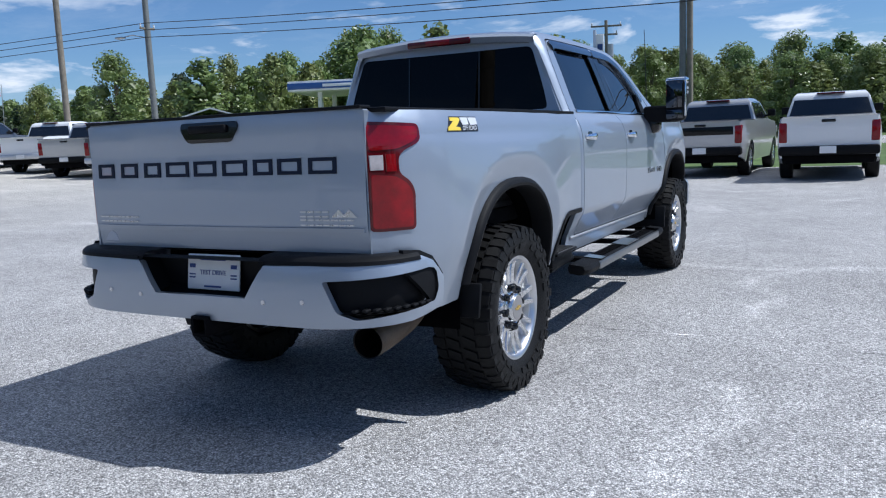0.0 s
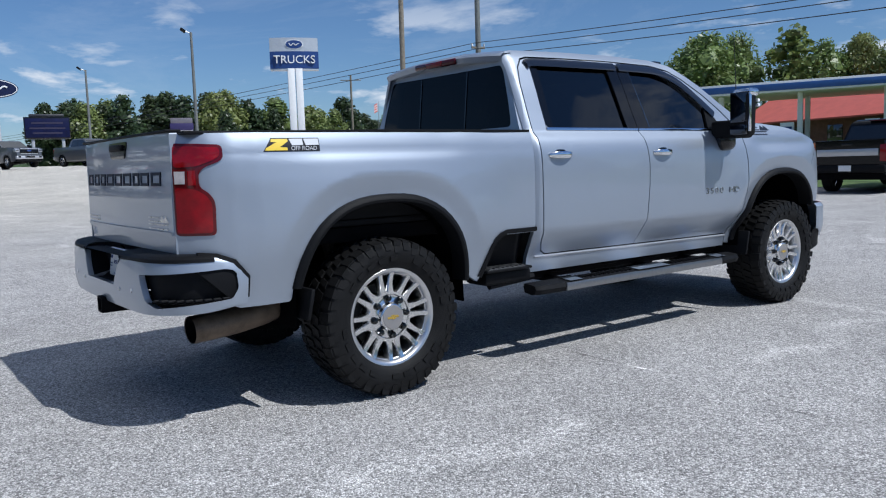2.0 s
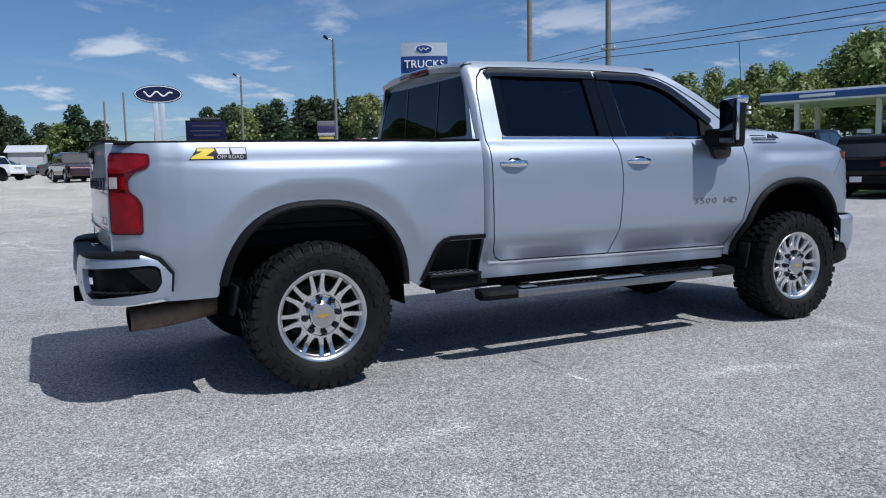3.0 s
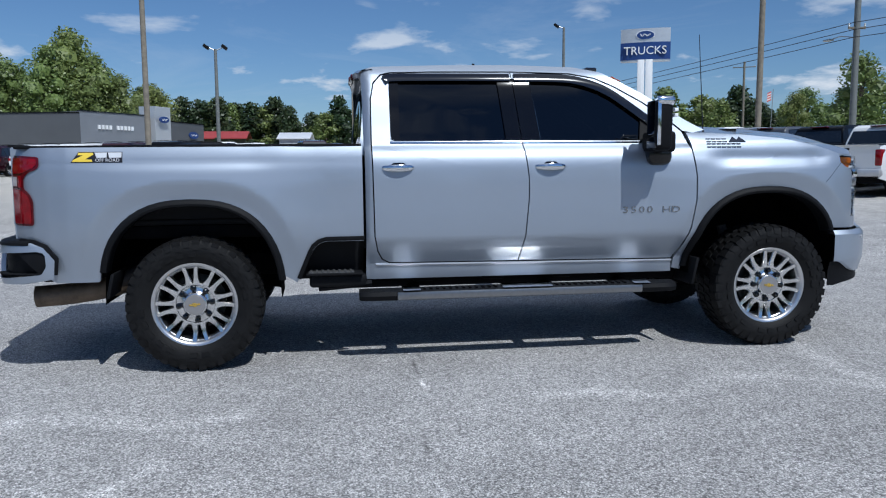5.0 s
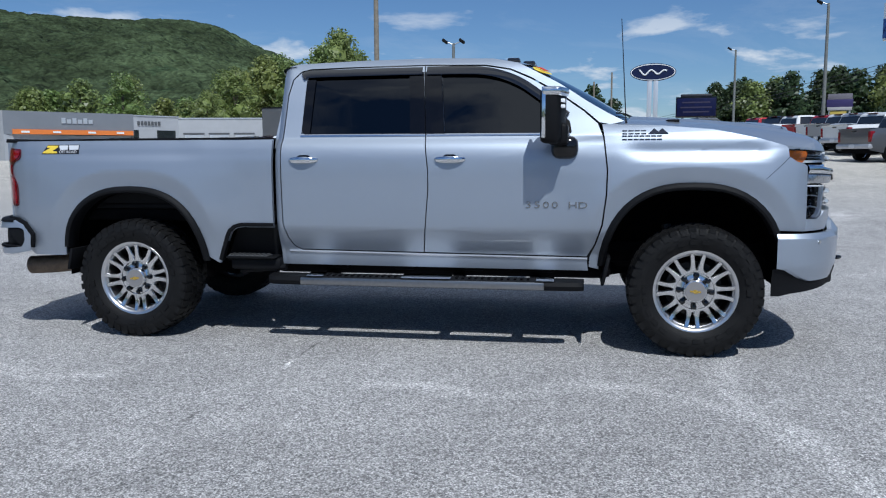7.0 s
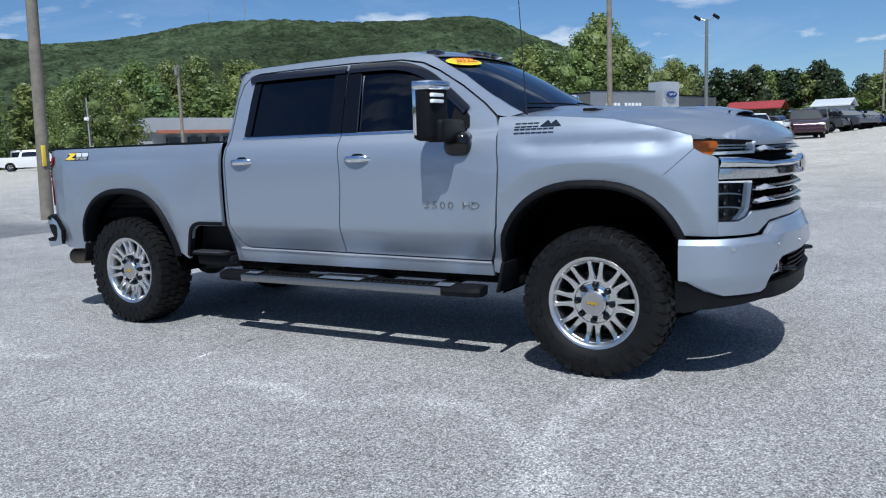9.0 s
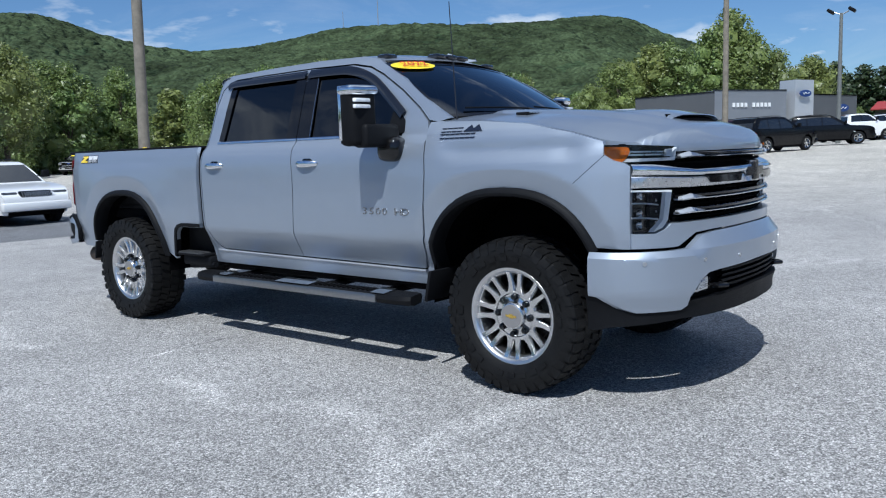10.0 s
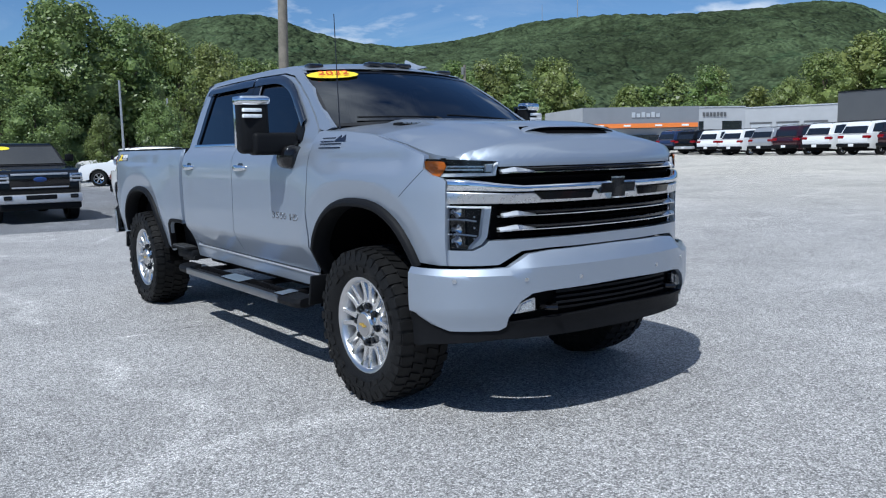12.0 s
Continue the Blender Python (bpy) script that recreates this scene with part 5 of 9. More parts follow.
def bow_mesh(k=1.0):
    bm = bmesh.new()
    out = [(-0.034, -0.006), (-0.012, -0.006), (-0.010, -0.012), (0.014, -0.012), (0.012, -0.006), (0.036, -0.006), (0.032, 0.006), (0.010, 0.006), (0.009, 0.012), (-0.014, 0.012), (-0.012, 0.006), (-0.038, 0.006)]
    panel([(a * k, b * k) for a, b in out], lambda u, v: Vector((0.133, u, v)), depth=0.004, bm=bm)
    return finish(bm, "emblem", GOLD)


(TYRE, TREAD), RIM, HUB, DISC, NUT, CAP, BOW = tyre_mesh(), rim_mesh(), hub_mesh(), back_mesh(), nut_mesh(), cap_mesh(), bow_mesh()
SP1, SP2, SHADE_DISC = spoke_mesh(1), spoke_mesh(-1), shade_disc_mesh()
for side in (1, -1):
    for y, turn in ((0.0, 6.0), (4.036, -3.0)):
        m = Matrix.Translation((side * 0.845, y, 0.441)) @ Euler((radians(turn), 0, radians(0 if side > 0 else 180))).to_matrix().to_4x4()
        w = new("wheel", RIM)
        w.parent, w.matrix_basis = truck, m
        tagged(w, "polished alloy wheel with an off-road tyre")
        mesh_part("tyre", TYRE, w, label="black chunky off-road tyre")
        tagged(mesh_part("tread", TREAD, w), "chunky black tread blocks", kind="stuff")
        mesh_part("hub", HUB, w)
        mesh_part("brake_disc", DISC, w)
        mesh_part("backing_plate", SHADE_DISC, w)
        mesh_part("centre_cap", CAP, w)
        mesh_part("emblem", BOW, w, label="gold plain emblem")
        for k in range(8):
            r = Euler((radians(45 * k), 0, 0)).to_matrix().to_4x4()
            mesh_part("spoke", SP1, w, r)
            mesh_part("spoke", SP2, w, r)
            a = radians(45 * k)
            mesh_part("lug_nut", NUT, w, Matrix.Translation((0.088, 0.106 * math.cos(a), 0.106 * math.sin(a))))

# ---- the pickup's front ----
_fx = curve([(0.0, 5.015), (0.25, 5.003), (0.45, 4.968), (0.60, 4.922), (0.68, 4.888), (0.74, 4.852), (0.79, 4.815), (0.835, 4.778), (0.878, 4.725), (0.905, 4.660), (0.922, 4.590)], 8)


def nose_y(x):
    return float(np.interp(abs(x), [p[0] for p in _fx], [p[1] for p in _fx]))


def on_nose(lift=0.0, rake=0.06):
    """The front face; it leans back a little with height."""
    return lambda x, z: Vector((x, nose_y(x) + lift - rake * max(0, z - 1.15) - 0.02 * max(0, 1.0 - z), z))


def nose_panel(pts, lift, depth=0.03, holes=(), step=0.05, bm=None):
    return panel(pts, on_nose(lift), holes, step=step, depth=depth, inward=(0, -1, 0), bm=bm)


def sym(pts):
    """An outline given for the right half, closed over the left half."""
    return pts + [(-a, b) for a, b in pts[::-1] if a > 1e-6]


# hood
def hood_z(x, y):
    c = lerp(y, [(3.4, 1.600), (3.65, 1.606), (4.13, 1.578), (4.5, 1.546), (4.7, 1.516), (4.80, 1.490), (4.87, 1.458), (4.93, 1.410), (4.985, 1.372), (5.02, 1.362)])
    e = lerp(y, [(3.4, 1.552), (3.80, 1.534), (4.13, 1.506), (4.40, 1.449), (4.58, 1.396), (4.70, 1.37)])
    s = min(1, abs(x) / 0.87)
    z = c - (c - e) * s ** 2.6 if c > e else c
    z += 0.016 * step01(abs(x), 0.50, 0.42) * step01(y, 4.85, 4.6)
    if y < 4.4:
        return min(z, c + 0.016)
    # the rolled front edge
    b = max(0, nose_y(x) - 0.036 - y)
    return min(z, 1.364 + 0.066 * (1 - math.exp(-b / 0.03)) + 0.30 * b)


def lead(x):
    """Where the hood ends in front."""
    return nose_y(x) - 0.036


HOOD = [(0.0, 3.655), (0.30, 3.640), (0.55, 3.60), (0.72, 3.54), (0.82, 3.50), (0.872, 3.52), (0.885, 3.80), (0.895, 4.13), (0.886, 4.40), (0.872, 4.54), (0.856, 4.65), (0.838, 4.72), *[(0.82 * k / 24, lead(0.82 * k / 24)) for k in range(24, -1, -1)]]
HOOD = HOOD + [(-a, b) for a, b in HOOD[-2:0:-1]]
hood = part("hood", panel(HOOD, lambda x, y: Vector((x, y, hood_z(x, y))), step=0.05, depth=0.035, inward=(0, 0, -1)), SILVER, truck, "silver hood with a raised centre and scoop")
# scoop: a low hump with a slot that faces forward
bm = bmesh.new()
rows = []
for i in range(11):
    q = i / 10
    y = 4.34 + 0.39 * q
    row = []
    for j in range(17):
        s = -1 + j / 8
        x = s * (0.33 + 0.05 * q)
        row.append(Vector((x, y - 0.03 * s * s * q, hood_z(x, y) + 0.002 + 0.030 * q ** 1.3 * (1 - abs(s) ** 6))))
    rows.append(row)
rows.append([p + Vector((0, 0.004, -0.006)) for p in rows[-1]])
rows.append([p + Vector((0, -0.03, -0.006)) for p in rows[-1]])
grid(bm, rows)
bmesh.ops.recalc_face_normals(bm, faces=bm.faces[:])
part("hood_scoop", bm, SILVER, hood)
# near-black sheet on the hood stands in for shade inside the scoop
bm = bmesh.new()
rows = [[Vector((x, y - 0.03 * (x / 0.36) ** 2, hood_z(x, y) + l)) for x in np.linspace(-0.355, 0.355, 15)] for y, l in ((4.695, 0.024), (4.71, 0.006), (4.775, 0.004))]
grid(bm, rows)
part("scoop_mouth", bm, LINER, hood, "black sheet standing in for the shaded scoop opening")
bm = bmesh.new()
box(bm, (0.36, 3.86, hood_z(0.5, 3.9) - 0.02), (0.62, 3.94, hood_z(0.5, 3.9) + 0.006), 0.004)
# engine badge on the hood side: plain blocks
part("hood_vent", bm, BLACK_PLASTIC, hood)
bm = bmesh.new()
for k in range(7):
    box(bm, (0.39 + k * 0.032, 3.945, hood_z(0.5, 3.9) - 0.002), (0.414 + k * 0.032, 3.950, hood_z(0.5, 3.9) + 0.006))
part("engine_badge", bm, BRUSHED, hood)
# cowl and wipers
bm = bmesh.new()
rows = []
for j in range(21):
    s = -1 + j / 10
    a = screen_point(s * 0.99, 1.0)
    b = Vector((0.86 * s, 3.53 + 0.14 * (1 - s * s), 1.562 + 0.03 * (1 - s * s)))
    rows.append([a + Vector((0, -0.02, 0.0)), a.lerp(b, 0.4) - Vector((0, 0, 0.012)), b - Vector((0, -0.05, 0.025))])
grid(bm, rows)
part("cowl", bm, BLACK_PLASTIC, truck)
for x0, x1 in ((0.12, 0.66), (-0.55, 0.02)):
    bm = bmesh.new()
    pts = [screen_point(x / 0.84, 0.93 - 0.05 * abs(x - x0)) + Vector((0, 0.012, 0.012)) for x in np.linspace(x0, x1, 7)]
    tube(bm, pts, 0.006, 6)
    tube(bm, [pts[0], pts[0] + Vector((-0.03, 0.08, -0.03))], 0.008, 6)
    part("wiper", bm, BLACK_PLASTIC, truck)

# near-black sheet that stands in for shade in the grille void and headlamp wells
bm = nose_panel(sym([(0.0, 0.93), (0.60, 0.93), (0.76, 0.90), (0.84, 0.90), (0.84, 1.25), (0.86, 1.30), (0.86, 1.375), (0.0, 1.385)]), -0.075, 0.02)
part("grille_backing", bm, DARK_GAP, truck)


def nose_bar(x0, x1, z, h, lift, proud=0.02, taper=0.0):
    """A bar with a rounded section that follows the nose."""
    bm = bmesh.new()
    rows = []
    fn = on_nose(0)
    for x in np.linspace(x0, x1, max(4, int(abs(x1 - x0) / 0.04))):
        p = fn(x, z)
        rows.append([p + Vector((0, lift + a * proud, b * h)) for a, b in ((-1.0, 0.45), (0.6, 0.5), (1.0, 0.25), (1.0, -0.2), (0.6, -0.5), (-1.0, -0.45))])
    vs = grid(bm, rows, closed=True)
    bm.faces.new(vs[0])
    bm.faces.new(vs[-1][::-1])
    bmesh.ops.recalc_face_normals(bm, faces=bm.faces[:])
    return bm


def blade(x0, x1, z0, z1, zt0, zt1, lift, thick=0.02, n=8):
    """A tapered blade on the nose: its foot runs from z0 to z1, its top from zt0 to zt1."""
    fn = on_nose(0)
    bm = bmesh.new()
    rows = []
    for i in range(n + 1):
        q = i / n
        x, zb, zt = x0 + (x1 - x0) * q, z0 + (z1 - z0) * q, zt0 + (zt1 - zt0) * q
        rows.append([fn(x, zt) + Vector((0, lift - thick, 0)), fn(x, zt) + Vector((0, lift - 0.006, 0)), fn(x, (zt + zb * 2) / 3) + Vector((0, lift + 0.006, 0)), fn(x, zb) + Vector((0, lift, 0)), fn(x, zb) + Vector((0, lift - thick, 0))])
    vs = grid(bm, rows, closed=True)
    bm.faces.new(vs[0])
    bm.faces.new(vs[-1][::-1])
    bmesh.ops.recalc_face_normals(bm, faces=bm.faces[:])
    return bm


BARS = (1.300, 1.085, 1.015)
grille = part("grille", nose_bar(-0.672, 0.672, BARS[0] - 0.001, 0.009, -0.006, 0.016), CHROME, truck, "black grille with bright horizontal bars")
for z in BARS[1:]:
    part("grille_bar", nose_bar(-0.69, 0.69, z, 0.009, -0.006, 0.016), CHROME, grille)
for z in BARS:
    part("grille_blade", nose_bar(-0.67, 0.67, z + 0.014, 0.018, -0.022, 0.014), GLOSS_BLACK, grille)
    wide = 0.018 if z < 1.05 else 0.0
    for s in (1, -1):
        part("grille_bar_end", blade(s * (0.672 + wide), s * 0.600, z - 0.006, z - 0.003, z + 0.014, z + 0.026, 0.006), SIGN_SILVER, grille, "pale metal bar end")
        part("grille_bar_wedge", blade(s * 0.600, s * 0.505, z - 0.003, z - 0.001, z + 0.026, z + 0.008, 0.002), BRUSHED, grille)
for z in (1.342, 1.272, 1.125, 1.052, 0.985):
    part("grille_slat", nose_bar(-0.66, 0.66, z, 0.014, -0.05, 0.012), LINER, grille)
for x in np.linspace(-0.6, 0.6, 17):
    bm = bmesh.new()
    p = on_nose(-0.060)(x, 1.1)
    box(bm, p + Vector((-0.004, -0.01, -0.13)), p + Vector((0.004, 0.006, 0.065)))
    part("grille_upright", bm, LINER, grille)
# the crossbar: a rolled chrome rail above, a flatter bright plate below it, a dark groove between
fn = on_nose(0)
roll, plate_bar = bmesh.new(), bmesh.new()
top_rows, low_rows = [], []
for x in np.linspace(-0.886, 0.886, 65):
    ax = abs(x)
    zt = lerp(ax, [(0.0, 1.242), (0.58, 1.238), (0.70, 1.252), (0.80, 1.268), (0.90, 1.274)])
    zm = lerp(ax, [(0.0, 1.204), (0.60, 1.202), (0.80, 1.212), (0.90, 1.216)])
    zb = lerp(ax, [(0.0, 1.146), (0.60, 1.144), (0.90, 1.152)])
    out = 0.026 + 0.014 * step01(ax, 0.70, 0.2)
    section = [(zt + 0.004, -0.05)] + [((zt + zm) / 2 + (zt - zm) / 2 * math.sin(a), out - 0.020 + 0.020 * math.cos(a)) for a in np.linspace(math.pi / 2, -math.pi / 2, 9)] + [(zm, -0.04)]
    top_rows.append([fn(x, z) + Vector((0, l, 0)) for z, l in section])
    low_rows.append([fn(x, z) + Vector((0, l, 0)) for z, l in ((zm - 0.006, -0.05), (zm - 0.006, out * 0.45), (zm - 0.012, out * 0.62), (zb + 0.012, out * 0.40), (zb + 0.003, out * 0.30), (zb, 0.0), (zb, -0.05))])
grid(roll, top_rows)
grid(plate_bar, low_rows)
for b in (roll, plate_bar):
    bmesh.ops.recalc_face_normals(b, faces=b.faces[:])
part("grille_crossbar", roll, CHROME, grille, "broad chrome crossbar")
part("crossbar_plate", plate_bar, BRUSHED, grille, "satin bright plate under the chrome rail")
for s in (1, -1):
    part("crossbar_slot", nose_panel([(s * 0.19, 1.160), (s * 0.485, 1.162), (s * 0.525, 1.199), (s * 0.165, 1.200)], 0.027, 0.02), GLOSS_BLACK, grille, "black slot in the bright crossbar")
bow = [(-0.128, -0.024), (-0.052, -0.024), (-0.046, -0.048), (0.052, -0.048), (0.044, -0.024), (0.136, -0.024), (0.124, 0.024), (0.046, 0.024), (0.042, 0.048), (-0.054, 0.048), (-0.046, 0.024), (-0.14, 0.024)]
part("grille_emblem_surround", nose_panel([(a * 1.12, 1.206 + b * 1.16) for a, b in bow], 0.036, 0.03), CHROME, grille)
part("grille_emblem", nose_panel([(a, 1.206 + b) for a, b in bow], 0.041, 0.02), GLOSS_BLACK, grille, "black plain emblem")

# lamps
for s in (1, -1):
    def lit(points, lift, depth=0.004, step=0.02):
        return nose_panel([(s * a, b) for a, b in points], lift, depth, step=step)

    lamp = part("headlamp", lit([(0.922, 1.373), (0.676, 1.356), (0.694, 1.281), (0.893, 1.276), (0.912, 1.292), (0.921, 1.318)], -0.022, 0.03, 0.03), GLOSS_BLACK, truck, "upper headlamp with amber marker")
    part("amber_marker", lit(soft_corners([(0.920, 1.364), (0.884, 1.358), (0.880, 1.338), (0.886, 1.312), (0.897, 1.283), (0.910, 1.296), (0.919, 1.320)], 0.006), 0.002, 0.020), AMBER, lamp, "amber marker lens")
    part("light_guide", lit([(0.884, 1.300), (0.705, 1.300), (0.690, 1.345), (0.680, 1.350), (0.695, 1.286), (0.890, 1.284)], -0.004, 0.016), WHITE_LED, lamp, "white light guide along the lower edge")
    part("lamp_bezel", lit([(0.728, 1.342), (0.702, 1.344), (0.710, 1.306), (0.734, 1.306)], -0.006, 0.014), SIGN_SILVER, lamp)
    part("reflector", lit([(0.876, 1.338), (0.735, 1.334), (0.740, 1.312), (0.880, 1.314)], -0.014, 0.01), BRUSHED, lamp)
    part("reflector_slot", lit([(0.870, 1.330), (0.738, 1.327), (0.740, 1.321), (0.872, 1.323)], -0.010, 0.006), GLOSS_BLACK, lamp)
    part("headlamp_lens", lit([(0.9215, 1.372), (0.677, 1.355), (0.695, 1.282), (0.893, 1.277), (0.912, 1.293), (0.9205, 1.319)], 0.008, 0.0, 0.03), LENS, lamp)
    LOW = [(0.884, 1.143), (0.716, 1.138), (0.722, 1.09), (0.735, 0.985), (0.760, 0.945), (0.800, 0.922), (0.884, 0.924)]
    low = part("lower_headlamp", lit(LOW, -0.050, 0.03, 0.03), GLOSS_BLACK, truck, "tall lower headlamp with projectors")
    part("light_guide", lit([(0.719, 1.136), (0.748, 1.134), (0.762, 0.985), (0.792, 0.944), (0.800, 0.926), (0.762, 0.947), (0.738, 0.985)], -0.002, 0.03), SIGN_WHITE, low, "white vertical light guide")
    part("light_guide", lit([(0.882, 1.141), (0.735, 1.137), (0.737, 1.127), (0.882, 1.131)], -0.002, 0.02), WHITE_LED, low)
    part("inner_panel", lit([(0.806, 1.125), (0.750, 1.125), (0.764, 0.990), (0.795, 0.948), (0.806, 0.945)], -0.020, 0.02), BLACK_PLASTIC, low)
    for z in (1.108, 1.020, 0.962):
        bm = bmesh.new()
        c = on_nose(-0.030)(s * 0.848, z)
        rows = [[c + Vector((s * a * r, 0.020 * (r - 0.4), b * r * h)) for a, b in [(math.cos(t) * 0.034, math.sin(t) * 0.030) for t in np.linspace(0, 2 * math.pi, 17)]] for r, h in ((1.0, 1.0), (0.75, 0.95), (0.45, 0.85), (0.05, 0.8))]
        grid(bm, rows)
        bmesh.ops.recalc_face_normals(bm, faces=bm.faces[:])
        part("projector", bm, CHROME, low, "bright reflector bowl")
    for z in (1.064, 0.990):
        bm = bmesh.new()
        tube(bm, [on_nose(-0.012)(s * x, z + 0.010 * math.sin((x - 0.78) * 20)) for x in np.linspace(0.775, 0.882, 8)], 0.0045, 6)
        part("lamp_fin", bm, SIGN_SILVER, low)
    for z in (1.085, 1.030, 0.975):
        bm = bmesh.new()
        p = on_nose(-0.018)(s * 0.782, z)
        tube(bm, [p, p + Vector((0, 0.006, 0))], 0.005, 8)
        part("lamp_dot", bm, SIGN_SILVER, low)
    part("lower_lens", lit([(a, b) for a, b in LOW], 0.008, 0.0, 0.03), LENS, low)

# painted surround under the grille
SURR = sym([(0.0, 0.920), (0.45, 0.918), (0.585, 0.910), (0.640, 0.880), (0.695, 0.846), (0.76, 0.843), (0.882, 0.843), (0.882, 0.921), (0.800, 0.918), (0.758, 0.940), (0.732, 0.966), (0.60, 0.968), (0.0, 0.972)])
part("grille_surround", nose_panel(SURR, 0.012, 0.06, step=0.04), SILVER, truck)

# front bumper
FB = curve([(0.0, 5.085), (0.25, 5.072), (0.45, 5.042), (0.60, 5.000), (0.72, 4.950), (0.84, 4.872), (0.93, 4.775), (0.985, 4.660), (0.998, 4.560)], 10)
_fbs = np.concatenate([[0], np.cumsum([math.dist(a, b) for a, b in zip(FB, FB[1:])])])
FMAX = float(_fbs[-1])


def fb(u, z, lift=0.0):
    s = abs(u)
    x, y = float(np.interp(s, _fbs, [p[0] for p in FB])), float(np.interp(s, _fbs, [p[1] for p in FB]))
    a = float(np.interp(s, [0, 0.45, 0.8, 1.05, FMAX], [0.0, 0.25, 0.6, 1.1, 1.5]))
    # above a crease the face leans back; the crease drops towards the corners
    crease = 0.832 - 0.034 * step01(s, 0.56, 0.70)
    k = lift - 0.72 * max(0, z - crease) - 0.25 * max(0, z - crease - 0.06) - 0.03 * step01(z, 0.64, 0.50)
    return Vector((math.copysign(x + k * math.sin(a), u if u else 1), y + k * math.cos(a), z))


FBUMP = sym([(0.0, 0.722), (0.50, 0.712), (0.585, 0.704), (0.650, 0.668), (0.712, 0.590), (0.722, 0.540), (0.76, 0.522), (1.02, 0.520), (1.10, 0.545), (1.20, 0.600), (FMAX, 0.605), (FMAX, 0.830), (0.80, 0.832), (0.70, 0.836), (0.585, 0.895), (0.46, 0.906), (0.0, 0.912)])
fbumper = part("front_bumper", panel(FBUMP, fb, step=0.032, depth=0.03, inward=(0, -1, 0)), SILVER, truck, "silver front bumper with fog lamps")
# two near-black sheets stand in for shade in the gap and lower grille
part("bumper_gap", panel(sym([(0.0, 0.87), (0.45, 0.87), (0.58, 0.85), (0.66, 0.80), (FMAX, 0.80), (FMAX, 0.865), (0.70, 0.865), (0.60, 0.92), (0.46, 0.935), (0.0, 0.94)]), lambda u, z: fb(u, min(z, 0.84), -0.085), step=0.05, depth=0.0, inward=(0, -1, 0)), DARK_GAP, fbumper)
part("lower_grille_backing", panel(sym([(0.0, 0.54), (0.72, 0.55), (0.70, 0.71), (0.0, 0.74)]), lambda u, z: fb(u, z, -0.07), step=0.06, depth=0.0, inward=(0, -1, 0)), DARK_GAP, fbumper)
for z in (0.612, 0.640, 0.668, 0.696):
    bm = bmesh.new()
    rows = [[fb(u, z + b, l) for u in np.linspace(-0.44, 0.44, 21)] for b, l in ((0.006, -0.06), (0.006, -0.026), (-0.006, -0.026), (-0.006, -0.06))]
    grid(bm, rows)
    part("lower_grille_slat", bm, BLACK_PLASTIC, fbumper)
part("valance", panel(sym([(0.0, 0.475), (0.72, 0.475), (1.0, 0.455), (1.16, 0.44), (FMAX, 0.42), (FMAX, 0.60), (1.19, 0.595), (1.10, 0.540), (1.02, 0.515), (0.76, 0.525), (0.70, 0.565), (0.0, 0.585)]), lambda u, z: fb(u, z, 0.004 if abs(u) < 0.72 else -0.012), step=0.06, depth=0.05, inward=(0, -1, 0)), BLACK_PLASTIC, fbumper, "black lower air dam")
for s in (1, -1):
    fog = [(0.560, 0.612), (0.676, 0.600), (0.648, 0.652), (0.590, 0.672), (0.562, 0.676)]
    shape = [(s * a, b) for a, b in fog]
    inner = [(s * (0.610 + (a - 0.610) * 0.62), 0.640 + (b - 0.640) * 0.62) for a, b in fog]
    lamp = part("fog_lamp", panel(shape, lambda u, z: fb(u, z, -0.030), step=0.05, depth=0.03, inward=(0, -1, 0)), BRUSHED, fbumper, "clear fog lamp in a black recess")
    part("fog_reflector", panel(inner, lambda u, z: fb(u, z, -0.024), step=0.05, depth=0.008, inward=(0, -1, 0)), CHROME, lamp)
    part("fog_lens", panel(shape, lambda u, z: fb(u, z, -0.010), step=0.05, depth=0.0, inward=(0, -1, 0)), LENS, lamp)
    bm = bmesh.new()
    p = fb(s * 0.48, 0.625, -0.02)
    tube(bm, [p + Vector((-0.03, -0.05, 0)), p + Vector((-0.03, 0.015, 0)), p + Vector((0.0, 0.045, 0)), p + Vector((0.03, 0.015, 0)), p + Vector((0.03, -0.05, 0))], 0.013, 8)
    part("tow_hook", bm, GLOSS_BLACK, fbumper, "black tow hook")
for u in (-0.98, -0.62, -0.30, 0.30, 0.62, 0.98):
    bm = bmesh.new()
    z = 0.775 if abs(u) > 0.5 else 0.765
    tube(bm, [fb(u, z, 0.0), fb(u, z, 0.005)], 0.011, 12)
    part("parking_sensor", bm, BRUSHED, fbumper)


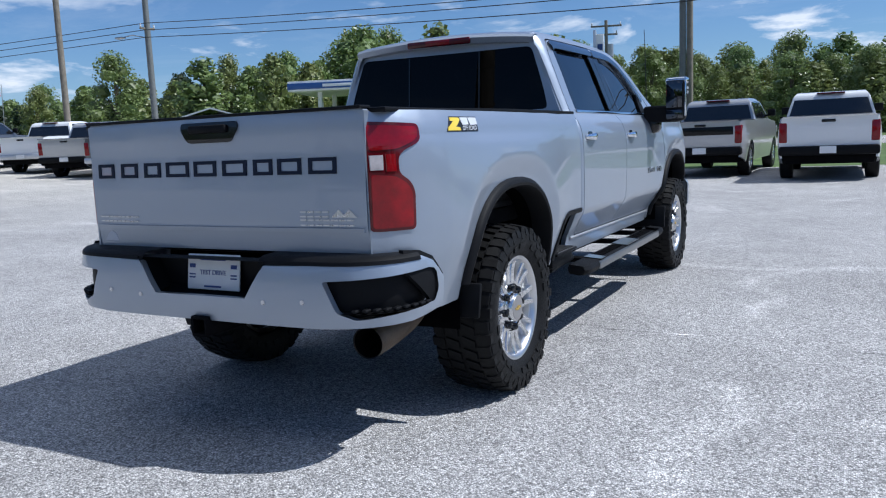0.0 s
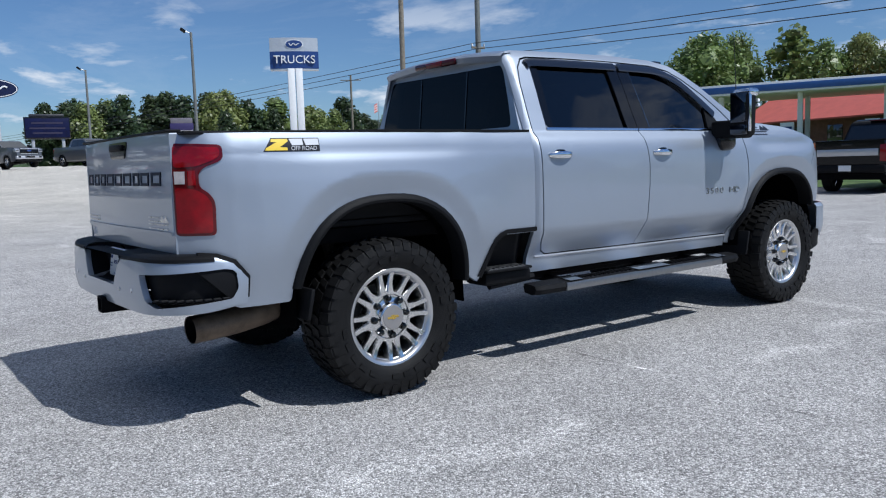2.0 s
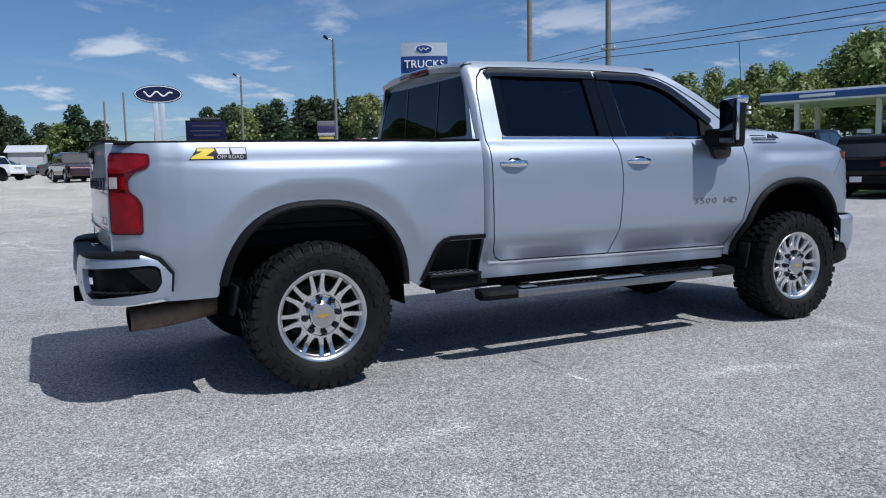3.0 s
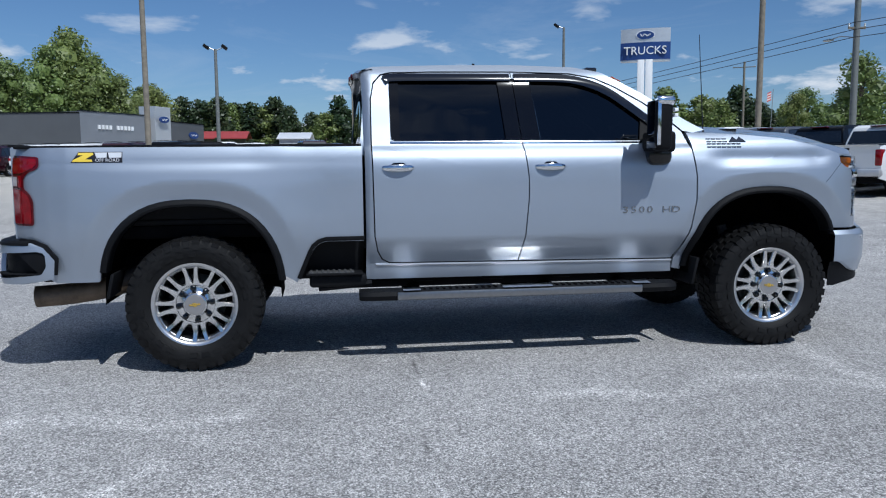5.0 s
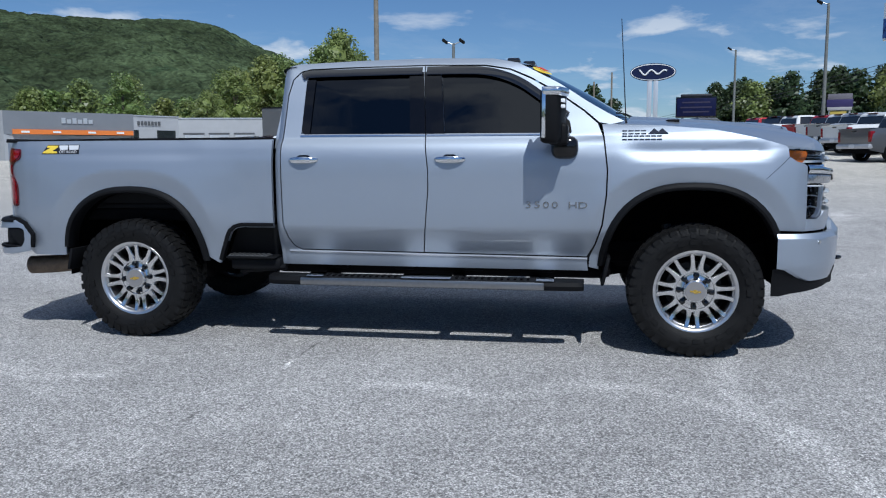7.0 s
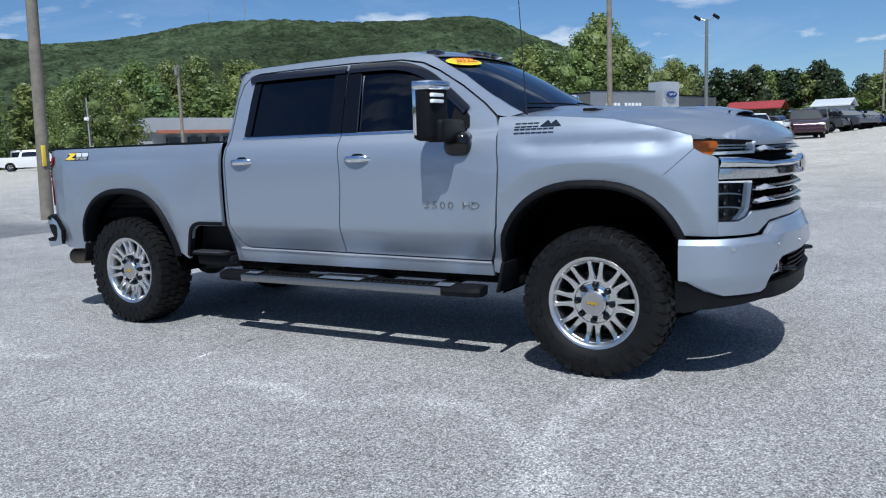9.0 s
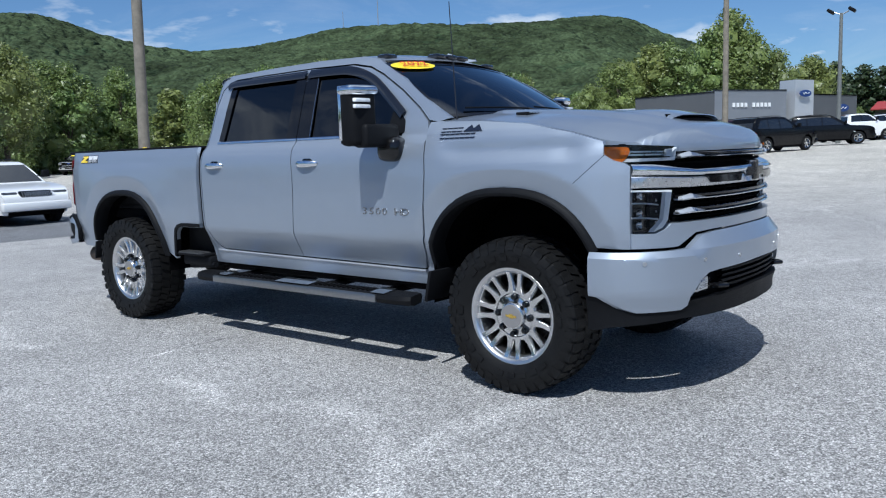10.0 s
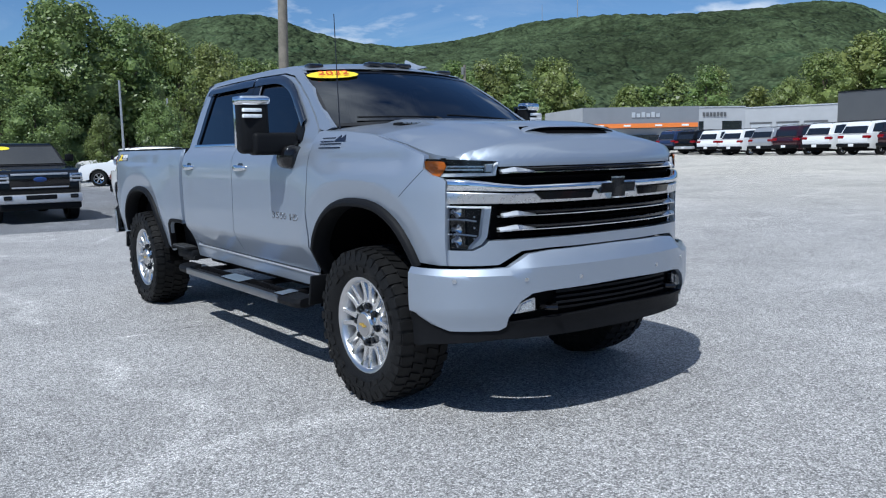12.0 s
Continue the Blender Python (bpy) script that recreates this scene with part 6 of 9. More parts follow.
# tow mirrors
def mirror_parts(s):
    bm = bmesh.new()
    vs = box(bm, (1.085, 3.06, 1.415), (1.255, 3.19, 1.752), 0.035, 3)
    for v in vs:
        v.co.y += -0.05 * (v.co.x - 1.085) / 0.17
        v.co.x += 0.02 * (v.co.z - 1.4)
    arm = bmesh.new()
    vs = box(arm, (0.90, 3.07, 1.405), (1.20, 3.195, 1.545), 0.025, 3)
    foot = bmesh.new()
    box(foot, (0.885, 3.08, 1.315), (1.03, 3.26, 1.47), 0.055, 3)
    cap = bmesh.new()
    vs = box(cap, (1.078, 3.075, 1.712), (1.265, 3.203, 1.772), 0.024, 3)
    for v in vs:
        v.co.y += -0.05 * (v.co.x - 1.085) / 0.17
        v.co.x += 0.02 * (v.co.z - 1.4)
    edge = bmesh.new()
    box(edge, (1.250, 3.03, 1.45), (1.266, 3.055, 1.77), 0.005)
    strips = bmesh.new()
    for z in (1.672, 1.636):
        box(strips, (1.10, 3.165, z), (1.255, 3.192, z + 0.022), 0.004, m=Matrix.Translation((0.004, -0.016, 0)))
    glassy = bmesh.new()
    box(glassy, (1.105, 3.020, 1.52), (1.245, 3.038, 1.745), 0.006)
    box(glassy, (1.105, 3.020, 1.43), (1.245, 3.038, 1.505), 0.006)
    out = []
    for b in (bm, arm, foot, cap, edge, strips, glassy):
        if s < 0:
            c = mirrored(b)
            b.free()
            b = c
        out.append(b)
    return out


for s in (1, -1):
    shell, arm, foot, cap, edge, strips, glassy = mirror_parts(s)
    mir = part("tow_mirror", shell, BLACK_PLASTIC, truck, "tall black tow mirror with chrome cap")
    part("mirror_arm", arm, BLACK_PLASTIC, mir)
    part("mirror_foot", foot, GLOSS_BLACK, mir)
    part("mirror_cap", cap, CHROME, mir, "chrome mirror cap")
    part("mirror_edge", edge, CHROME, mir)
    part("mirror_lamp", strips, WHITE_LED, mir)
    part("mirror_glass", glassy, material("mirror_silver", (0.10, 0.105, 0.115), 0.02, 1.0), mir)

# roof lamps, fin, aerial, sticker
for x in (-0.56, -0.13, 0.0, 0.13, 0.56):
    bm = bmesh.new()
    y = 2.80 if abs(x) > 0.3 else 2.88
    z = roof_edge(2.78) + 0.035 * (1 - (x / 0.66) ** 2)
    vs = box(bm, (x - 0.055, y - 0.05, z - 0.012), (x + 0.055, y + 0.04, z + 0.020), 0.012)
    part("roof_marker_lamp", bm, VISOR, truck, "smoked roof marker lamp")
bm = bmesh.new()
rows = []
for q in np.linspace(0, 1, 7):
    y = 2.86 - 0.22 * q
    h = 0.012 + 0.075 * q ** 1.4
    w = 0.012 + 0.026 * q
    rows.append([Vector((-0.36 + a * w, y - 0.05 * (b > 0.5) * q, 2.035 + b * h)) for a, b in ((-1, 0), (-0.35, 0.8), (0, 1.0), (0.35, 0.8), (1, 0))])
vs = grid(bm, rows)
bm.faces.new(vs[-1])
bmesh.ops.recalc_face_normals(bm, faces=bm.faces[:])
part("shark_fin_aerial", bm, SILVER, truck, "silver shark fin aerial")
bm = bmesh.new()
tube(bm, [(0.815, 3.575, 1.545), (0.815, 3.570, 1.58), (0.806, 3.53, 2.24)], [0.010, 0.004, 0.0025], 8)
part("mast_aerial", bm, DECAL_BLACK, truck, "thin black mast aerial")
bm = bmesh.new()
row_c = bm.verts.new(screen_point(0.735, 0.095) + Vector((0, 0.006, 0.010)))
ring = [bm.verts.new(screen_point(0.735 + 0.255 * math.cos(t), 0.095 + 0.085 * math.sin(t)) + Vector((0, 0.006, 0.010))) for t in np.linspace(0, 2 * math.pi, 40, endpoint=False)]
for a, b in zip(ring, ring[1:] + ring[:1]):
    bm.faces.new((row_c, a, b))
part("year_sticker", bm, STICKER_YELLOW, screen, "yellow oval sticker reading 2022")
year = lettering("2022", 0.098, STICKER_RED, screen, Matrix(), "sticker_print", 0.002)
for v in year.data.vertices:
    # laid over the curve of the glass, leaning forward like italics
    v.co = screen_point(0.735 - (v.co.x * 1.15 + 0.2 * v.co.y) / 0.72, 0.095 - v.co.y / 0.72) + Vector((0, 0.012, 0.020 + v.co.z))
year.data.flip_normals()

# cabin
bm = bmesh.new()
box(bm, (-0.84, 1.16, 0.62), (0.84, 3.42, 0.72), 0.02)
box(bm, (-0.80, 3.12, 0.9), (0.80, 3.55, 1.50), 0.06)
box(bm, (-0.82, 1.15, 0.7), (0.82, 1.22, 1.46), 0.02)
box(bm, (-0.62, 1.2, 1.955), (0.62, 2.75, 1.975), 0.0)
part("cabin_lining", bm, CABIN, truck)
for y, w in ((1.45, 0.0), (2.42, 0.0)):
    for x in (-0.42, 0.42):
        bm = bmesh.new()
        box(bm, (x - 0.25, y, 0.95), (x + 0.25, y + 0.50, 1.12), 0.05)
        vs = box(bm, (x - 0.24, y - 0.08, 1.08), (x + 0.24, y + 0.06, 1.58), 0.06)
        box(bm, (x - 0.12, y - 0.09, 1.60), (x + 0.12, y + 0.0, 1.76), 0.05)
        part("cab_seat", bm, CABIN, truck)

# ---- ground ----
# low rises of the lot, as a few places and heights
RISE = ((2, 15, 0.10), (-3.4, 16.5, 0.12), (-10.4, 15, 0.15), (-16, 14.4, 0.40), (-21.4, 14.6, 0.54), (-29, 14.4, 0.92), (-37.8, 15, 1.45), (-44.5, 15.4, 1.65), (-53, 14, 2.0), (-56.4, 8.5, 2.2), (-48, 0.5, 0.98), (-62, 0, 1.4), (-48, -6, 1.0), (-60, -5, 1.04), (-38, -7.2, 0.80), (-40.5, -12.5, 0.72), (-46, -22.5, 0.62), (-30, -6, 0.5), (-33, -18, 0.42), (-66, -25, 1.2), (-60, -40, 1.0), (-3, -15, -0.20), (3, -14, -0.18), (-7, -35, 0.0), (-37, -70, 0.3), (-15, 3, 0.2), (-25, 0, 0.5), (20, 0, 0.0), (8, 18, 0.2), (20, -30, 0.0), (-90, 15, 2.4), (-90, -30, 1.8), (-30, 60, 1.8), (0, 60, 1.3))


def ground_z(x, y):
    r = math.hypot(x - 1.0, y - 2.0)
    k = step01(r, 6.5, 13.0)
    if k == 0:
        return 0.0
    ws = zs = 0.0
    for a, b, h in RISE:
        w = 1.0 / ((x - a) ** 2 + (y - b) ** 2 + 30.0) ** 1.5
        ws += w
        zs += w * h
    return k * zs / ws


STREAKS = (
    ((1.85, -0.90), (1.86, -0.60), (1.95, -0.35), (2.08, -0.10), (2.02, 0.25), (1.97, 0.42)),
    ((1.92, 2.00), (1.88, 2.30), (1.97, 2.60), (2.02, 2.87), (1.90, 3.05), (1.76, 3.30), (1.72, 3.55), (1.86, 3.82), (2.12, 4.10), (2.35, 4.30), (2.62, 4.42), (3.10, 4.46)),
    ((2.58, 4.28), (2.28, 4.22), (1.84, 4.15), (1.40, 4.18), (1.08, 4.25), (0.80, 4.38)),
    ((2.66, 0.08), (2.76, -0.02), (3.00, -0.13)),
    ((2.04, -1.60), (1.96, -1.10), (1.91, -0.45)),
)
CRACK = ((0.60, 1.54), (1.05, 1.43), (1.40, 1.42), (1.85, 1.40), (2.40, 1.35), (2.72, 1.27), (3.30, 1.27), (3.65, 1.29))


def off_line(x, y, line):
    """How far (x, y) lies from a line of points."""
    best = 1e9
    for (ax, ay), (bx, by) in zip(line, line[1:]):
        ux, uy = bx - ax, by - ay
        t = min(1, max(0, ((x - ax) * ux + (y - ay) * uy) / (ux * ux + uy * uy)))
        best = min(best, math.hypot(x - ax - t * ux, y - ay - t * uy))
    return best


def ground_sheet():
    bm = bmesh.new()
    worn, seam = bm.verts.layers.float.new("worn"), bm.verts.layers.float.new("seam")
    coarse = {round(s * v, 3) for s in (-1, 1) for v in [i * 3.0 for i in range(0, 34)] + [110, 130, 160, 200, 260, 340, 450, 600, 900, 1400, 2400, 4000]}
    xs = sorted(coarse | {round(0.3 + 0.06 * i, 3) for i in range(64)})
    ys = sorted(coarse | {round(-2.0 + 0.06 * i, 3) for i in range(118)})
    lines = [[(x + 0.03 * noise.noise(Vector((x * 3, y * 3, 7.0))), y) for x, y in curve(s, 6)] for s in STREAKS]
    split = [(x, y + 0.03 * noise.noise(Vector((x * 4, y * 4, 2.0)))) for x, y in curve(CRACK, 6)]
    vs = []
    for y in ys:
        row = []
        for x in xs:
            v = bm.verts.new((x, y, ground_z(x, y)))
            if 0.2 < x < 4.2 and -2.1 < y < 5.2:
                d = min(off_line(x, y, s) for s in lines)
                width = 0.07 + 0.05 * noise.noise(Vector((x * 1.7, y * 1.7, 3.0)))
                v[worn] = math.exp(-(d / max(0.035, width)) ** 2)
                v[seam] = max(0.0, 1.0 - off_line(x, y, split) / 0.12)
            row.append(v)
        vs.append(row)
    for j in range(len(ys) - 1):
        for i in range(len(xs) - 1):
            f = bm.faces.new((vs[j][i], vs[j][i + 1], vs[j + 1][i + 1], vs[j + 1][i]))
            cx, cy = (xs[i] + xs[i + 1]) / 2, (ys[j] + ys[j + 1]) / 2
            grass = cy > 21.5 and cx > -14 and not 36 < cy < 42 or cy > 42 or cx < -125 or cy < -95 or cx > 120
            f.material_index = 1 if grass else 0
    return bm


solid("ground", ground_sheet(), [ASPHALT, GRASS], "worn grey asphalt lot with grass beyond", "ground", kind="structure", angle=80)

# ---- parked vehicles ----
PAINTS = {
    "white": car_paint("white_paint", (0.78, 0.79, 0.80), 0.0, 0.3),
    "grey": car_paint("grey_metallic_paint", (0.115, 0.12, 0.13), 0.4, 0.3),
    "silver": car_paint("pale_grey_paint", (0.46, 0.47, 0.49), 0.5, 0.3),
    "black": material("black_paint", (0.005, 0.0055, 0.007), 0.2, coat=0.15, spread=0.02, scale=0.9, spec=0.2),
    "maroon": car_paint("maroon_metallic_paint", (0.040, 0.007, 0.014), 0.3, 0.25),
    "red": car_paint("red_paint", (0.42, 0.02, 0.02), 0.0, 0.25),
    "blue": car_paint("dark_blue_paint", (0.02, 0.035, 0.09), 0.2, 0.25),
}
PANE = material("dark_car_glass", (0.012, 0.014, 0.017), 0.03, 0.0, coat=1.0, spread=0.2)


def car_wheel(r, w):
    bm = bmesh.new()
    prof = [(-w / 2 + 0.03, r * 0.62), (-w / 2, r * 0.72), (-w / 2 + 0.01, r * 0.93), (-w / 2 + 0.04, r), (w / 2 - 0.04, r), (w / 2 - 0.01, r * 0.93), (w / 2, r * 0.72), (w / 2 - 0.03, r * 0.62)]
    revolve(bm, prof, 28)
    bmesh.ops.recalc_face_normals(bm, faces=bm.faces[:])
    tyre = finish(bm, "car_tyre", RUBBER)
    bm = bmesh.new()
    revolve(bm, [(-w / 2 + 0.03, r * 0.62), (w / 2 - 0.06, r * 0.60), (w / 2 - 0.015, r * 0.63), (w / 2 - 0.02, r * 0.57), (w / 2 - 0.06, r * 0.55)], 28)
    bmesh.ops.create_cone(bm, cap_ends=True, segments=16, radius1=r * 0.17, radius2=r * 0.15, depth=0.05, matrix=Matrix.Translation((w / 2 - 0.045, 0, 0)) @ Euler((0, radians(90), 0)).to_matrix().to_4x4())
    for k in range(6):
        a = radians(60 * k)
        for d in (-0.12, 0.12):
            p0, p1 = 0.13 * r, 0.58 * r
            tube(bm, [(w / 2 - 0.04, p0 * math.cos(a), p0 * math.sin(a)), (w / 2 - 0.03, p1 * math.cos(a + d), p1 * math.sin(a + d))], 0.018, 5, caps=False)
    rim = finish(bm, "car_rim", POLISHED)
    bm = bmesh.new()
    revolve(bm, [(-0.02, r * 0.58), (-0.02, 0.0)], 20)
    back = finish(bm, "wheel_back", DARK_GAP)
    return tyre, rim, back


WHEELS = {"pickup": car_wheel(0.41, 0.28), "suv": car_wheel(0.37, 0.25), "sedan": car_wheel(0.33, 0.22)}
# outlines in (y, z) from the rear bumper forward: lower body, cabin, side windows
SHAPES = {
    "pickup": dict(width=2.03, axles=(1.22, 4.90), wheel="pickup", r=0.41,
                   body=[(0.14, 0.66), (0.12, 1.00), (0.12, 1.355), (0.16, 1.375), (1.98, 1.375), (2.02, 1.385), (4.25, 1.385), (4.40, 1.375), (5.55, 1.300), (5.82, 1.230), (5.95, 1.10), (5.99, 0.80), (5.97, 0.52)],
                   cabin=[(2.02, 1.375), (2.16, 1.80), (2.25, 1.905), (2.45, 1.945), (3.20, 1.955), (3.55, 1.930), (3.72, 1.880), (4.38, 1.375)],
                   sides=[[(2.32, 1.42), (2.40, 1.82), (3.02, 1.85), (3.06, 1.42)], [(3.12, 1.42), (3.08, 1.85), (3.52, 1.84), (3.70, 1.77), (4.14, 1.42)]], screen=(6, 7), rear=(0, 1), bed=True),
    "suv": dict(width=1.98, axles=(1.05, 3.98), wheel="suv", r=0.38,
                body=[(0.10, 0.50), (0.03, 0.62), (0.02, 0.85), (0.09, 1.08), (0.15, 1.15), (1.2, 1.15), (3.45, 1.13), (3.62, 1.125), (4.45, 1.06), (4.76, 0.97), (4.89, 0.80), (4.87, 0.42)],
                cabin=[(0.12, 1.12), (0.36, 1.54), (0.44, 1.69), (0.62, 1.750), (1.60, 1.785), (2.30, 1.760), (2.64, 1.700), (3.56, 1.12)],
                sides=[[(0.46, 1.22), (0.70, 1.60), (1.16, 1.65), (1.18, 1.19)], [(1.24, 1.19), (1.23, 1.65), (1.98, 1.66), (2.02, 1.18)], [(2.08, 1.18), (2.06, 1.66), (2.36, 1.640), (2.58, 1.58), (3.18, 1.18)]], screen=(6, 7), rear=(0, 1), bed=False),
    "crossover": dict(width=1.90, axles=(0.92, 3.64), wheel="suv", r=0.36,
                body=[(0.10, 0.48), (0.03, 0.60), (0.03, 0.80), (0.10, 1.02), (0.17, 1.10), (1.2, 1.09), (3.15, 1.05), (3.34, 1.04), (4.10, 0.95), (4.40, 0.86), (4.57, 0.70), (4.55, 0.36)],
                cabin=[(0.14, 1.06), (0.42, 1.38), (0.54, 1.54), (0.76, 1.605), (1.55, 1.635), (2.10, 1.61), (2.42, 1.55), (3.26, 1.04)],
                sides=[[(0.58, 1.14), (0.80, 1.42), (1.10, 1.47), (1.12, 1.11)], [(1.18, 1.11), (1.17, 1.48), (1.84, 1.51), (1.88, 1.10)], [(1.94, 1.10), (1.92, 1.51), (2.18, 1.495), (2.38, 1.43), (2.96, 1.09)]], screen=(6, 7), rear=(0, 1), bed=False),
    "sedan": dict(width=1.84, axles=(0.98, 3.75), wheel="sedan", r=0.33,
                  body=[(0.06, 0.52), (0.02, 0.78), (0.08, 0.98), (0.20, 1.02), (0.75, 1.04), (3.20, 0.98), (3.42, 0.96), (4.35, 0.86), (4.62, 0.76), (4.70, 0.60), (4.68, 0.36)],
                  cabin=[(0.55, 1.00), (1.05, 1.26), (1.35, 1.38), (1.75, 1.43), (2.10, 1.425), (2.38, 1.37), (3.30, 0.96)],
                  sides=[[(0.98, 1.04), (1.22, 1.24), (1.46, 1.33), (1.86, 1.35), (1.88, 1.02)], [(1.94, 1.02), (1.92, 1.35), (2.16, 1.34), (2.36, 1.28), (2.88, 1.01)]], screen=(5, 6), rear=(0, 2), bed=False),
    "jeep": dict(width=1.86, axles=(0.85, 3.35), wheel="pickup", r=0.41,
                 body=[(0.04, 0.62), (0.02, 0.90), (0.02, 1.18), (0.06, 1.20), (2.55, 1.20), (2.62, 1.20), (3.80, 1.17), (3.95, 1.14), (4.0, 1.0), (4.02, 0.60)],
                 cabin=[(0.04, 1.19), (0.05, 1.60), (0.07, 1.80), (0.20, 1.855), (1.30, 1.87), (2.15, 1.85), (2.28, 1.80), (2.60, 1.19)],
                 sides=[[(0.16, 1.26), (0.18, 1.74), (0.72, 1.76), (0.74, 1.26)], [(0.82, 1.26), (0.82, 1.76), (1.42, 1.77), (1.44, 1.26)], [(1.52, 1.26), (1.50, 1.77), (2.10, 1.76), (2.36, 1.26)]], screen=(6, 7), rear=(0, 2), bed=False),
    "van": dict(width=2.0, axles=(1.1, 4.5), wheel="suv", r=0.37,
                body=[(0.06, 0.55), (0.02, 0.90), (0.04, 1.15), (0.08, 1.18), (4.3, 1.16), (4.6, 1.14), (5.25, 1.02), (5.48, 0.86), (5.50, 0.45)],
                cabin=[(0.05, 1.16), (0.08, 1.75), (0.12, 2.00), (0.30, 2.08), (2.2, 2.10), (3.55, 2.07), (3.80, 2.00), (4.62, 1.13)],
                sides=[[(0.30, 1.28), (0.32, 1.82), (1.30, 1.84), (1.30, 1.28)], [(1.40, 1.28), (1.40, 1.84), (2.45, 1.84), (2.45, 1.28)], [(2.75, 1.24), (2.75, 1.84), (3.52, 1.82), (4.12, 1.24)]], screen=(6, 7), rear=(0, 2), bed=False),
}


def skin(contour, half, bm, drop=0.0):
    """A rounded sheet from side to side over a contour of (y, z)."""
    rows = []
    for y, z in contour:
        h = half(y, z)
        rows.append([Vector((h * s, y, z - drop * (abs(s) ** 4))) for s in (-1, -0.96, -0.85, -0.5, 0, 0.5, 0.85, 0.96, 1)])
    grid(bm, rows)


def build_vehicle(kind, paint, label, trim="black", gate_band=None):
    sp = SHAPES[kind]
    p = PAINTS[paint]
    ob = thing({"pickup": "parked_pickup", "suv": "parked_suv", "crossover": "parked_suv", "sedan": "parked_car", "jeep": "parked_off_roader", "van": "parked_van"}[kind], label, {"pickup": "pickup truck", "suv": "car", "crossover": "car", "sedan": "car", "jeep": "car", "van": "van"}[kind], "vehicles parked on the lot")
    w = sp["width"] / 2
    belt = max(z for _, z in sp["body"])
    length = max(y for y, _ in sp["body"])

    def half(y, z):
        h = w - 0.05 * ((z - 0.85) / 0.5) ** 2
        h -= 0.16 * max(0, (y - (length - 0.75)) / 0.75) ** 2 + 0.10 * max(0, (0.45 - y) / 0.45) ** 2
        return h

    top = max(z for _, z in sp["cabin"])

    def cabin_half(y, z):
        q = (z - belt) / (top - belt)
        h = w - 0.075 - 0.17 * max(0, q) - 0.07 * max(0, q - 0.80) / 0.20
        if kind in ("suv", "crossover", "sedan"):
            h -= 0.13 * max(0, (0.9 - y) / 0.9) ** 1.5
        return h

    # lower body: sides with wheel arches, and the skin over hood, deck and ends
    bm = bmesh.new()
    r = sp["r"] + 0.07
    ground = 0.42 if kind in ("pickup", "jeep") else 0.30
    out = list(sp["body"])
    low = [(length - 0.05, ground)]
    for yc in sp["axles"][::-1]:
        low += [(yc + r * math.cos(t), sp["r"] + r * math.sin(t)) for t in np.linspace(-0.1, math.pi + 0.1, 11)]
    low += [(0.12, ground + 0.08)]
    for s in (1, -1):
        panel(out + low, lambda y, z: Vector((s * half(y, z), y, z)), step=0.22, depth=0.04, inward=(-s, 0, 0), bm=bm)
    skin(curve(sp["body"], 3), half, bm)
    bmesh.ops.remove_doubles(bm, verts=bm.verts[:], dist=0.003)
    bmesh.ops.recalc_face_normals(bm, faces=bm.faces[:])
    part("body", bm, p, ob, angle=40)
    bm = bmesh.new()
    for s in (1, -1):
        panel(sp["cabin"], lambda y, z: Vector((s * cabin_half(y, z), y, z)), step=0.25, depth=0.0, inward=(-s, 0, 0), bm=bm)
    skin(curve(sp["cabin"], 3), cabin_half, bm)
    bmesh.ops.remove_doubles(bm, verts=bm.verts[:], dist=0.003)
    bmesh.ops.recalc_face_normals(bm, faces=bm.faces[:])
    part("cabin", bm, p, ob, angle=40)
    first, last = sp["sides"][0], sp["sides"][-1]
    lo = [(first[0][0] - 0.03, first[0][1] - 0.015)] + [(first[1][0] - 0.02, first[1][1] + 0.02)] + [(q[0], q[1] + 0.02) for q in first[2:3] + last[1:-1]] + [(last[-1][0] + 0.05, last[-1][1] - 0.015)]
    for s in (1, -1):
        part("window_surround", panel(soft_corners(lo, 0.03), lambda y, z: Vector((s * (cabin_half(y, z) + 0.003), y, z)), step=0.4, depth=0.006, inward=(-s, 0, 0)), GLOSS_BLACK, ob)
    for shape in sp["sides"]:
        for s in (1, -1):
            part("side_window", panel(soft_corners(shape, 0.04), lambda y, z: Vector((s * (cabin_half(y, z) + 0.008), y, z)), step=0.4, depth=0.012, inward=(-s, 0, 0)), PANE, ob)
    c = sp["cabin"]
    for name, (i, j), lift in (("windscreen", sp["screen"], 0.01), ("rear_window", sp["rear"], -0.01)):
        a, b = np.array(c[i]), np.array(c[j])
        lo, hi = a + (b - a) * 0.06, a + (b - a) * 0.92
        mid = [np.array(c[k]) for k in range(i + 1, j)]
        line = [lo] + mid + [hi]
        bm = bmesh.new()
        rows = []
        for q in line:
            h = cabin_half(q[0], q[1]) * 0.93
            n = Vector((0, 1 if name == "windscreen" else -1, 0.6)).normalized() * 0.014
            rows.append([Vector((h * s, q[0], q[1])) + n for s in (-1, -0.5, 0, 0.5, 1)])
        grid(bm, rows)
        bmesh.ops.recalc_face_normals(bm, faces=bm.faces[:])
        part(name, bm, PANE, ob)
    # wheels
    tyre, rim, back = WHEELS[sp["wheel"]]
    for yc in sp["axles"]:
        for s in (1, -1):
            m = Matrix.Translation((s * (w - 0.15), yc, sp["r"])) @ Euler((0, 0, 0 if s > 0 else math.pi)).to_matrix().to_4x4()
            wh = mesh_part("wheel", tyre, ob, m)
            mesh_part("rim", rim, wh)
            mesh_part("wheel_back", back, wh)
    bm = bmesh.new()
    box(bm, (-w + 0.12, 0.25, ground - 0.06), (w - 0.12, length - 0.3, ground + 0.35), 0.04)
    part("underbody", bm, DARK_GAP, ob)
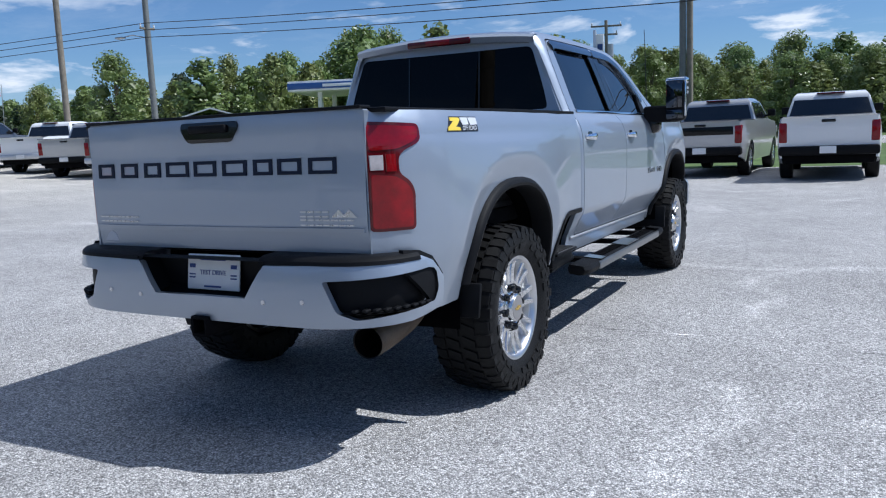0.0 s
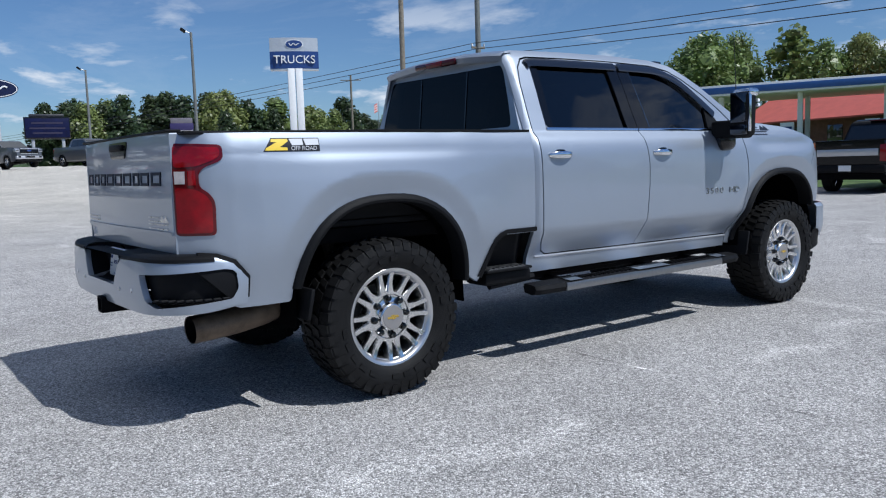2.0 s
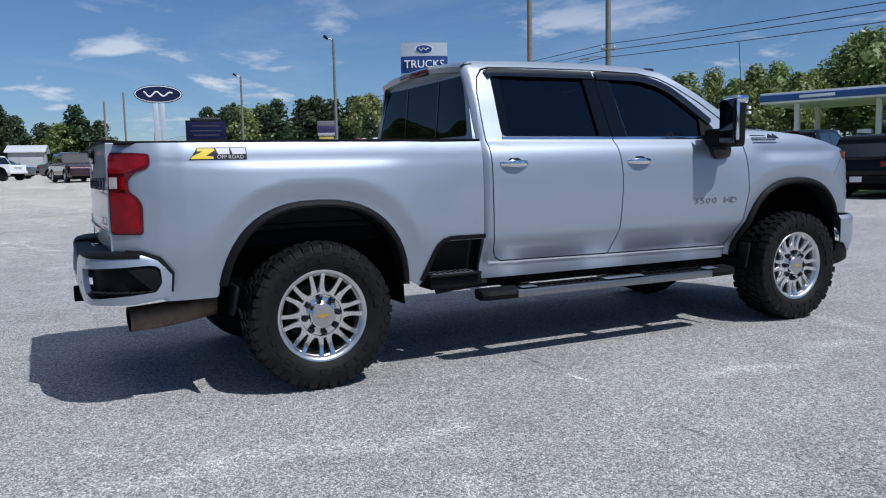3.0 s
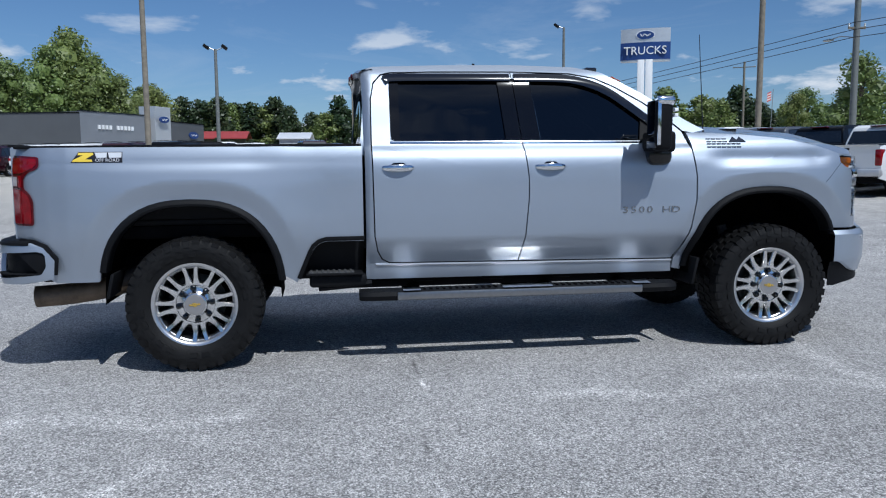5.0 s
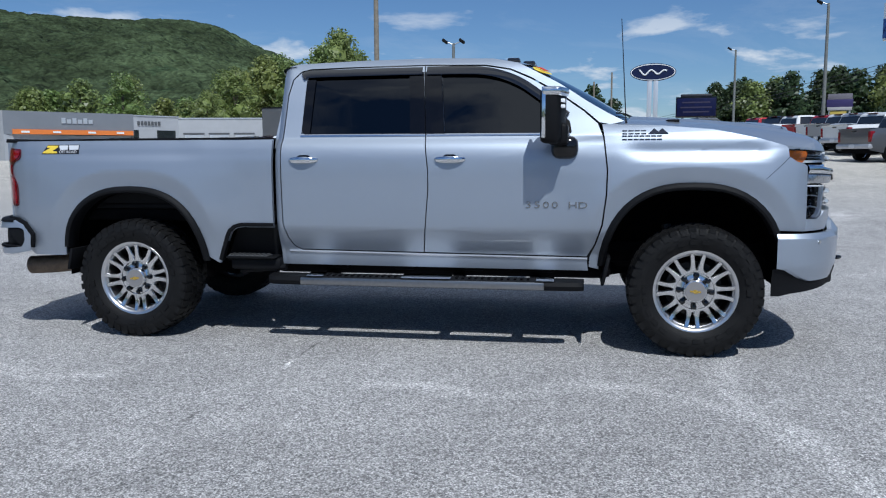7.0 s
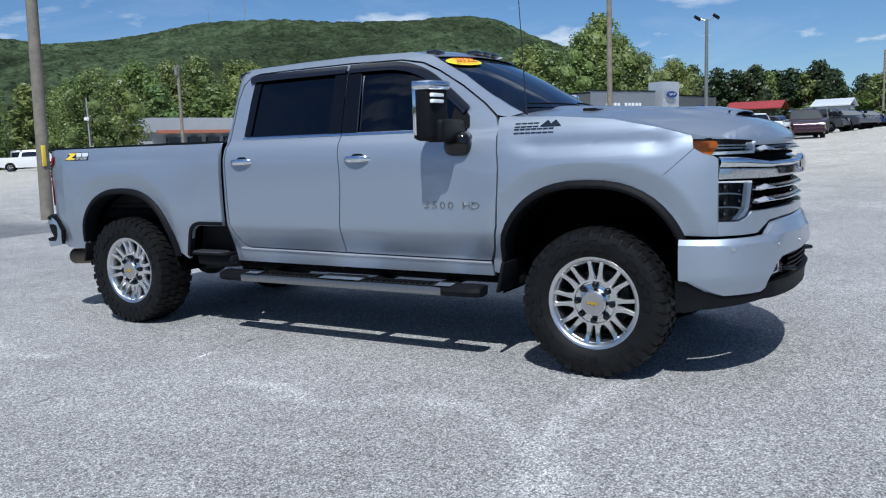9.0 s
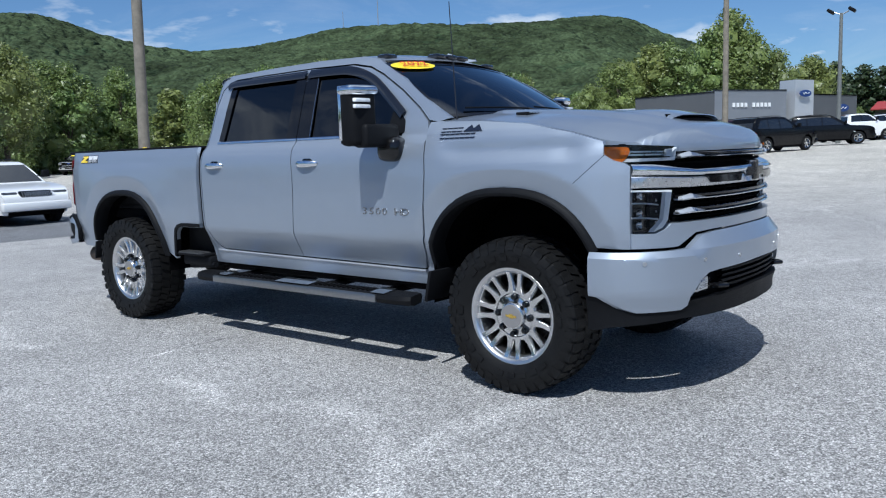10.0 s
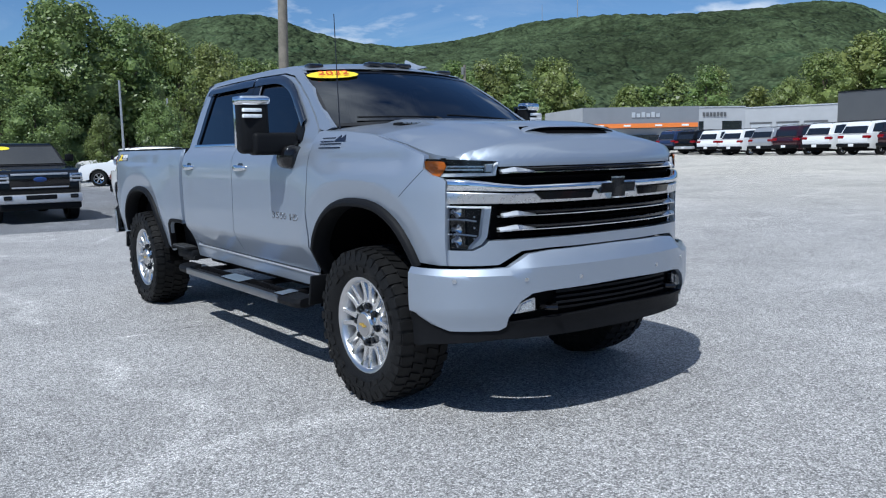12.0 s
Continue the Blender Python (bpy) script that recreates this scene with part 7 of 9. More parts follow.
    # ends
    ym = min(y for y, _ in sp["body"])
    zt = [z for y, z in sp["body"] if y < 0.3]
    bump = BLACK_PLASTIC if trim == "black" else SATIN
    bm = bmesh.new()
    box(bm, (-w + 0.04, ym - 0.10, ground + 0.13), (w - 0.04, ym + 0.16, ground + 0.33), 0.05)
    part("rear_bumper", bm, bump, ob)
    bm = bmesh.new()
    box(bm, (-0.16, ym - 0.115, ground + 0.17), (0.16, ym - 0.10, ground + 0.32), 0.004)
    part("number_plate", bm, PLATE_WHITE, ob)
    bm = bmesh.new()
    box(bm, (-w + 0.10, length - 0.16, ground + 0.08), (w - 0.10, length + 0.06, ground + 0.30), 0.05)
    part("front_bumper", bm, bump if kind == "pickup" else p, ob)
    zl = belt - 0.16
    for s in (1, -1):
        bm = bmesh.new()
        if kind in ("suv", "crossover", "sedan"):
            box(bm, (s * (w - 0.22) - 0.19, ym + 0.0, zl - 0.12), (s * (w - 0.22) + 0.19, ym + 0.26, zl + 0.05), 0.04)
        else:
            box(bm, (s * (w - 0.13) - 0.085, ym - 0.012, zl - 0.40), (s * (w - 0.13) + 0.085, ym + 0.22, zl + 0.04), 0.03)
        part("tail_lamp", bm, TAIL_RED, ob)
        if kind == "pickup":
            bm = bmesh.new()
            box(bm, (s * 0.80 - 0.15, length - 0.30, 0.98), (s * 0.80 + 0.15, length - 0.015, 1.20), 0.03)
            lamp = part("headlamp", bm, BRUSHED, ob)
            bm = bmesh.new()
            box(bm, (s * 0.80 - 0.10, length - 0.03, 1.02), (s * 0.80 + 0.10, length - 0.006, 1.16), 0.02)
            part("lamp_inner", bm, GLOSS_BLACK, lamp)
            bm = bmesh.new()
            box(bm, (s * 0.72 - 0.09, length + 0.05, 0.60), (s * 0.72 + 0.09, length + 0.068, 0.70), 0.02)
            part("fog_lamp", bm, GLOSS_BLACK, ob)
        else:
            bm = bmesh.new()
            zz = sp["body"][-3][1] if kind != "jeep" else 0.98
            box(bm, (s * (w - 0.33) - 0.20, length - 0.36, zz - 0.13), (s * (w - 0.33) + 0.18, length - 0.075, zz + 0.0), 0.04)
            part("headlamp", bm, HEADLAMP, ob)
        bm = bmesh.new()
        ya, za = c[-1][0] - 0.28, belt + 0.08
        box(bm, (s * (w + 0.05) - 0.11, ya - 0.05, za), (s * (w + 0.05) + 0.09, ya + 0.06, za + 0.19), 0.03)
        box(bm, (s * (w - 0.10) - 0.08, ya - 0.02, za), (s * (w - 0.10) + 0.08, ya + 0.02, za + 0.05), 0.01)
        part("door_mirror", bm, BLACK_PLASTIC, ob)
    bar = SATIN if trim == "chrome" else GLOSS_BLACK
    if kind == "pickup":
        bm = bmesh.new()
        box(bm, (-0.66, length - 0.10, 0.84), (0.66, length + 0.004, 1.225), 0.02)
        grille = part("grille", bm, GLOSS_BLACK, ob)
        for z0, z1, x1 in ((1.165, 1.215, 0.64), (1.085, 1.135, 0.92), (0.995, 1.045, 0.92), (0.860, 0.895, 0.64)):
            bm = bmesh.new()
            box(bm, (-x1 + 0.02, length - 0.04 - 0.10 * (x1 > 0.7), z0), (x1 - 0.02, length + 0.018 - 0.02 * (x1 > 0.7), z1), 0.012)
            part("grille_bar", bm, bar, grille)
        bm = bmesh.new()
        geo = bmesh.ops.create_uvsphere(bm, u_segments=18, v_segments=10, radius=0.5)
        bmesh.ops.transform(bm, matrix=Matrix.Translation((0, length + 0.012, 1.065)) @ Matrix.Diagonal((0.30, 0.04, 0.12, 1)), verts=bm.verts[:])
        part("grille_emblem", bm, SIGN_BLUE if trim == "chrome" else GLOSS_BLACK, grille)
        bm = bmesh.new()
        box(bm, (-0.34, length + 0.04, 0.585), (0.34, length + 0.066, 0.70), 0.02)
        part("bumper_insert", bm, BLACK_PLASTIC, ob)
        bm = bmesh.new()
        box(bm, (-w + 0.12, length - 0.30, 0.34), (w - 0.12, length + 0.0, 0.52), 0.05)
        part("air_dam", bm, BLACK_PLASTIC, ob)
    else:
        bm = bmesh.new()
        box(bm, (-0.40, length - 0.22, ground + 0.34), (0.40, length - 0.012, ground + 0.58), 0.05)
        grille = part("grille", bm, GLOSS_BLACK, ob)
        bm = bmesh.new()
        for k in range(12):
            x = -0.36 + k * 0.06
            for d in (-0.06, 0.06):
                tube(bm, [(x, length - 0.010, ground + 0.36), (x + d, length - 0.010, ground + 0.56)], 0.006, 4, caps=False)
        part("grille_mesh", bm, BRUSHED, grille)
        bm = bmesh.new()
        box(bm, (-w + 0.22, length - 0.16, ground + 0.06), (w - 0.22, length + 0.022, ground + 0.16), 0.03)
        part("air_dam", bm, BLACK_PLASTIC, ob)
    if kind == "pickup":
        bm = bmesh.new()
        box(bm, (-w + 0.02 + 0.04, 0.11, 1.366), (w - 0.06, 2.0, 1.392), 0.008)
        part("bed_cap", bm, BLACK_PLASTIC, ob)
        bm = bmesh.new()
        box(bm, (-0.14, ym - 0.014, 1.24), (0.14, ym + 0.02, 1.31), 0.02)
        part("tailgate_handle", bm, GLOSS_BLACK, ob)
        if gate_band:
            bm = bmesh.new()
            box(bm, (-w + 0.24, ym - 0.012, gate_band[1]), (w - 0.24, ym + 0.02, gate_band[2]), 0.01)
            part("tailgate_band", bm, PAINTS.get(gate_band[0], SILVER), ob)
        bm = bmesh.new()
        box(bm, (-0.30, 2.12, 1.885), (0.30, 2.24, 1.925), 0.015)
        part("high_brake_lamp", bm, TAIL_DARK, ob)
    else:
        for s in (1, -1):
            bm = bmesh.new()
            tube(bm, [(s * (w - 0.30), y, z + 0.045) for y, z in c[3:6]], 0.018, 6)
            part("roof_rail", bm, BLACK_PLASTIC, ob)
    if paint in ("white", "silver", "maroon") and kind in ("suv", "sedan", "crossover"):
        for s in (1, -1):
            bm = bmesh.new()
            box(bm, (s * (w - 0.012) - 0.02, sp["axles"][0] + 0.45, ground + 0.02), (s * (w - 0.012) + 0.02, sp["axles"][1] - 0.45, ground + 0.14), 0.01)
            part("sill_trim", bm, BLACK_PLASTIC, ob)
    return ob


def stand(x, y, heading, back=0.0):
    """A pose on the lot with the vehicle's nose towards heading (degrees from x); back: metres from its rear bumper to the given point."""
    a = radians(heading)
    x, y = x - back * math.cos(a), y - back * math.sin(a)
    mx, my = x + 2.5 * math.cos(a), y + 2.5 * math.sin(a)
    z = ground_z(mx, my)
    z1, z2 = ground_z(mx - 1.5 * math.cos(a), my - 1.5 * math.sin(a)), ground_z(mx + 1.5 * math.cos(a), my + 1.5 * math.sin(a))
    tilt = math.atan2(z2 - z1, 3.0)
    return Matrix.Translation((x, y, z - 2.5 * math.tan(tilt))) @ Euler((tilt, 0, a - math.pi / 2)).to_matrix().to_4x4()


FLEET = (
    # kind, paint, x, y, heading, metres from the rear bumper, words
    ("pickup", "white", 1.94, 14.9, 91, 0, "white pickup with black bumper parked by the grass", None),
    ("pickup", "silver", -0.95, 16.4, 87, 0, "pale grey pickup with a black tailgate band", ("black", 1.04, 1.24)),
    ("pickup", "black", -5.5, 18.3, 92, 0, "black pickup with a bright tailgate band", ("silver", 0.98, 1.16)),
    ("suv", "black", -9.0, 18.6, 100, 0, "black sport utility parked in the row", None),
    ("pickup", "black", -10.8, 16.6, 105, 0, "black pickup with a bright tailgate band", ("silver", 0.98, 1.16)),
    ("pickup", "white", -13.2, 14.6, 118, 0, "white pickup with dark bumper in the row", None),
    ("pickup", "black", -16.4, 14.6, 112, 0, "black pickup in the row", None),
    ("pickup", "grey", -19.4, 14.5, 112, 0, "dark grey pickup in the row", None),
    ("pickup", "silver", -21.9, 14.6, 112, 0, "pale grey pickup in the row", None),
    ("pickup", "white", -25.4, 15.4, 112, 0, "white pickup in the row", None),
    ("pickup", "grey", -29.3, 14.2, 112, 0, "dark grey pickup in the row", None),
    ("pickup", "white", -34.1, 14.8, 112, 0, "white pickup in the row", None),
    ("pickup", "silver", -38.0, 15.1, 112, 0, "pale grey pickup in the row", None),
    ("pickup", "white", -41.2, 15.3, 112, 0, "white pickup in the row", None),
    ("pickup", "red", -44.8, 15.4, 112, 0, "red pickup in the row", None),
    ("pickup", "white", -49.1, 14.6, 112, 0, "white pickup in the row", None),
    ("pickup", "black", -52.0, 14.2, 112, 0, "black pickup in the row", None),
    ("pickup", "red", -55.0, 13.4, 112, 0, "red pickup in the row", None),
    ("pickup", "grey", -59.0, 11.0, 20, 0, "dark grey pickup parked side-on", None),
    ("pickup", "grey", -61.0, 6.0, 20, 0, "dark grey pickup parked side-on", None),
    ("suv", "grey", -52.5, 0.4, 0, 4.9, "dark grey sport utility facing the lot", None),
    ("sedan", "grey", -57.5, -1.2, 55, 0, "dark grey car parked side-on", None),
    ("suv", "maroon", -45.6, 0.9, 12, 4.9, "maroon sport utility facing the lot", None),
    ("sedan", "grey", -56.5, 2.2, 40, 2.3, "dark grey car in the far row", None),
    ("sedan", "blue", -61.6, 3.2, 40, 2.3, "dark blue car in the far row", None),
    ("sedan", "white", -67.6, 3.4, 40, 2.3, "white car in the far row", None),
    ("suv", "grey", -74.0, -4.4, 70, 2.3, "dark grey sport utility in the far row", None),
    ("pickup", "white", -57.8, -9.2, 130, 0, "white pickup with black wheels on the lot", None),
    ("suv", "black", -46.7, -8.1, 113, 0, "black sport utility standing side-on", None),
    ("jeep", "white", -62.2, -4.2, 48, 2.3, "white boxy off-roader with upright screen", None),
    ("suv", "black", -36.2, -7.3, 157, 0.0, "black sport utility with bright wheels beside the timber pole", None),
    ("suv", "black", -47.2, -29.0, 172, 0, "black sport utility in the dealership row", None),
    ("suv", "white", -46.1, -26.3, 171, 0, "white sport utility in the dealership row", None),
    ("suv", "blue", -48.6, -31.8, 173, 0, "dark blue sport utility in the dealership row", None),
    ("suv", "white", -45.1, -23.8, 171, 0, "white sport utility in the dealership row", None),
    ("suv", "silver", -43.5, -20.6, 169, 0, "pale grey sport utility in the dealership row", None),
    ("suv", "maroon", -41.7, -17.9, 168, 0, "dark maroon sport utility in the dealership row", None),
    ("suv", "white", -39.8, -15.0, 166, 0, "white sport utility in the dealership row", None),
    ("suv", "white", -38.8, -12.5, 164, 0, "white sport utility in the dealership row", None),
    ("suv", "maroon", -37.9, -10.1, 161, 0, "maroon sport utility in the dealership row", None),
    ("pickup", "black", -0.5, -13.0, 90, 6.0, "black pickup with bright grille facing the lot", None),
    ("crossover", "white", -4.45, -13.9, 91, 4.57, "white sport utility with black roof pillars", None),
    ("suv", "white", -6.9, -32.0, -30, 3.8, "white sport utility standing side-on by the trees", None),
    ("sedan", "grey", -10.5, -38.0, -30, 3.8, "dark grey car by the trees", None),
    ("suv", "white", -9.4, -44.0, -30, 3.8, "white sport utility by the trees", None),
    ("van", "white", -37.6, -70.9, 60, 5.0, "white passenger van by the trees", None),
    ("pickup", "black", -34.4, -69.2, 40, 5.0, "black pickup by the trees", None),
    ("pickup", "black", -32.0, -68.0, 40, 5.0, "black pickup by the trees", None),
    ("pickup", "white", -43.5, -70.0, 140, 3.0, "white work pickup by the trees", None),
    ("van", "white", -51.1, -80.0, 140, 3.0, "white delivery van by the trees", None),
)
_made = {}
for kind, paint, x, y, heading, back, words, band in FLEET:
    trim = "chrome" if (paint == "black" and y < 0) or (paint in ("grey", "white") and kind == "pickup" and x < -12) else "black"
    key = (kind, paint, band, trim)
    m = stand(x, y, heading, back)
    if key in _made:
        tagged(copy_thing(_made[key], m), words)
    else:
        ob = build_vehicle(kind, paint, words, trim, band)
        ob.matrix_basis = m
        _made[key] = ob
    if "bright grille" in words:
        # a yellow oval sticker at the top of its windscreen
        own = [o for o in scene.objects if o.parent is None and o.matrix_basis.translation == m.translation][-1]
        bm = bmesh.new()
        rim = [bm.verts.new((0.46 + 0.20 * math.cos(a), 3.83 - 0.055 * math.sin(a), 1.822 + 0.045 * math.sin(a))) for a in [2 * math.pi * k / 20 for k in range(20)]]
        bm.faces.new(rim)
        part("sticker", bm, STICKER_YELLOW, own, "yellow oval sticker")

# ---- poles, signs and buildings ----
def pole(x, y, height, r0, r1, material_, name, label, category, lean=(0, 0), group=""):
    bm = bmesh.new()
    tube(bm, [(0, 0, -0.2), (lean[0] * 0.5, lean[1] * 0.5, height * 0.5), (lean[0], lean[1], height)], [r0, (r0 + r1) / 2, r1], 14)
    ob = thing(name, label, category, group, at=Matrix.Translation((x, y, ground_z(x, y))))
    part("shaft", bm, material_, ob)
    return ob


def crossarm(ob, z, span, az, insulators=3):
    d = Vector((math.cos(radians(az)), math.sin(radians(az)), 0))
    bm = bmesh.new()
    box(bm, (-span / 2, -0.06, z - 0.06), (span / 2, 0.06, z + 0.06), 0.01, m=Euler((0, 0, radians(az))).to_matrix().to_4x4())
    part("crossarm", bm, WOOD_POLE, ob)
    for k in range(insulators):
        q = -0.46 + 0.92 * k / (insulators - 1)
        bm = bmesh.new()
        revolve(bm, [(0.0, 0.03), (0.05, 0.055), (0.10, 0.035), (0.15, 0.05), (0.19, 0.02)], 10, "z", d * span * q + Vector((0, 0, z + 0.06)))
        part("insulator", bm, GALVANISED, ob)


# power poles by the road, and the lines between them
P_FAR, P_MID, P_NEAR = (-104.0, 62.5), (-33.1, 29.2), (-3.3, 26.6)
far_pole = pole(*P_FAR, 14.2, 0.22, 0.15, WOOD_POLE, "utility_pole", "weathered timber utility pole with crossarm", "utility pole", group="utility poles")
crossarm(far_pole, 13.4, 3.2, 60)
mid_pole = pole(*P_MID, 11.6, 0.19, 0.15, LAMP_STEEL, "utility_pole", "grey utility pole carrying three lines", "utility pole", group="utility poles")
crossarm(mid_pole, 7.2, 0.9, 80, 2)
bm = bmesh.new()
tube(bm, [(0, 0, 6.7), (-0.9, -0.3, 6.9), (-1.5, -0.5, 6.8)], 0.03, 6)
box(bm, (-1.85, -0.72, 6.73), (-1.3, -0.40, 6.83), 0.03)
part("street_lamp_head", bm, GALVANISED, mid_pole)
pole(-34.3, 24.4, 12.5, 0.17, 0.14, WOOD_POLE, "timber_pole", "plain timber pole beside the lot", "pole", lean=(-0.2, 0.2))
for dx in (0.0, 0.24):
    pole(P_NEAR[0] + dx, P_NEAR[1] + dx * 0.2, 10.5, 0.125, 0.105, LAMP_STEEL if dx == 0 else WOOD_POLE, "utility_pole", "tall weathered utility pole behind the parked pickups", "utility pole", group="utility poles")
up = pole(-14.0, 54.1, 8.2, 0.16, 0.11, WOOD_POLE, "utility_pole", "timber utility pole with crossarms and transformer", "utility pole", group="utility poles")
crossarm(up, 7.8, 2.2, 20)
crossarm(up, 7.2, 1.6, 20)
bm = bmesh.new()
tube(bm, [(0.3, 0.0, 5.6), (0.3, 0.0, 6.5)], 0.22, 12)
part("transformer", bm, GALVANISED, up)
P_END, P_OUT = (-120.0, 14.0), (26.0, 28.5)
pole(*P_END, 6.0, 0.16, 0.11, WOOD_POLE, "utility_pole", "weathered timber utility pole beyond the lot", "utility pole", group="utility poles")
pole(*P_OUT, 8.5, 0.17, 0.12, WOOD_POLE, "utility_pole", "weathered timber utility pole by the road", "utility pole", group="utility poles")
for zm, zn, ze, zo in ((8.51, 6.61, 6.5, 7.6), (8.14, 6.36, 6.2, 7.3), (7.74, 5.92, 5.9, 7.0)):
    for a, b, za, zb in ((P_END, P_MID, ze, zm), (P_MID, P_NEAR, zm, zn), (P_NEAR, P_OUT, zn, zo)):
        pa, pb = Vector((a[0], a[1] - 0.2, za)), Vector((b[0], b[1] - 0.2, zb))
        bm = bmesh.new()
        sag = 0.004 * (pb - pa).length
        tube(bm, [pa.lerp(pb, i / 14) - Vector((0, 0, 4 * sag * (i / 14) * (1 - i / 14))) for i in range(15)], 0.020, 5)
        solid("power_line", bm, CABLE, "black overhead power line between poles", "power line", "power lines")
tall = pole(-6.56, -12.43, 10.0, 0.150, 0.115, WOOD_POLE, "timber_pole", "weathered timber pole standing on the lot", "pole", lean=(-0.25, 0.03))
bm = bmesh.new()
box(bm, (-0.02, 0.13, 1.30), (0.08, 0.17, 1.80), 0.01)
part("yellow_marker", bm, DECAL_YELLOW, tall, "small yellow marker strip")
pole(-35.2, -7.6, 10.5, 0.15, 0.12, WOOD_POLE, "timber_pole", "timber pole between parked vehicles", "pole")


def lot_lamp(x, y, height, az, heads=(-1, 1)):
    ob = pole(x, y, height, 0.16, 0.10, LAMP_STEEL, "lot_lamp", "tall lot light with twin floodlight heads" if len(heads) > 1 else "tall lot light with one floodlight head", "lot lamp", group="lot lamps")
    d = Vector((math.cos(radians(az)), math.sin(radians(az)), 0))
    for s in heads:
        bm = bmesh.new()
        tube(bm, [(0, 0, height - 0.1), d * s * 0.45 + Vector((0, 0, height + 0.1))], 0.04, 6)
        part("bracket", bm, GALVANISED, ob)
        bm = bmesh.new()
        box(bm, (-0.30, -0.22, -0.10), (0.30, 0.22, 0.10), 0.04, m=Matrix.Translation(d * s * 0.62 + Vector((0, 0, height + 0.15))) @ Euler((radians(35), 0, radians(az + 90))).to_matrix().to_4x4())
        part("floodlight", bm, BLACK_PLASTIC, ob)
    return ob


lot_lamp(-60.3, 21.5, 10.9, 70, (-1,))
lot_lamp(-85.4, 19.2, 10.0, 70, (-1,))
lot_lamp(-52.4, -6.3, 8.3, 95)
pole(-74.3, 5.8, 7.6, 0.10, 0.08, WOOD_POLE, "timber_pole", "slim timber pole on the far lot", "pole")
pole(-74.4, 4.1, 6.8, 0.10, 0.08, WOOD_POLE, "timber_pole", "slim timber pole on the far lot", "pole")
up = pole(-28.3, -31.5, 6.1, 0.10, 0.08, WOOD_POLE, "utility_pole", "slender timber utility pole with a small transformer", "utility pole", group="utility poles")
bm = bmesh.new()
tube(bm, [(0.14, 0.0, 5.5), (0.14, 0.0, 5.95)], 0.11, 10)
part("transformer", bm, LAMP_STEEL, up)
slim = pole(-36.0, -50.5, 5.5, 0.07, 0.05, GALVANISED, "slim_pole", "slim pale pole with a small lamp before the trees", "pole")
bm = bmesh.new()
box(bm, (-0.05, -0.16, 3.75), (0.25, 0.16, 4.0), 0.05)
part("lamp_head", bm, SIGN_WHITE, slim)
pole(-7.5, -31.4, 4.9, 0.06, 0.05, GALVANISED, "slim_pole", "slim pale metal pole before the trees", "pole")
pole(-14.0, -44.5, 4.9, 0.07, 0.06, GALVANISED, "slim_pole", "slim pale metal pole before the trees", "pole")


def facing(x, y, z, az):
    """A frame on an upright face: x along it, y up, z out towards az."""
    return Matrix.Translation((x, y, z)) @ Euler((0, 0, radians(az + 90))).to_matrix().to_4x4() @ Euler((radians(90), 0, 0)).to_matrix().to_4x4()


def oval(parent, m, w, h, material_, name, lift=0.0, depth=0.05, label=""):
    bm = bmesh.new()
    n = 36
    front = [bm.verts.new((w / 2 * math.cos(t), h / 2 * math.sin(t), lift + depth)) for t in [2 * math.pi * k / n for k in range(n)]]
    rear = [bm.verts.new((v.co.x, v.co.y, lift)) for v in front]
    bm.faces.new(front)
    for k in range(n):
        bm.faces.new((front[k], rear[k], rear[(k + 1) % n], front[(k + 1) % n]))
    bmesh.ops.transform(bm, matrix=m, verts=bm.verts[:])
    part(name, bm, material_, parent, label)


def slab(parent, m, x0, x1, y0, y1, z0, z1, material_, name, label="", bevel=0.02):
    bm = bmesh.new()
    box(bm, (x0, y0, z0), (x1, y1, z1), bevel)
    bmesh.ops.transform(bm, matrix=m, verts=bm.verts[:])
    return part(name, bm, material_, parent, label)


def squiggle(parent, m, w, h, material_, name="logo_stroke"):
    """One plain wavy stroke in place of a written logo."""
    bm = bmesh.new()
    pts = [(-w / 2 + w * q, h * 0.32 * math.sin(2 + 4.2 * math.pi * q) * (1 - 0.4 * q), 0.01) for q in np.linspace(0, 1, 25)]
    tube(bm, pts, h * 0.09, 6)
    bmesh.ops.transform(bm, matrix=m, verts=bm.verts[:])
    part(name, bm, material_, parent)


# pylon sign reading TRUCKS
SX, SY = -39.1, 19.9
gz = ground_z(SX, SY)
sg = thing("truck_sign", "blue and silver pylon sign reading trucks on a white post", "sign", at=Matrix.Translation((SX, SY, gz)))
m = facing(0, 0, 0, -24.5)
B0, B1 = 7.12 - gz, 9.02 - gz


def bowed(x1, y0, y1, out, bow=0.20):
    """An upright cabinet with a face that bows outwards."""
    bm = bmesh.new()
    rows = []
    for y in (y0, y1):
        arc = [(x1 * s, y, out + bow * (1 - s * s)) for s in np.linspace(-1, 1, 15)]
        rows.append([Vector(p) for p in arc] + [Vector((x1, y, -0.35)), Vector((-x1, y, -0.35))])
    vs = grid(bm, rows, closed=True)
    bm.faces.new(vs[0]); bm.faces.new(vs[1][::-1])
    bmesh.ops.transform(bm, matrix=m, verts=bm.verts[:])
    bmesh.ops.recalc_face_normals(bm, faces=bm.faces[:])
    return bm


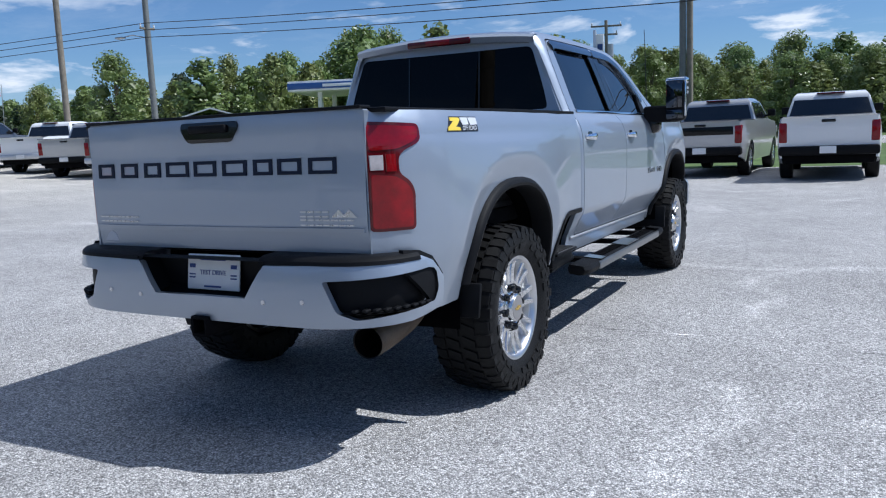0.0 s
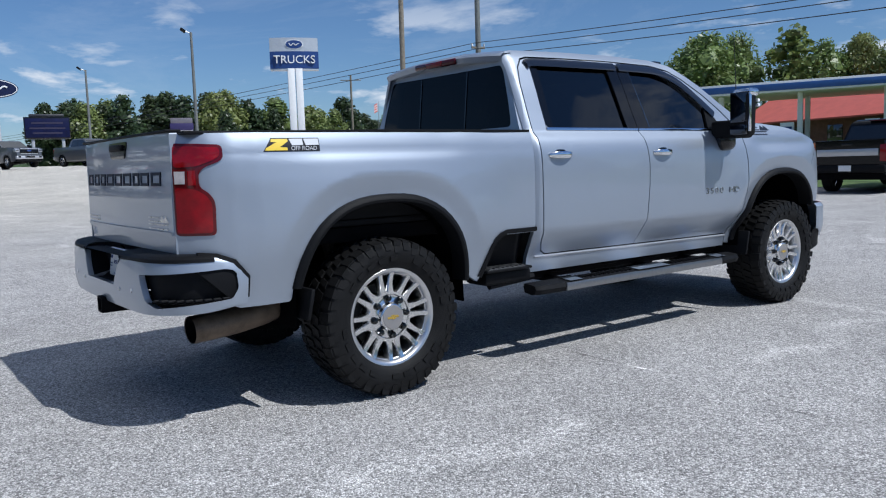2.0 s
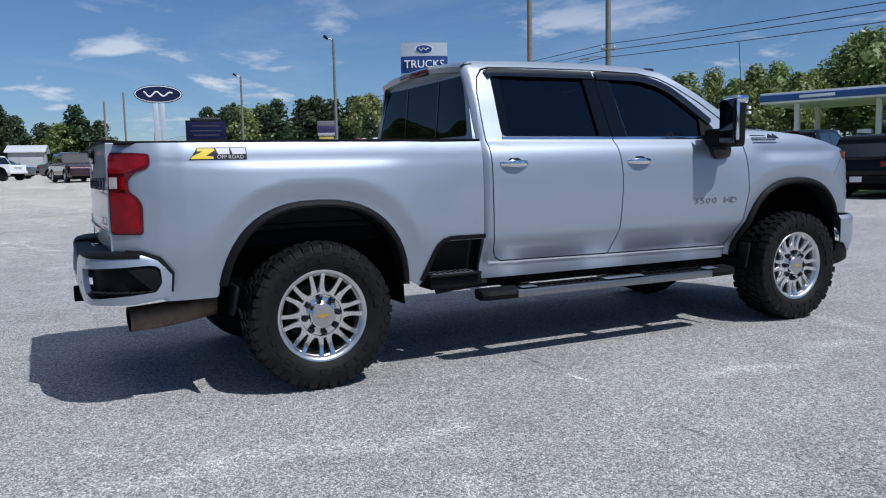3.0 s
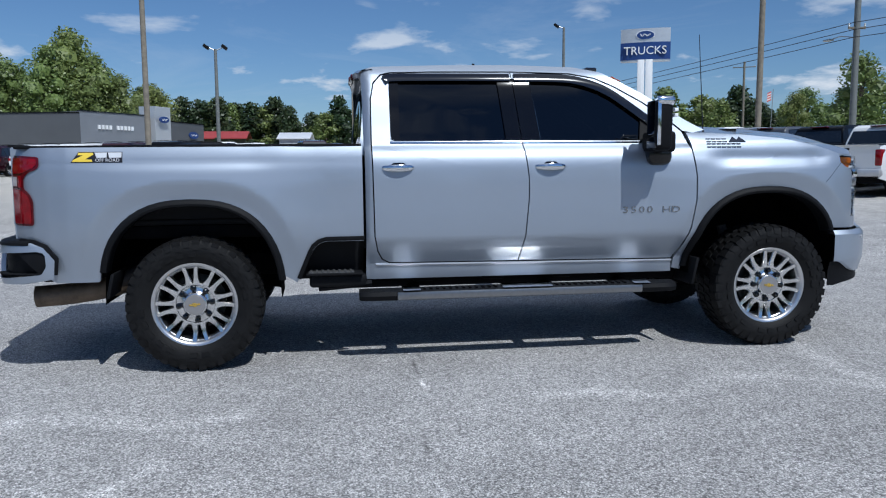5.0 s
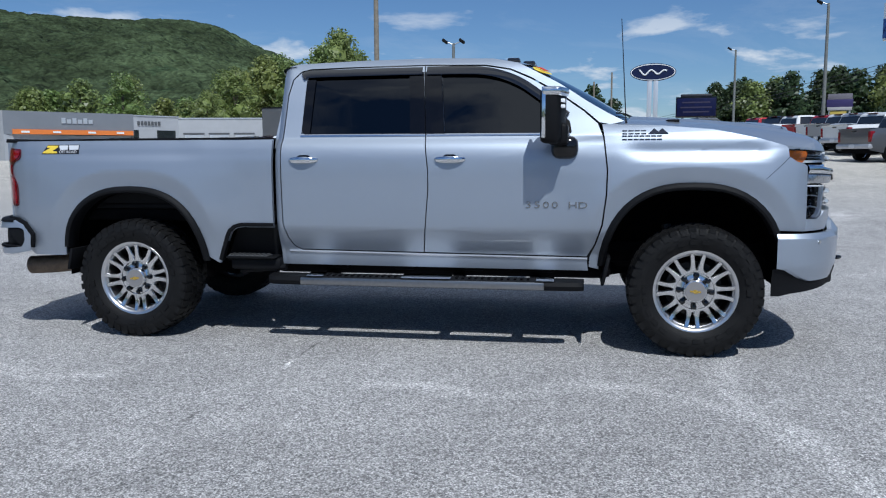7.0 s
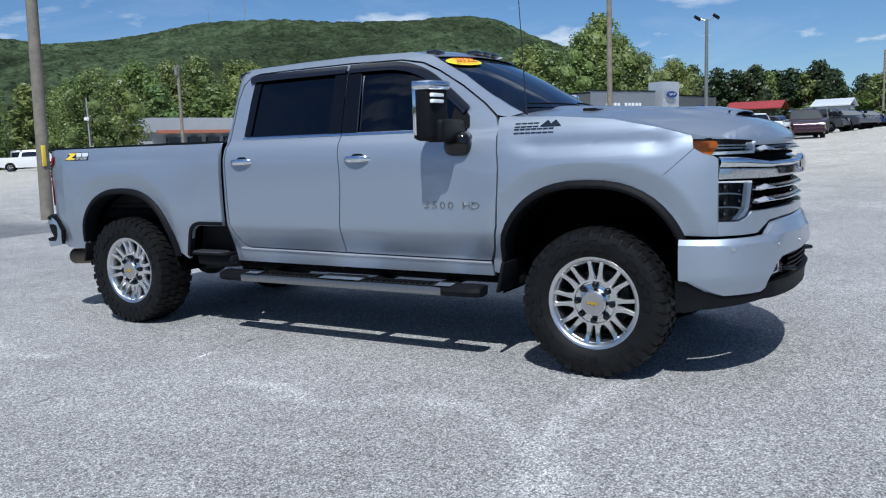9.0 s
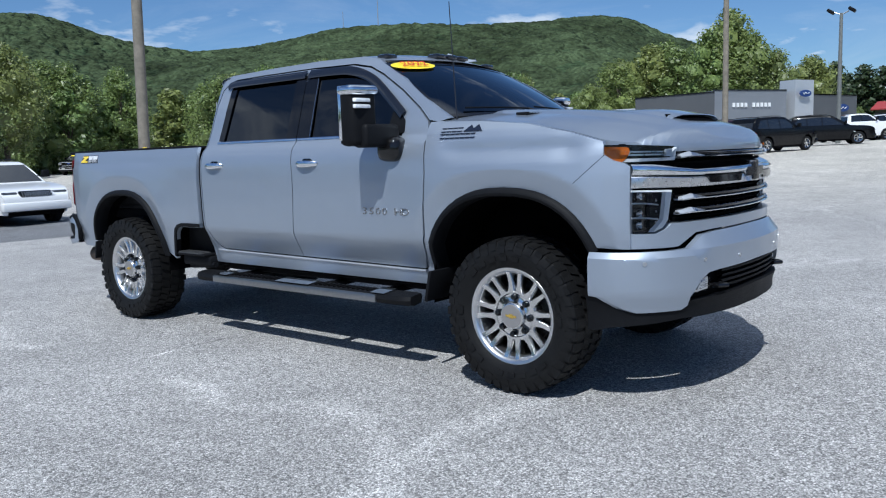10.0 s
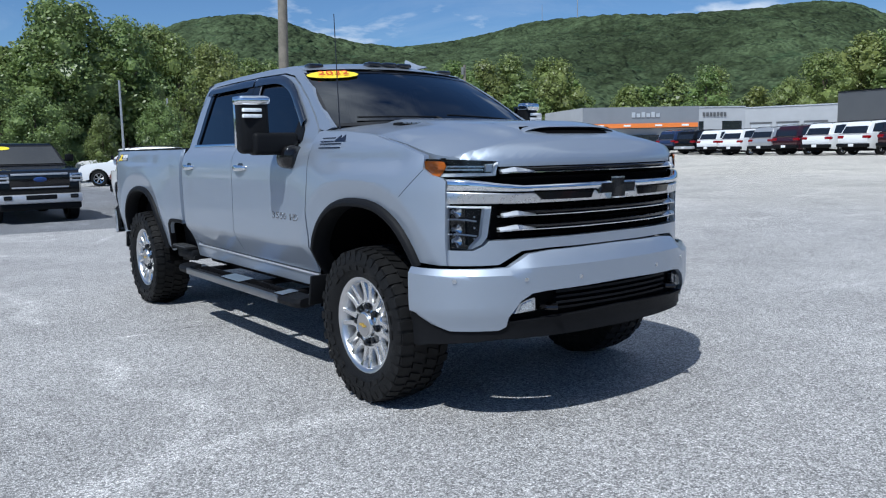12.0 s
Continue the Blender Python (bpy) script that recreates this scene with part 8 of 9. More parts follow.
for x0 in (-0.43, 0.03):
    slab(sg, m, x0, x0 + 0.40, 0, B0 + 0.1, -0.25, 0.25, SIGN_WHITE, "post")
part("cabinet", bowed(1.42, B0, B1, 0.0), SIGN_SILVER, sg, "silver sign cabinet", angle=50)
part("blue_panel", bowed(1.43, B0 + 0.10, B0 + 1.10, 0.02), SIGN_BLUE, sg, "blue panel", angle=50)
for nm, w, h, mm, lift in (("logo_rim", 1.06, 0.56, SIGN_WHITE, 0.16), ("logo_oval", 0.98, 0.48, SIGN_BLUE, 0.18)):
    oval(sg, Matrix.Translation((0, 0, B0 + 1.50)) @ m, w, h, mm, nm, lift, 0.05)
squiggle(sg, Matrix.Translation((0, 0, B0 + 1.50)) @ m @ Matrix.Translation((0, 0, 0.235)), 0.6, 0.24, SIGN_WHITE)
lettering("TRUCKS", 0.66, SIGN_WHITE, sg, Matrix.Translation((0, 0, B0 + 0.60)) @ m @ Matrix.Translation((0, 0, 0.17)), "sign_letters", 0.14, "white capital letters")

# blue oval sign on twin posts, and the message board beside it
OX, OY = -90.8, 11.0
og = thing("oval_sign", "blue oval dealership sign on pale twin posts", "sign", at=Matrix.Translation((OX, OY, ground_z(OX, OY))))
m = facing(0, 0, 0, -6)
top = 10.6 - ground_z(OX, OY)
for x0 in (-0.62, 0.10):
    slab(og, m, x0, x0 + 0.52, 0, top - 0.7, -0.2, 0.2, SIGN_SILVER, "post")
oval(og, Matrix.Translation((0, 0, top)) @ m, 5.2, 2.04, NAVY, "rim", -0.2, 0.40)
oval(og, Matrix.Translation((0, 0, top)) @ m, 5.04, 1.88, SIGN_WHITE, "rim_line", 0.2, 0.02)
oval(og, Matrix.Translation((0, 0, top)) @ m, 4.84, 1.70, NAVY, "oval_face", 0.22, 0.02, "navy blue oval face")
squiggle(og, Matrix.Translation((0, 0, top)) @ m @ Matrix.Translation((0, 0, 0.24)), 3.1, 1.0, SIGN_WHITE)
BX, BY = -88.0, 15.6
bg_ = thing("message_board", "dark blue message board with an arched top on short legs", "sign", at=Matrix.Translation((BX, BY, ground_z(BX, BY))))
m = facing(0, 0, 0, -8)
hb = 5.2 - ground_z(BX, BY)
slab(bg_, m, -2.2, 2.2, hb, hb + 2.3, -0.3, 0.3, GLOSS_BLACK, "screen_cabinet")
slab(bg_, m, -2.1, 2.1, hb + 0.15, hb + 2.15, 0.3, 0.33, material("dim_blue_panel", (0.006, 0.009, 0.045), 0.5, spread=0.3, scale=2.0, spec=0.15), "panel", "dark blue panel")
slab(bg_, m, -1.7, 1.7, hb + 2.3, hb + 2.62, -0.25, 0.25, material("dark_arch", (0.02, 0.022, 0.03), 0.5, spread=0.2), "arched_top", bevel=0.12)
for y0, x1 in ((1.60, 1.5), (1.05, 1.7), (0.55, 1.4)):
    slab(bg_, m, -x1, x1, hb + y0, hb + y0 + 0.16, 0.33, 0.345, material("dim_print", (0.045, 0.042, 0.075), 0.6, spread=0.1, spec=0.1), "print_bar", bevel=0.0)
for x0 in (-1.6, 1.3):
    slab(bg_, m, x0, x0 + 0.3, 0, hb, -0.15, 0.15, GALVANISED, "leg")
YX, YY = -102.0, 34.8
yg = thing("roadside_sign", "purple and yellow roadside sign on two posts", "sign", at=Matrix.Translation((YX, YY, ground_z(YX, YY))))
m = facing(0, 0, -ground_z(YX, YY), -18)
for x0, x1, y0, y1, mm in ((-1.4, 1.4, 7.8, 8.5, material("faded_grey_panel", (0.15, 0.14, 0.17), 0.6, spread=0.15)), (-1.5, 1.5, 6.85, 7.8, material("purple_panel", (0.030, 0.022, 0.10), 0.5, spread=0.1)), (-1.4, 1.4, 6.45, 6.85, material("dull_white_panel", (0.36, 0.35, 0.36), 0.6, spread=0.1)), (-1.1, 0.8, 4.9, 6.3, material("dull_yellow_panel", (0.42, 0.32, 0.06), 0.6, spread=0.1))):
    slab(yg, m, x0, x1, y0, y1, -0.2, 0.2, mm, "sign_panel")
for x0 in (-1.25, 1.05):
    slab(yg, m, x0, x0 + 0.2, ground_z(YX, YY), 6.9, -0.1, 0.1, GALVANISED, "post")

# filling station: canopy, pumps, price pylon and the red-roofed shop behind
C1, C2 = Vector((-18.3, 55.0, 0)), Vector((-37.5, 46.9, 0))
ax = (C2 - C1).normalized()
nrm = Vector((-ax.y, ax.x, 0))
if nrm.y < 0:
    nrm = -nrm
L = (C2 - C1).length
zc = 5.62
frame3 = Matrix(((ax.x, nrm.x, 0, C1.x), (ax.y, nrm.y, 0, C1.y), (0, 0, 1, 0), (0, 0, 0, 1)))
can = thing("station_canopy", "blue and white filling station canopy on white columns", "canopy")


def cbox(parent, x0, x1, y0, y1, z0, z1, material_, name, label="", bevel=0.02):
    bm = bmesh.new()
    box(bm, (x0, y0, z0), (x1, y1, z1), bevel)
    bmesh.ops.transform(bm, matrix=frame3, verts=bm.verts[:])
    bmesh.ops.recalc_face_normals(bm, faces=bm.faces[:])
    return part(name, bm, material_, parent, label)


cbox(can, 0, L, 0, 9, zc, zc + 0.78, SIGN_WHITE, "canopy_deck")
cbox(can, 0.05, L + 0.03, -0.04, 0.0, zc + 0.14, zc + 0.62, material("station_blue", (0.03, 0.10, 0.32), 0.4, spread=0.06), "blue_fascia", "blue fascia band")
cbox(can, L - 5.2, L - 2.8, -0.06, -0.04, zc + 0.28, zc + 0.50, SIGN_WHITE, "name_bar")
cbox(can, -0.04, 0.0, 0.3, 1.6, zc + 0.12, zc + 0.66, GLOSS_BLACK, "end_panel")
for k in range(4):
    x0 = 2.2 + k * (L - 4.4) / 3
    for yy in (1.6, 6.8):
        cbox(can, x0 - 0.18, x0 + 0.18, yy - 0.18, yy + 0.18, 1.5, zc, SIGN_WHITE, "column")
for k in range(4):
    x0 = 2.6 + k * (L - 4.4) / 3
    pump = thing("fuel_pump", "white and blue fuel pump under the canopy", "fuel pump", "fuel pumps")
    cbox(pump, x0, x0 + 0.9, 1.2, 1.8, 1.6, 3.5, SIGN_WHITE, "cabinet")
    cbox(pump, x0 + 0.1, x0 + 0.8, 1.17, 1.2, 2.6, 3.2, SIGN_BLUE, "display")
shop = thing("red_roofed_shop", "low brick shop with a red metal roof and white gable", "building")
A0, A1 = Vector((-19.0, 62.3, 0)), Vector((-34.5, 66.6, 0))
bx = (A1 - A0).normalized()
bn = Vector((-bx.y, bx.x, 0))
if bn.y < 0:
    bn = -bn
LB, DB = (A1 - A0).length + 6, 8.0
frame3 = Matrix(((bx.x, bn.x, 0, A0.x), (bx.y, bn.y, 0, A0.y), (0, 0, 1, 0), (0, 0, 0, 1)))
cbox(shop, 0.5, LB - 0.5, 0.6, DB - 0.6, 1.0, 4.25, material("brown_brick", (0.20, 0.095, 0.07), 0.85, spread=0.2, scale=3, bump=0.3), "wall")
bm = bmesh.new()
prof = [(-0.3, 4.05), (DB / 2, 6.3), (DB + 0.3, 4.05), (DB + 0.3, 4.2), (DB / 2, 6.5), (-0.3, 4.2)]
rows = [[Vector((x, a, b)) for a, b in prof] for x in (-0.4, LB + 0.4)]
vs = grid(bm, rows, closed=True)
bm.faces.new(vs[0]); bm.faces.new(vs[1][::-1])
bmesh.ops.transform(bm, matrix=frame3, verts=bm.verts[:])
bmesh.ops.recalc_face_normals(bm, faces=bm.faces[:])
part("roof", bm, RED_ROOF, shop, "red metal roof")
bm = bmesh.new()
tri = [(0.5, 0.2, 4.1), (0.5, DB - 0.2, 4.1), (0.5, DB / 2, 6.25), (0.35, 0.2, 4.1), (0.35, DB - 0.2, 4.1), (0.35, DB / 2, 6.25)]
t = [bm.verts.new(v) for v in tri]
for f in ((0, 1, 2), (3, 5, 4), (0, 3, 4, 1), (1, 4, 5, 2), (2, 5, 3, 0)):
    bm.faces.new([t[i] for i in f])
bmesh.ops.transform(bm, matrix=frame3, verts=bm.verts[:])
bmesh.ops.recalc_face_normals(bm, faces=bm.faces[:])
part("gable", bm, material("pale_gable_boards", (0.55, 0.50, 0.46), 0.8, spread=0.1), shop)
cbox(shop, 0.3, 0.52, 1.5, DB - 1.0, 1.0, 4.1, WHITE_WALL, "gable_wall")
for k in range(4):
    cbox(shop, 2 + k * 4.2, 3.6 + k * 4.2, 0.52, 0.6, 1.8, 3.6, SHOP_GLASS, "window")
py = thing("price_pylon", "tall blue and white filling station price pylon", "sign", at=Matrix.Translation((-13.3, 50.2, ground_z(-13.3, 50.2))))
m = facing(0, 0, 0, -78)
slab(py, m, -0.46, -0.28, 0, 7.2, -0.2, 0.2, SIGN_SILVER, "post")
for y0, y1, mm, nm in ((5.0, 6.9, SIGN_WHITE, "logo_panel"), (4.3, 4.9, SIGN_BLUE, "panel"), (3.4, 4.2, material("bright_blue_panel", (0.05, 0.22, 0.55), 0.4, spread=0.06), "panel"), (2.3, 3.3, material("green_panel", (0.04, 0.28, 0.18), 0.4, spread=0.06), "panel"), (1.7, 2.2, SIGN_WHITE, "panel")):
    slab(py, m, -0.28, 0.24, y0, y1, -0.15, 0.15, mm, nm)
slab(py, m, -0.18, 0.16, 5.25, 5.65, 0.15, 0.17, RED_ROOF, "logo_shape")
slab(py, m, -0.18, 0.16, 5.85, 6.25, 0.15, 0.17, SIGN_BLUE, "logo_shape")
slab(py, m, -0.20, 0.18, 4.45, 4.75, 0.15, 0.17, SIGN_WHITE, "print_bar")


# dealership: a chain of walls of one height each
def wall_run(ob, p, q, z0, z1, depth, material_, name="wall", label="", out=0.0):
    """An upright block from p to q (plan), reaching back from the face that looks towards the lot."""
    p, q = Vector((*p, 0)), Vector((*q, 0))
    d = (q - p).normalized()
    n = Vector((d.y, -d.x, 0))
    mid = (p + q) / 2
    if n.dot(Vector((3, 3, 0)) - mid) < 0:
        n = -n
    bm = bmesh.new()
    c = [p + n * out, q + n * out, q - n * depth, p - n * depth]
    lo = [bm.verts.new((v.x, v.y, z0)) for v in c]
    hi = [bm.verts.new((v.x, v.y, z1)) for v in c]
    bm.faces.new(hi); bm.faces.new(lo[::-1])
    for k in range(4):
        bm.faces.new((lo[k], lo[(k + 1) % 4], hi[(k + 1) % 4], hi[k]))
    bmesh.ops.recalc_face_normals(bm, faces=bm.faces[:])
    return part(name, bm, material_, ob, label)


def on_wall(ob, p, q, a, b, z0, z1, material_, name, out=0.04, depth=0.1, label=""):
    """A plate on a wall between fractions a and b of its length."""
    p, q = Vector((*p, 0)), Vector((*q, 0))
    u, v = p.lerp(q, a), p.lerp(q, b)
    return wall_run(ob, (u.x, u.y), (v.x, v.y), z0, z1, depth, material_, name, label, out)


PA, PB, PT, PR = (-66.4, -27.2), (-65.0, -19.1), (-72.4, -15.2), (-83.2, -11.6)
P0, P1, P2 = (-51.6, -43.3), (-60.5, -37.1), (-64.4, -34.8)
show = thing("showroom", "grey metal-clad car showroom with a silver entrance tower", "building")
wall_run(show, PA, PB, 3.05, 5.70, 14, GREY_PANEL, "grey_fascia", "dark grey metal fascia")
wall_run(show, PA, PB, 0.5, 3.05, 14, SILVER_PANEL, "lower_wall", out=-0.6)
wall_run(show, PB, PT, 0.5, 5.85, 10, SILVER_PANEL, "silver_wall", "pale silver metal cladding")
for a, b in ((0.12, 0.42), (0.46, 0.66), (0.74, 0.97)):
    on_wall(show, PA, PB, a, b, 1.2, 2.75, SHOP_GLASS, "shop_window", -0.54)
for a, b in ((0.24, 0.50), (0.58, 0.86)):
    on_wall(show, PB, PT, a, b, 1.2, 2.85, SHOP_GLASS, "shop_window", 0.04)
on_wall(show, PB, PT, 0.2, 0.92, 2.95, 3.25, SIGN_SILVER, "entrance_lintel", 0.12)
for k in range(10):
    if k != 4:
        a = 0.24 + k * 0.055
        on_wall(show, PB, PT, a, a + 0.026, 4.42, 4.78, SIGN_WHITE, "name_bar", 0.12)
wall_run(show, (-72.9, -15.0), (-75.2, -14.0), 0.5, 6.80, 1.2, SIGN_SILVER, "entrance_tower", "tall silver entrance tower", 0.5)
m = facing(-73.7, -14.3, 5.55, 66)
oval(show, m, 1.5, 0.62, SIGN_BLUE, "logo_oval", 0.42, 0.1, "blue oval")
squiggle(show, m @ Matrix.Translation((0, 0, 0.54)), 0.9, 0.3, SIGN_WHITE)
wall_run(show, (-75.2, -14.0), PR, 0.5, 5.50, 8, GREY_PANEL, "grey_wing")
on_wall(show, (-75.2, -14.0), PR, 0.02, 0.2, 1.2, 2.9, SHOP_GLASS, "shop_window", 0.04)
m = facing(-80.6, -12.4, 4.3, 66)
oval(show, m, 1.7, 0.72, SIGN_BLUE, "logo_oval", 0.10, 0.1, "blue oval")
squiggle(show, m @ Matrix.Translation((0, 0, 0.22)), 1.0, 0.3, SIGN_WHITE)
for p, q, z in ((PA, PB, 5.70), (PB, PT, 5.85), ((-75.2, -14.0), PR, 5.5)):
    wall_run(show, p, q, z, z + 0.10, 0.25, GLOSS_BLACK, "roof_edge", out=0.06)
serv = thing("service_building", "long white service building with roller doors", "building")
wall_run(serv, P2, PA, 0.4, 4.72, 10, WHITE_WALL, "wall")
wall_run(serv, P1, P2, 0.4, 4.85, 10, WHITE_WALL, "wall")
on_wall(serv, P1, P2, 0.50, 0.92, 0.8, 3.6, SHOP_GLASS, "open_bay", 0.03)
on_wall(serv, P1, P2, 0.0, 0.10, 0.6, 3.6, SHOP_GLASS, "door_opening", 0.03)
for k in range(7):
    on_wall(serv, P1, P2, 0.08 + k * 0.075, 0.125 + k * 0.075, 4.05, 4.40, GREY_PANEL, "name_bar", 0.10)
for a in (0.06, 0.36, 0.66):
    door = on_wall(serv, P2, PA, a, a + 0.24, 0.8, 3.25, WHITE_WALL, "roller_door", 0.03)
    for k in range(5):
        on_wall(serv, P2, PA, a + 0.01, a + 0.23, 1.0 + k * 0.46, 1.36 + k * 0.46, SIGN_SILVER, "door_panel", 0.05)
    on_wall(serv, P2, PA, a - 0.005, a + 0.245, 3.25, 3.4, GREY_PANEL, "door_head", 0.08)
for p, q, z in ((P2, PA, 4.72), (P1, P2, 4.85)):
    wall_run(serv, p, q, z, z + 0.10, 0.25, SIGN_SILVER, "roof_edge", out=0.06)
tyres = thing("tyre_shop", "grey fascia service bay with an orange band", "building")
wall_run(tyres, P0, P1, 3.10, 5.0, 12, SILVER_PANEL, "grey_fascia", "grey fascia")
wall_run(tyres, P0, P1, 0.3, 3.05, 12, WHITE_WALL, "wall", out=-0.5)
on_wall(tyres, P0, P1, 0.06, 0.99, 3.10, 3.50, ORANGE, "orange_band", 0.10, label="orange band")
for a in (0.12, 0.35, 0.62, 0.85):
    on_wall(tyres, P0, P1, a, a + 0.06, 3.22, 3.38, SIGN_WHITE, "print_bar", 0.14)
on_wall(tyres, P0, P1, 0.38, 0.66, 0.8, 2.45, SHOP_GLASS, "open_bay", -0.45)
on_wall(tyres, P0, P1, 0.80, 0.92, 1.2, 2.45, SHOP_GLASS, "window", -0.45)
on_wall(tyres, P0, P1, 0.68, 0.76, 1.0, 2.2, SIGN_WHITE, "notice", -0.42)
for k in range(6):
    on_wall(tyres, P0, P1, 0.42 + k * 0.042, 0.45 + k * 0.042, 4.05, 4.40 if k % 2 else 4.52, SIGN_SILVER, "name_bar", 0.08)
wall_run(tyres, (-56.2, -52.9), P0, 0.3, 5.0, 6, WHITE_WALL, "end_wall")
far = thing("orange_roofed_building", "low white building with an orange roof edge", "building")
wall_run(far, (-56.3, -66.7), (-66.5, -64.0), 0.2, 5.3, 10, WHITE_WALL, "wall", out=-0.8)
wall_run(far, (-55.8, -66.9), (-66.5, -64.0), 4.0, 5.6, 10, WHITE_WALL, "fascia")
on_wall(far, (-56.3, -66.7), (-66.5, -64.0), 0.02, 1.0, 3.85, 4.2, material("faded_orange_edge", (0.42, 0.15, 0.09), 0.6, spread=0.1), "orange_band", 0.1)
for a in (0.15, 0.4, 0.62, 0.84):
    on_wall(far, (-56.3, -66.7), (-66.5, -64.0), a, a + 0.14, 1.2, 3.4, SHOP_GLASS, "window", -0.7)
red2 = thing("red_roofed_barn", "long low building with a red roof beyond the lot", "building")
wall_run(red2, (-142.2, -21.0), (-143.4, -12.6), 1.0, 5.9, 9, material("dark_boards", (0.10, 0.09, 0.08), 0.8, spread=0.2), "wall")
bm = bmesh.new()
prof = [(-1.0, 5.75), (4.5, 7.1), (10.0, 5.75), (10.0, 5.95), (4.5, 7.3), (-1.0, 5.95)]
rows = [[Vector((-142.2 - a, y, b)) for a, b in prof] for y in (-21.5, -12.2)]
vs = grid(bm, rows, closed=True)
bm.faces.new(vs[0]); bm.faces.new(vs[1][::-1])
bmesh.ops.recalc_face_normals(bm, faces=bm.faces[:])
part("roof", bm, material("dark_red_roof", (0.34, 0.045, 0.045), 0.6, spread=0.12, scale=1.0), red2, "red metal roof")
for nm, x, y, w, d, h, ang, mm in (("white_roofed_shed", -124.5, -3.0, 4.4, 7, 4.6, 85, DECAL_GREY), ("grey_roofed_house", -57.0, 58.0, 8, 6, 4.0, 140, SIGN_SILVER)):
    hs = thing(nm, "small pale building with a shallow metal roof", "building", at=Matrix.Translation((x, y, ground_z(x, y))) @ Euler((0, 0, radians(ang))).to_matrix().to_4x4())
    bm = bmesh.new()
    box(bm, (-w / 2, -d / 2, -0.3), (w / 2, d / 2, h - 0.9), 0.02)
    part("wall", bm, WHITE_WALL, hs)
    bm = bmesh.new()
    prof = [(-d / 2 - 0.4, h - 1.0), (0, h), (d / 2 + 0.4, h - 1.0), (d / 2 + 0.4, h - 0.85), (0, h + 0.15), (-d / 2 - 0.4, h - 0.85)]
    vs = grid(bm, [[Vector((x0, a, b)) for a, b in prof] for x0 in (-w / 2 - 0.4, w / 2 + 0.4)], closed=True)
    bm.faces.new(vs[0]); bm.faces.new(vs[1][::-1])
    bmesh.ops.recalc_face_normals(bm, faces=bm.faces[:])
    part("roof", bm, mm, hs)
# flag beyond the road
fl = pole(-96.0, 62.0, 9.5, 0.06, 0.04, GALVANISED, "flag", "striped flag hanging from a slim pole", "flag", lean=(0.3, 0.2))
bm = bmesh.new()
for k in range(7):
    rows = [[Vector((0.2 + u * 0.35, u * -0.5 + 0.1 * math.sin(u * 3), 9.3 - 0.17 * (k + v) - 0.25 * u)) for u in np.linspace(0, 2.2, 9)] for v in (0, 1)]
    vs = grid(bm, rows)
    for f in bm.faces[-8:]:
        f.material_index = k % 2
part("cloth", bm, [STICKER_RED, SIGN_WHITE], fl)

# ---- trees and hill ----
def blob_dirs(rng, n):
    v = rng.normal(size=(n, 3))
    return v / np.linalg.norm(v, axis=1)[:, None]


def leaf_cloud(rng, centres, radii, per, size, squash=0.85):
    """Small leaf clumps, four-cornered, spread over the skins of several round masses."""
    vs, fs = [], []
    for c, r in zip(centres, radii):
        n = int(per * (r * r))
        d = blob_dirs(rng, n)
        rr = r * (0.72 + 0.36 * rng.random(n))
        pos = np.array(c) + d * rr[:, None] * np.array([1, 1, squash])
        out = d + 0.75 * rng.normal(size=(n, 3)) + np.array([0, 0, 0.25])
        out /= np.linalg.norm(out, axis=1)[:, None]
        a = np.cross(out, rng.normal(size=(n, 3)))
        a /= np.linalg.norm(a, axis=1)[:, None]
        b = np.cross(out, a)
        s = size * (0.55 + 0.9 * rng.random(n))[:, None]
        base = len(vs)
        quad = np.stack([pos - a * s, pos - b * s * 0.62, pos + a * s, pos + b * s * 0.62], axis=1)
        vs.extend(quad.reshape(-1, 3).tolist())
        fs.extend([(base + 4 * k, base + 4 * k + 1, base + 4 * k + 2, base + 4 * k + 3) for k in range(n)])
    return vs, fs


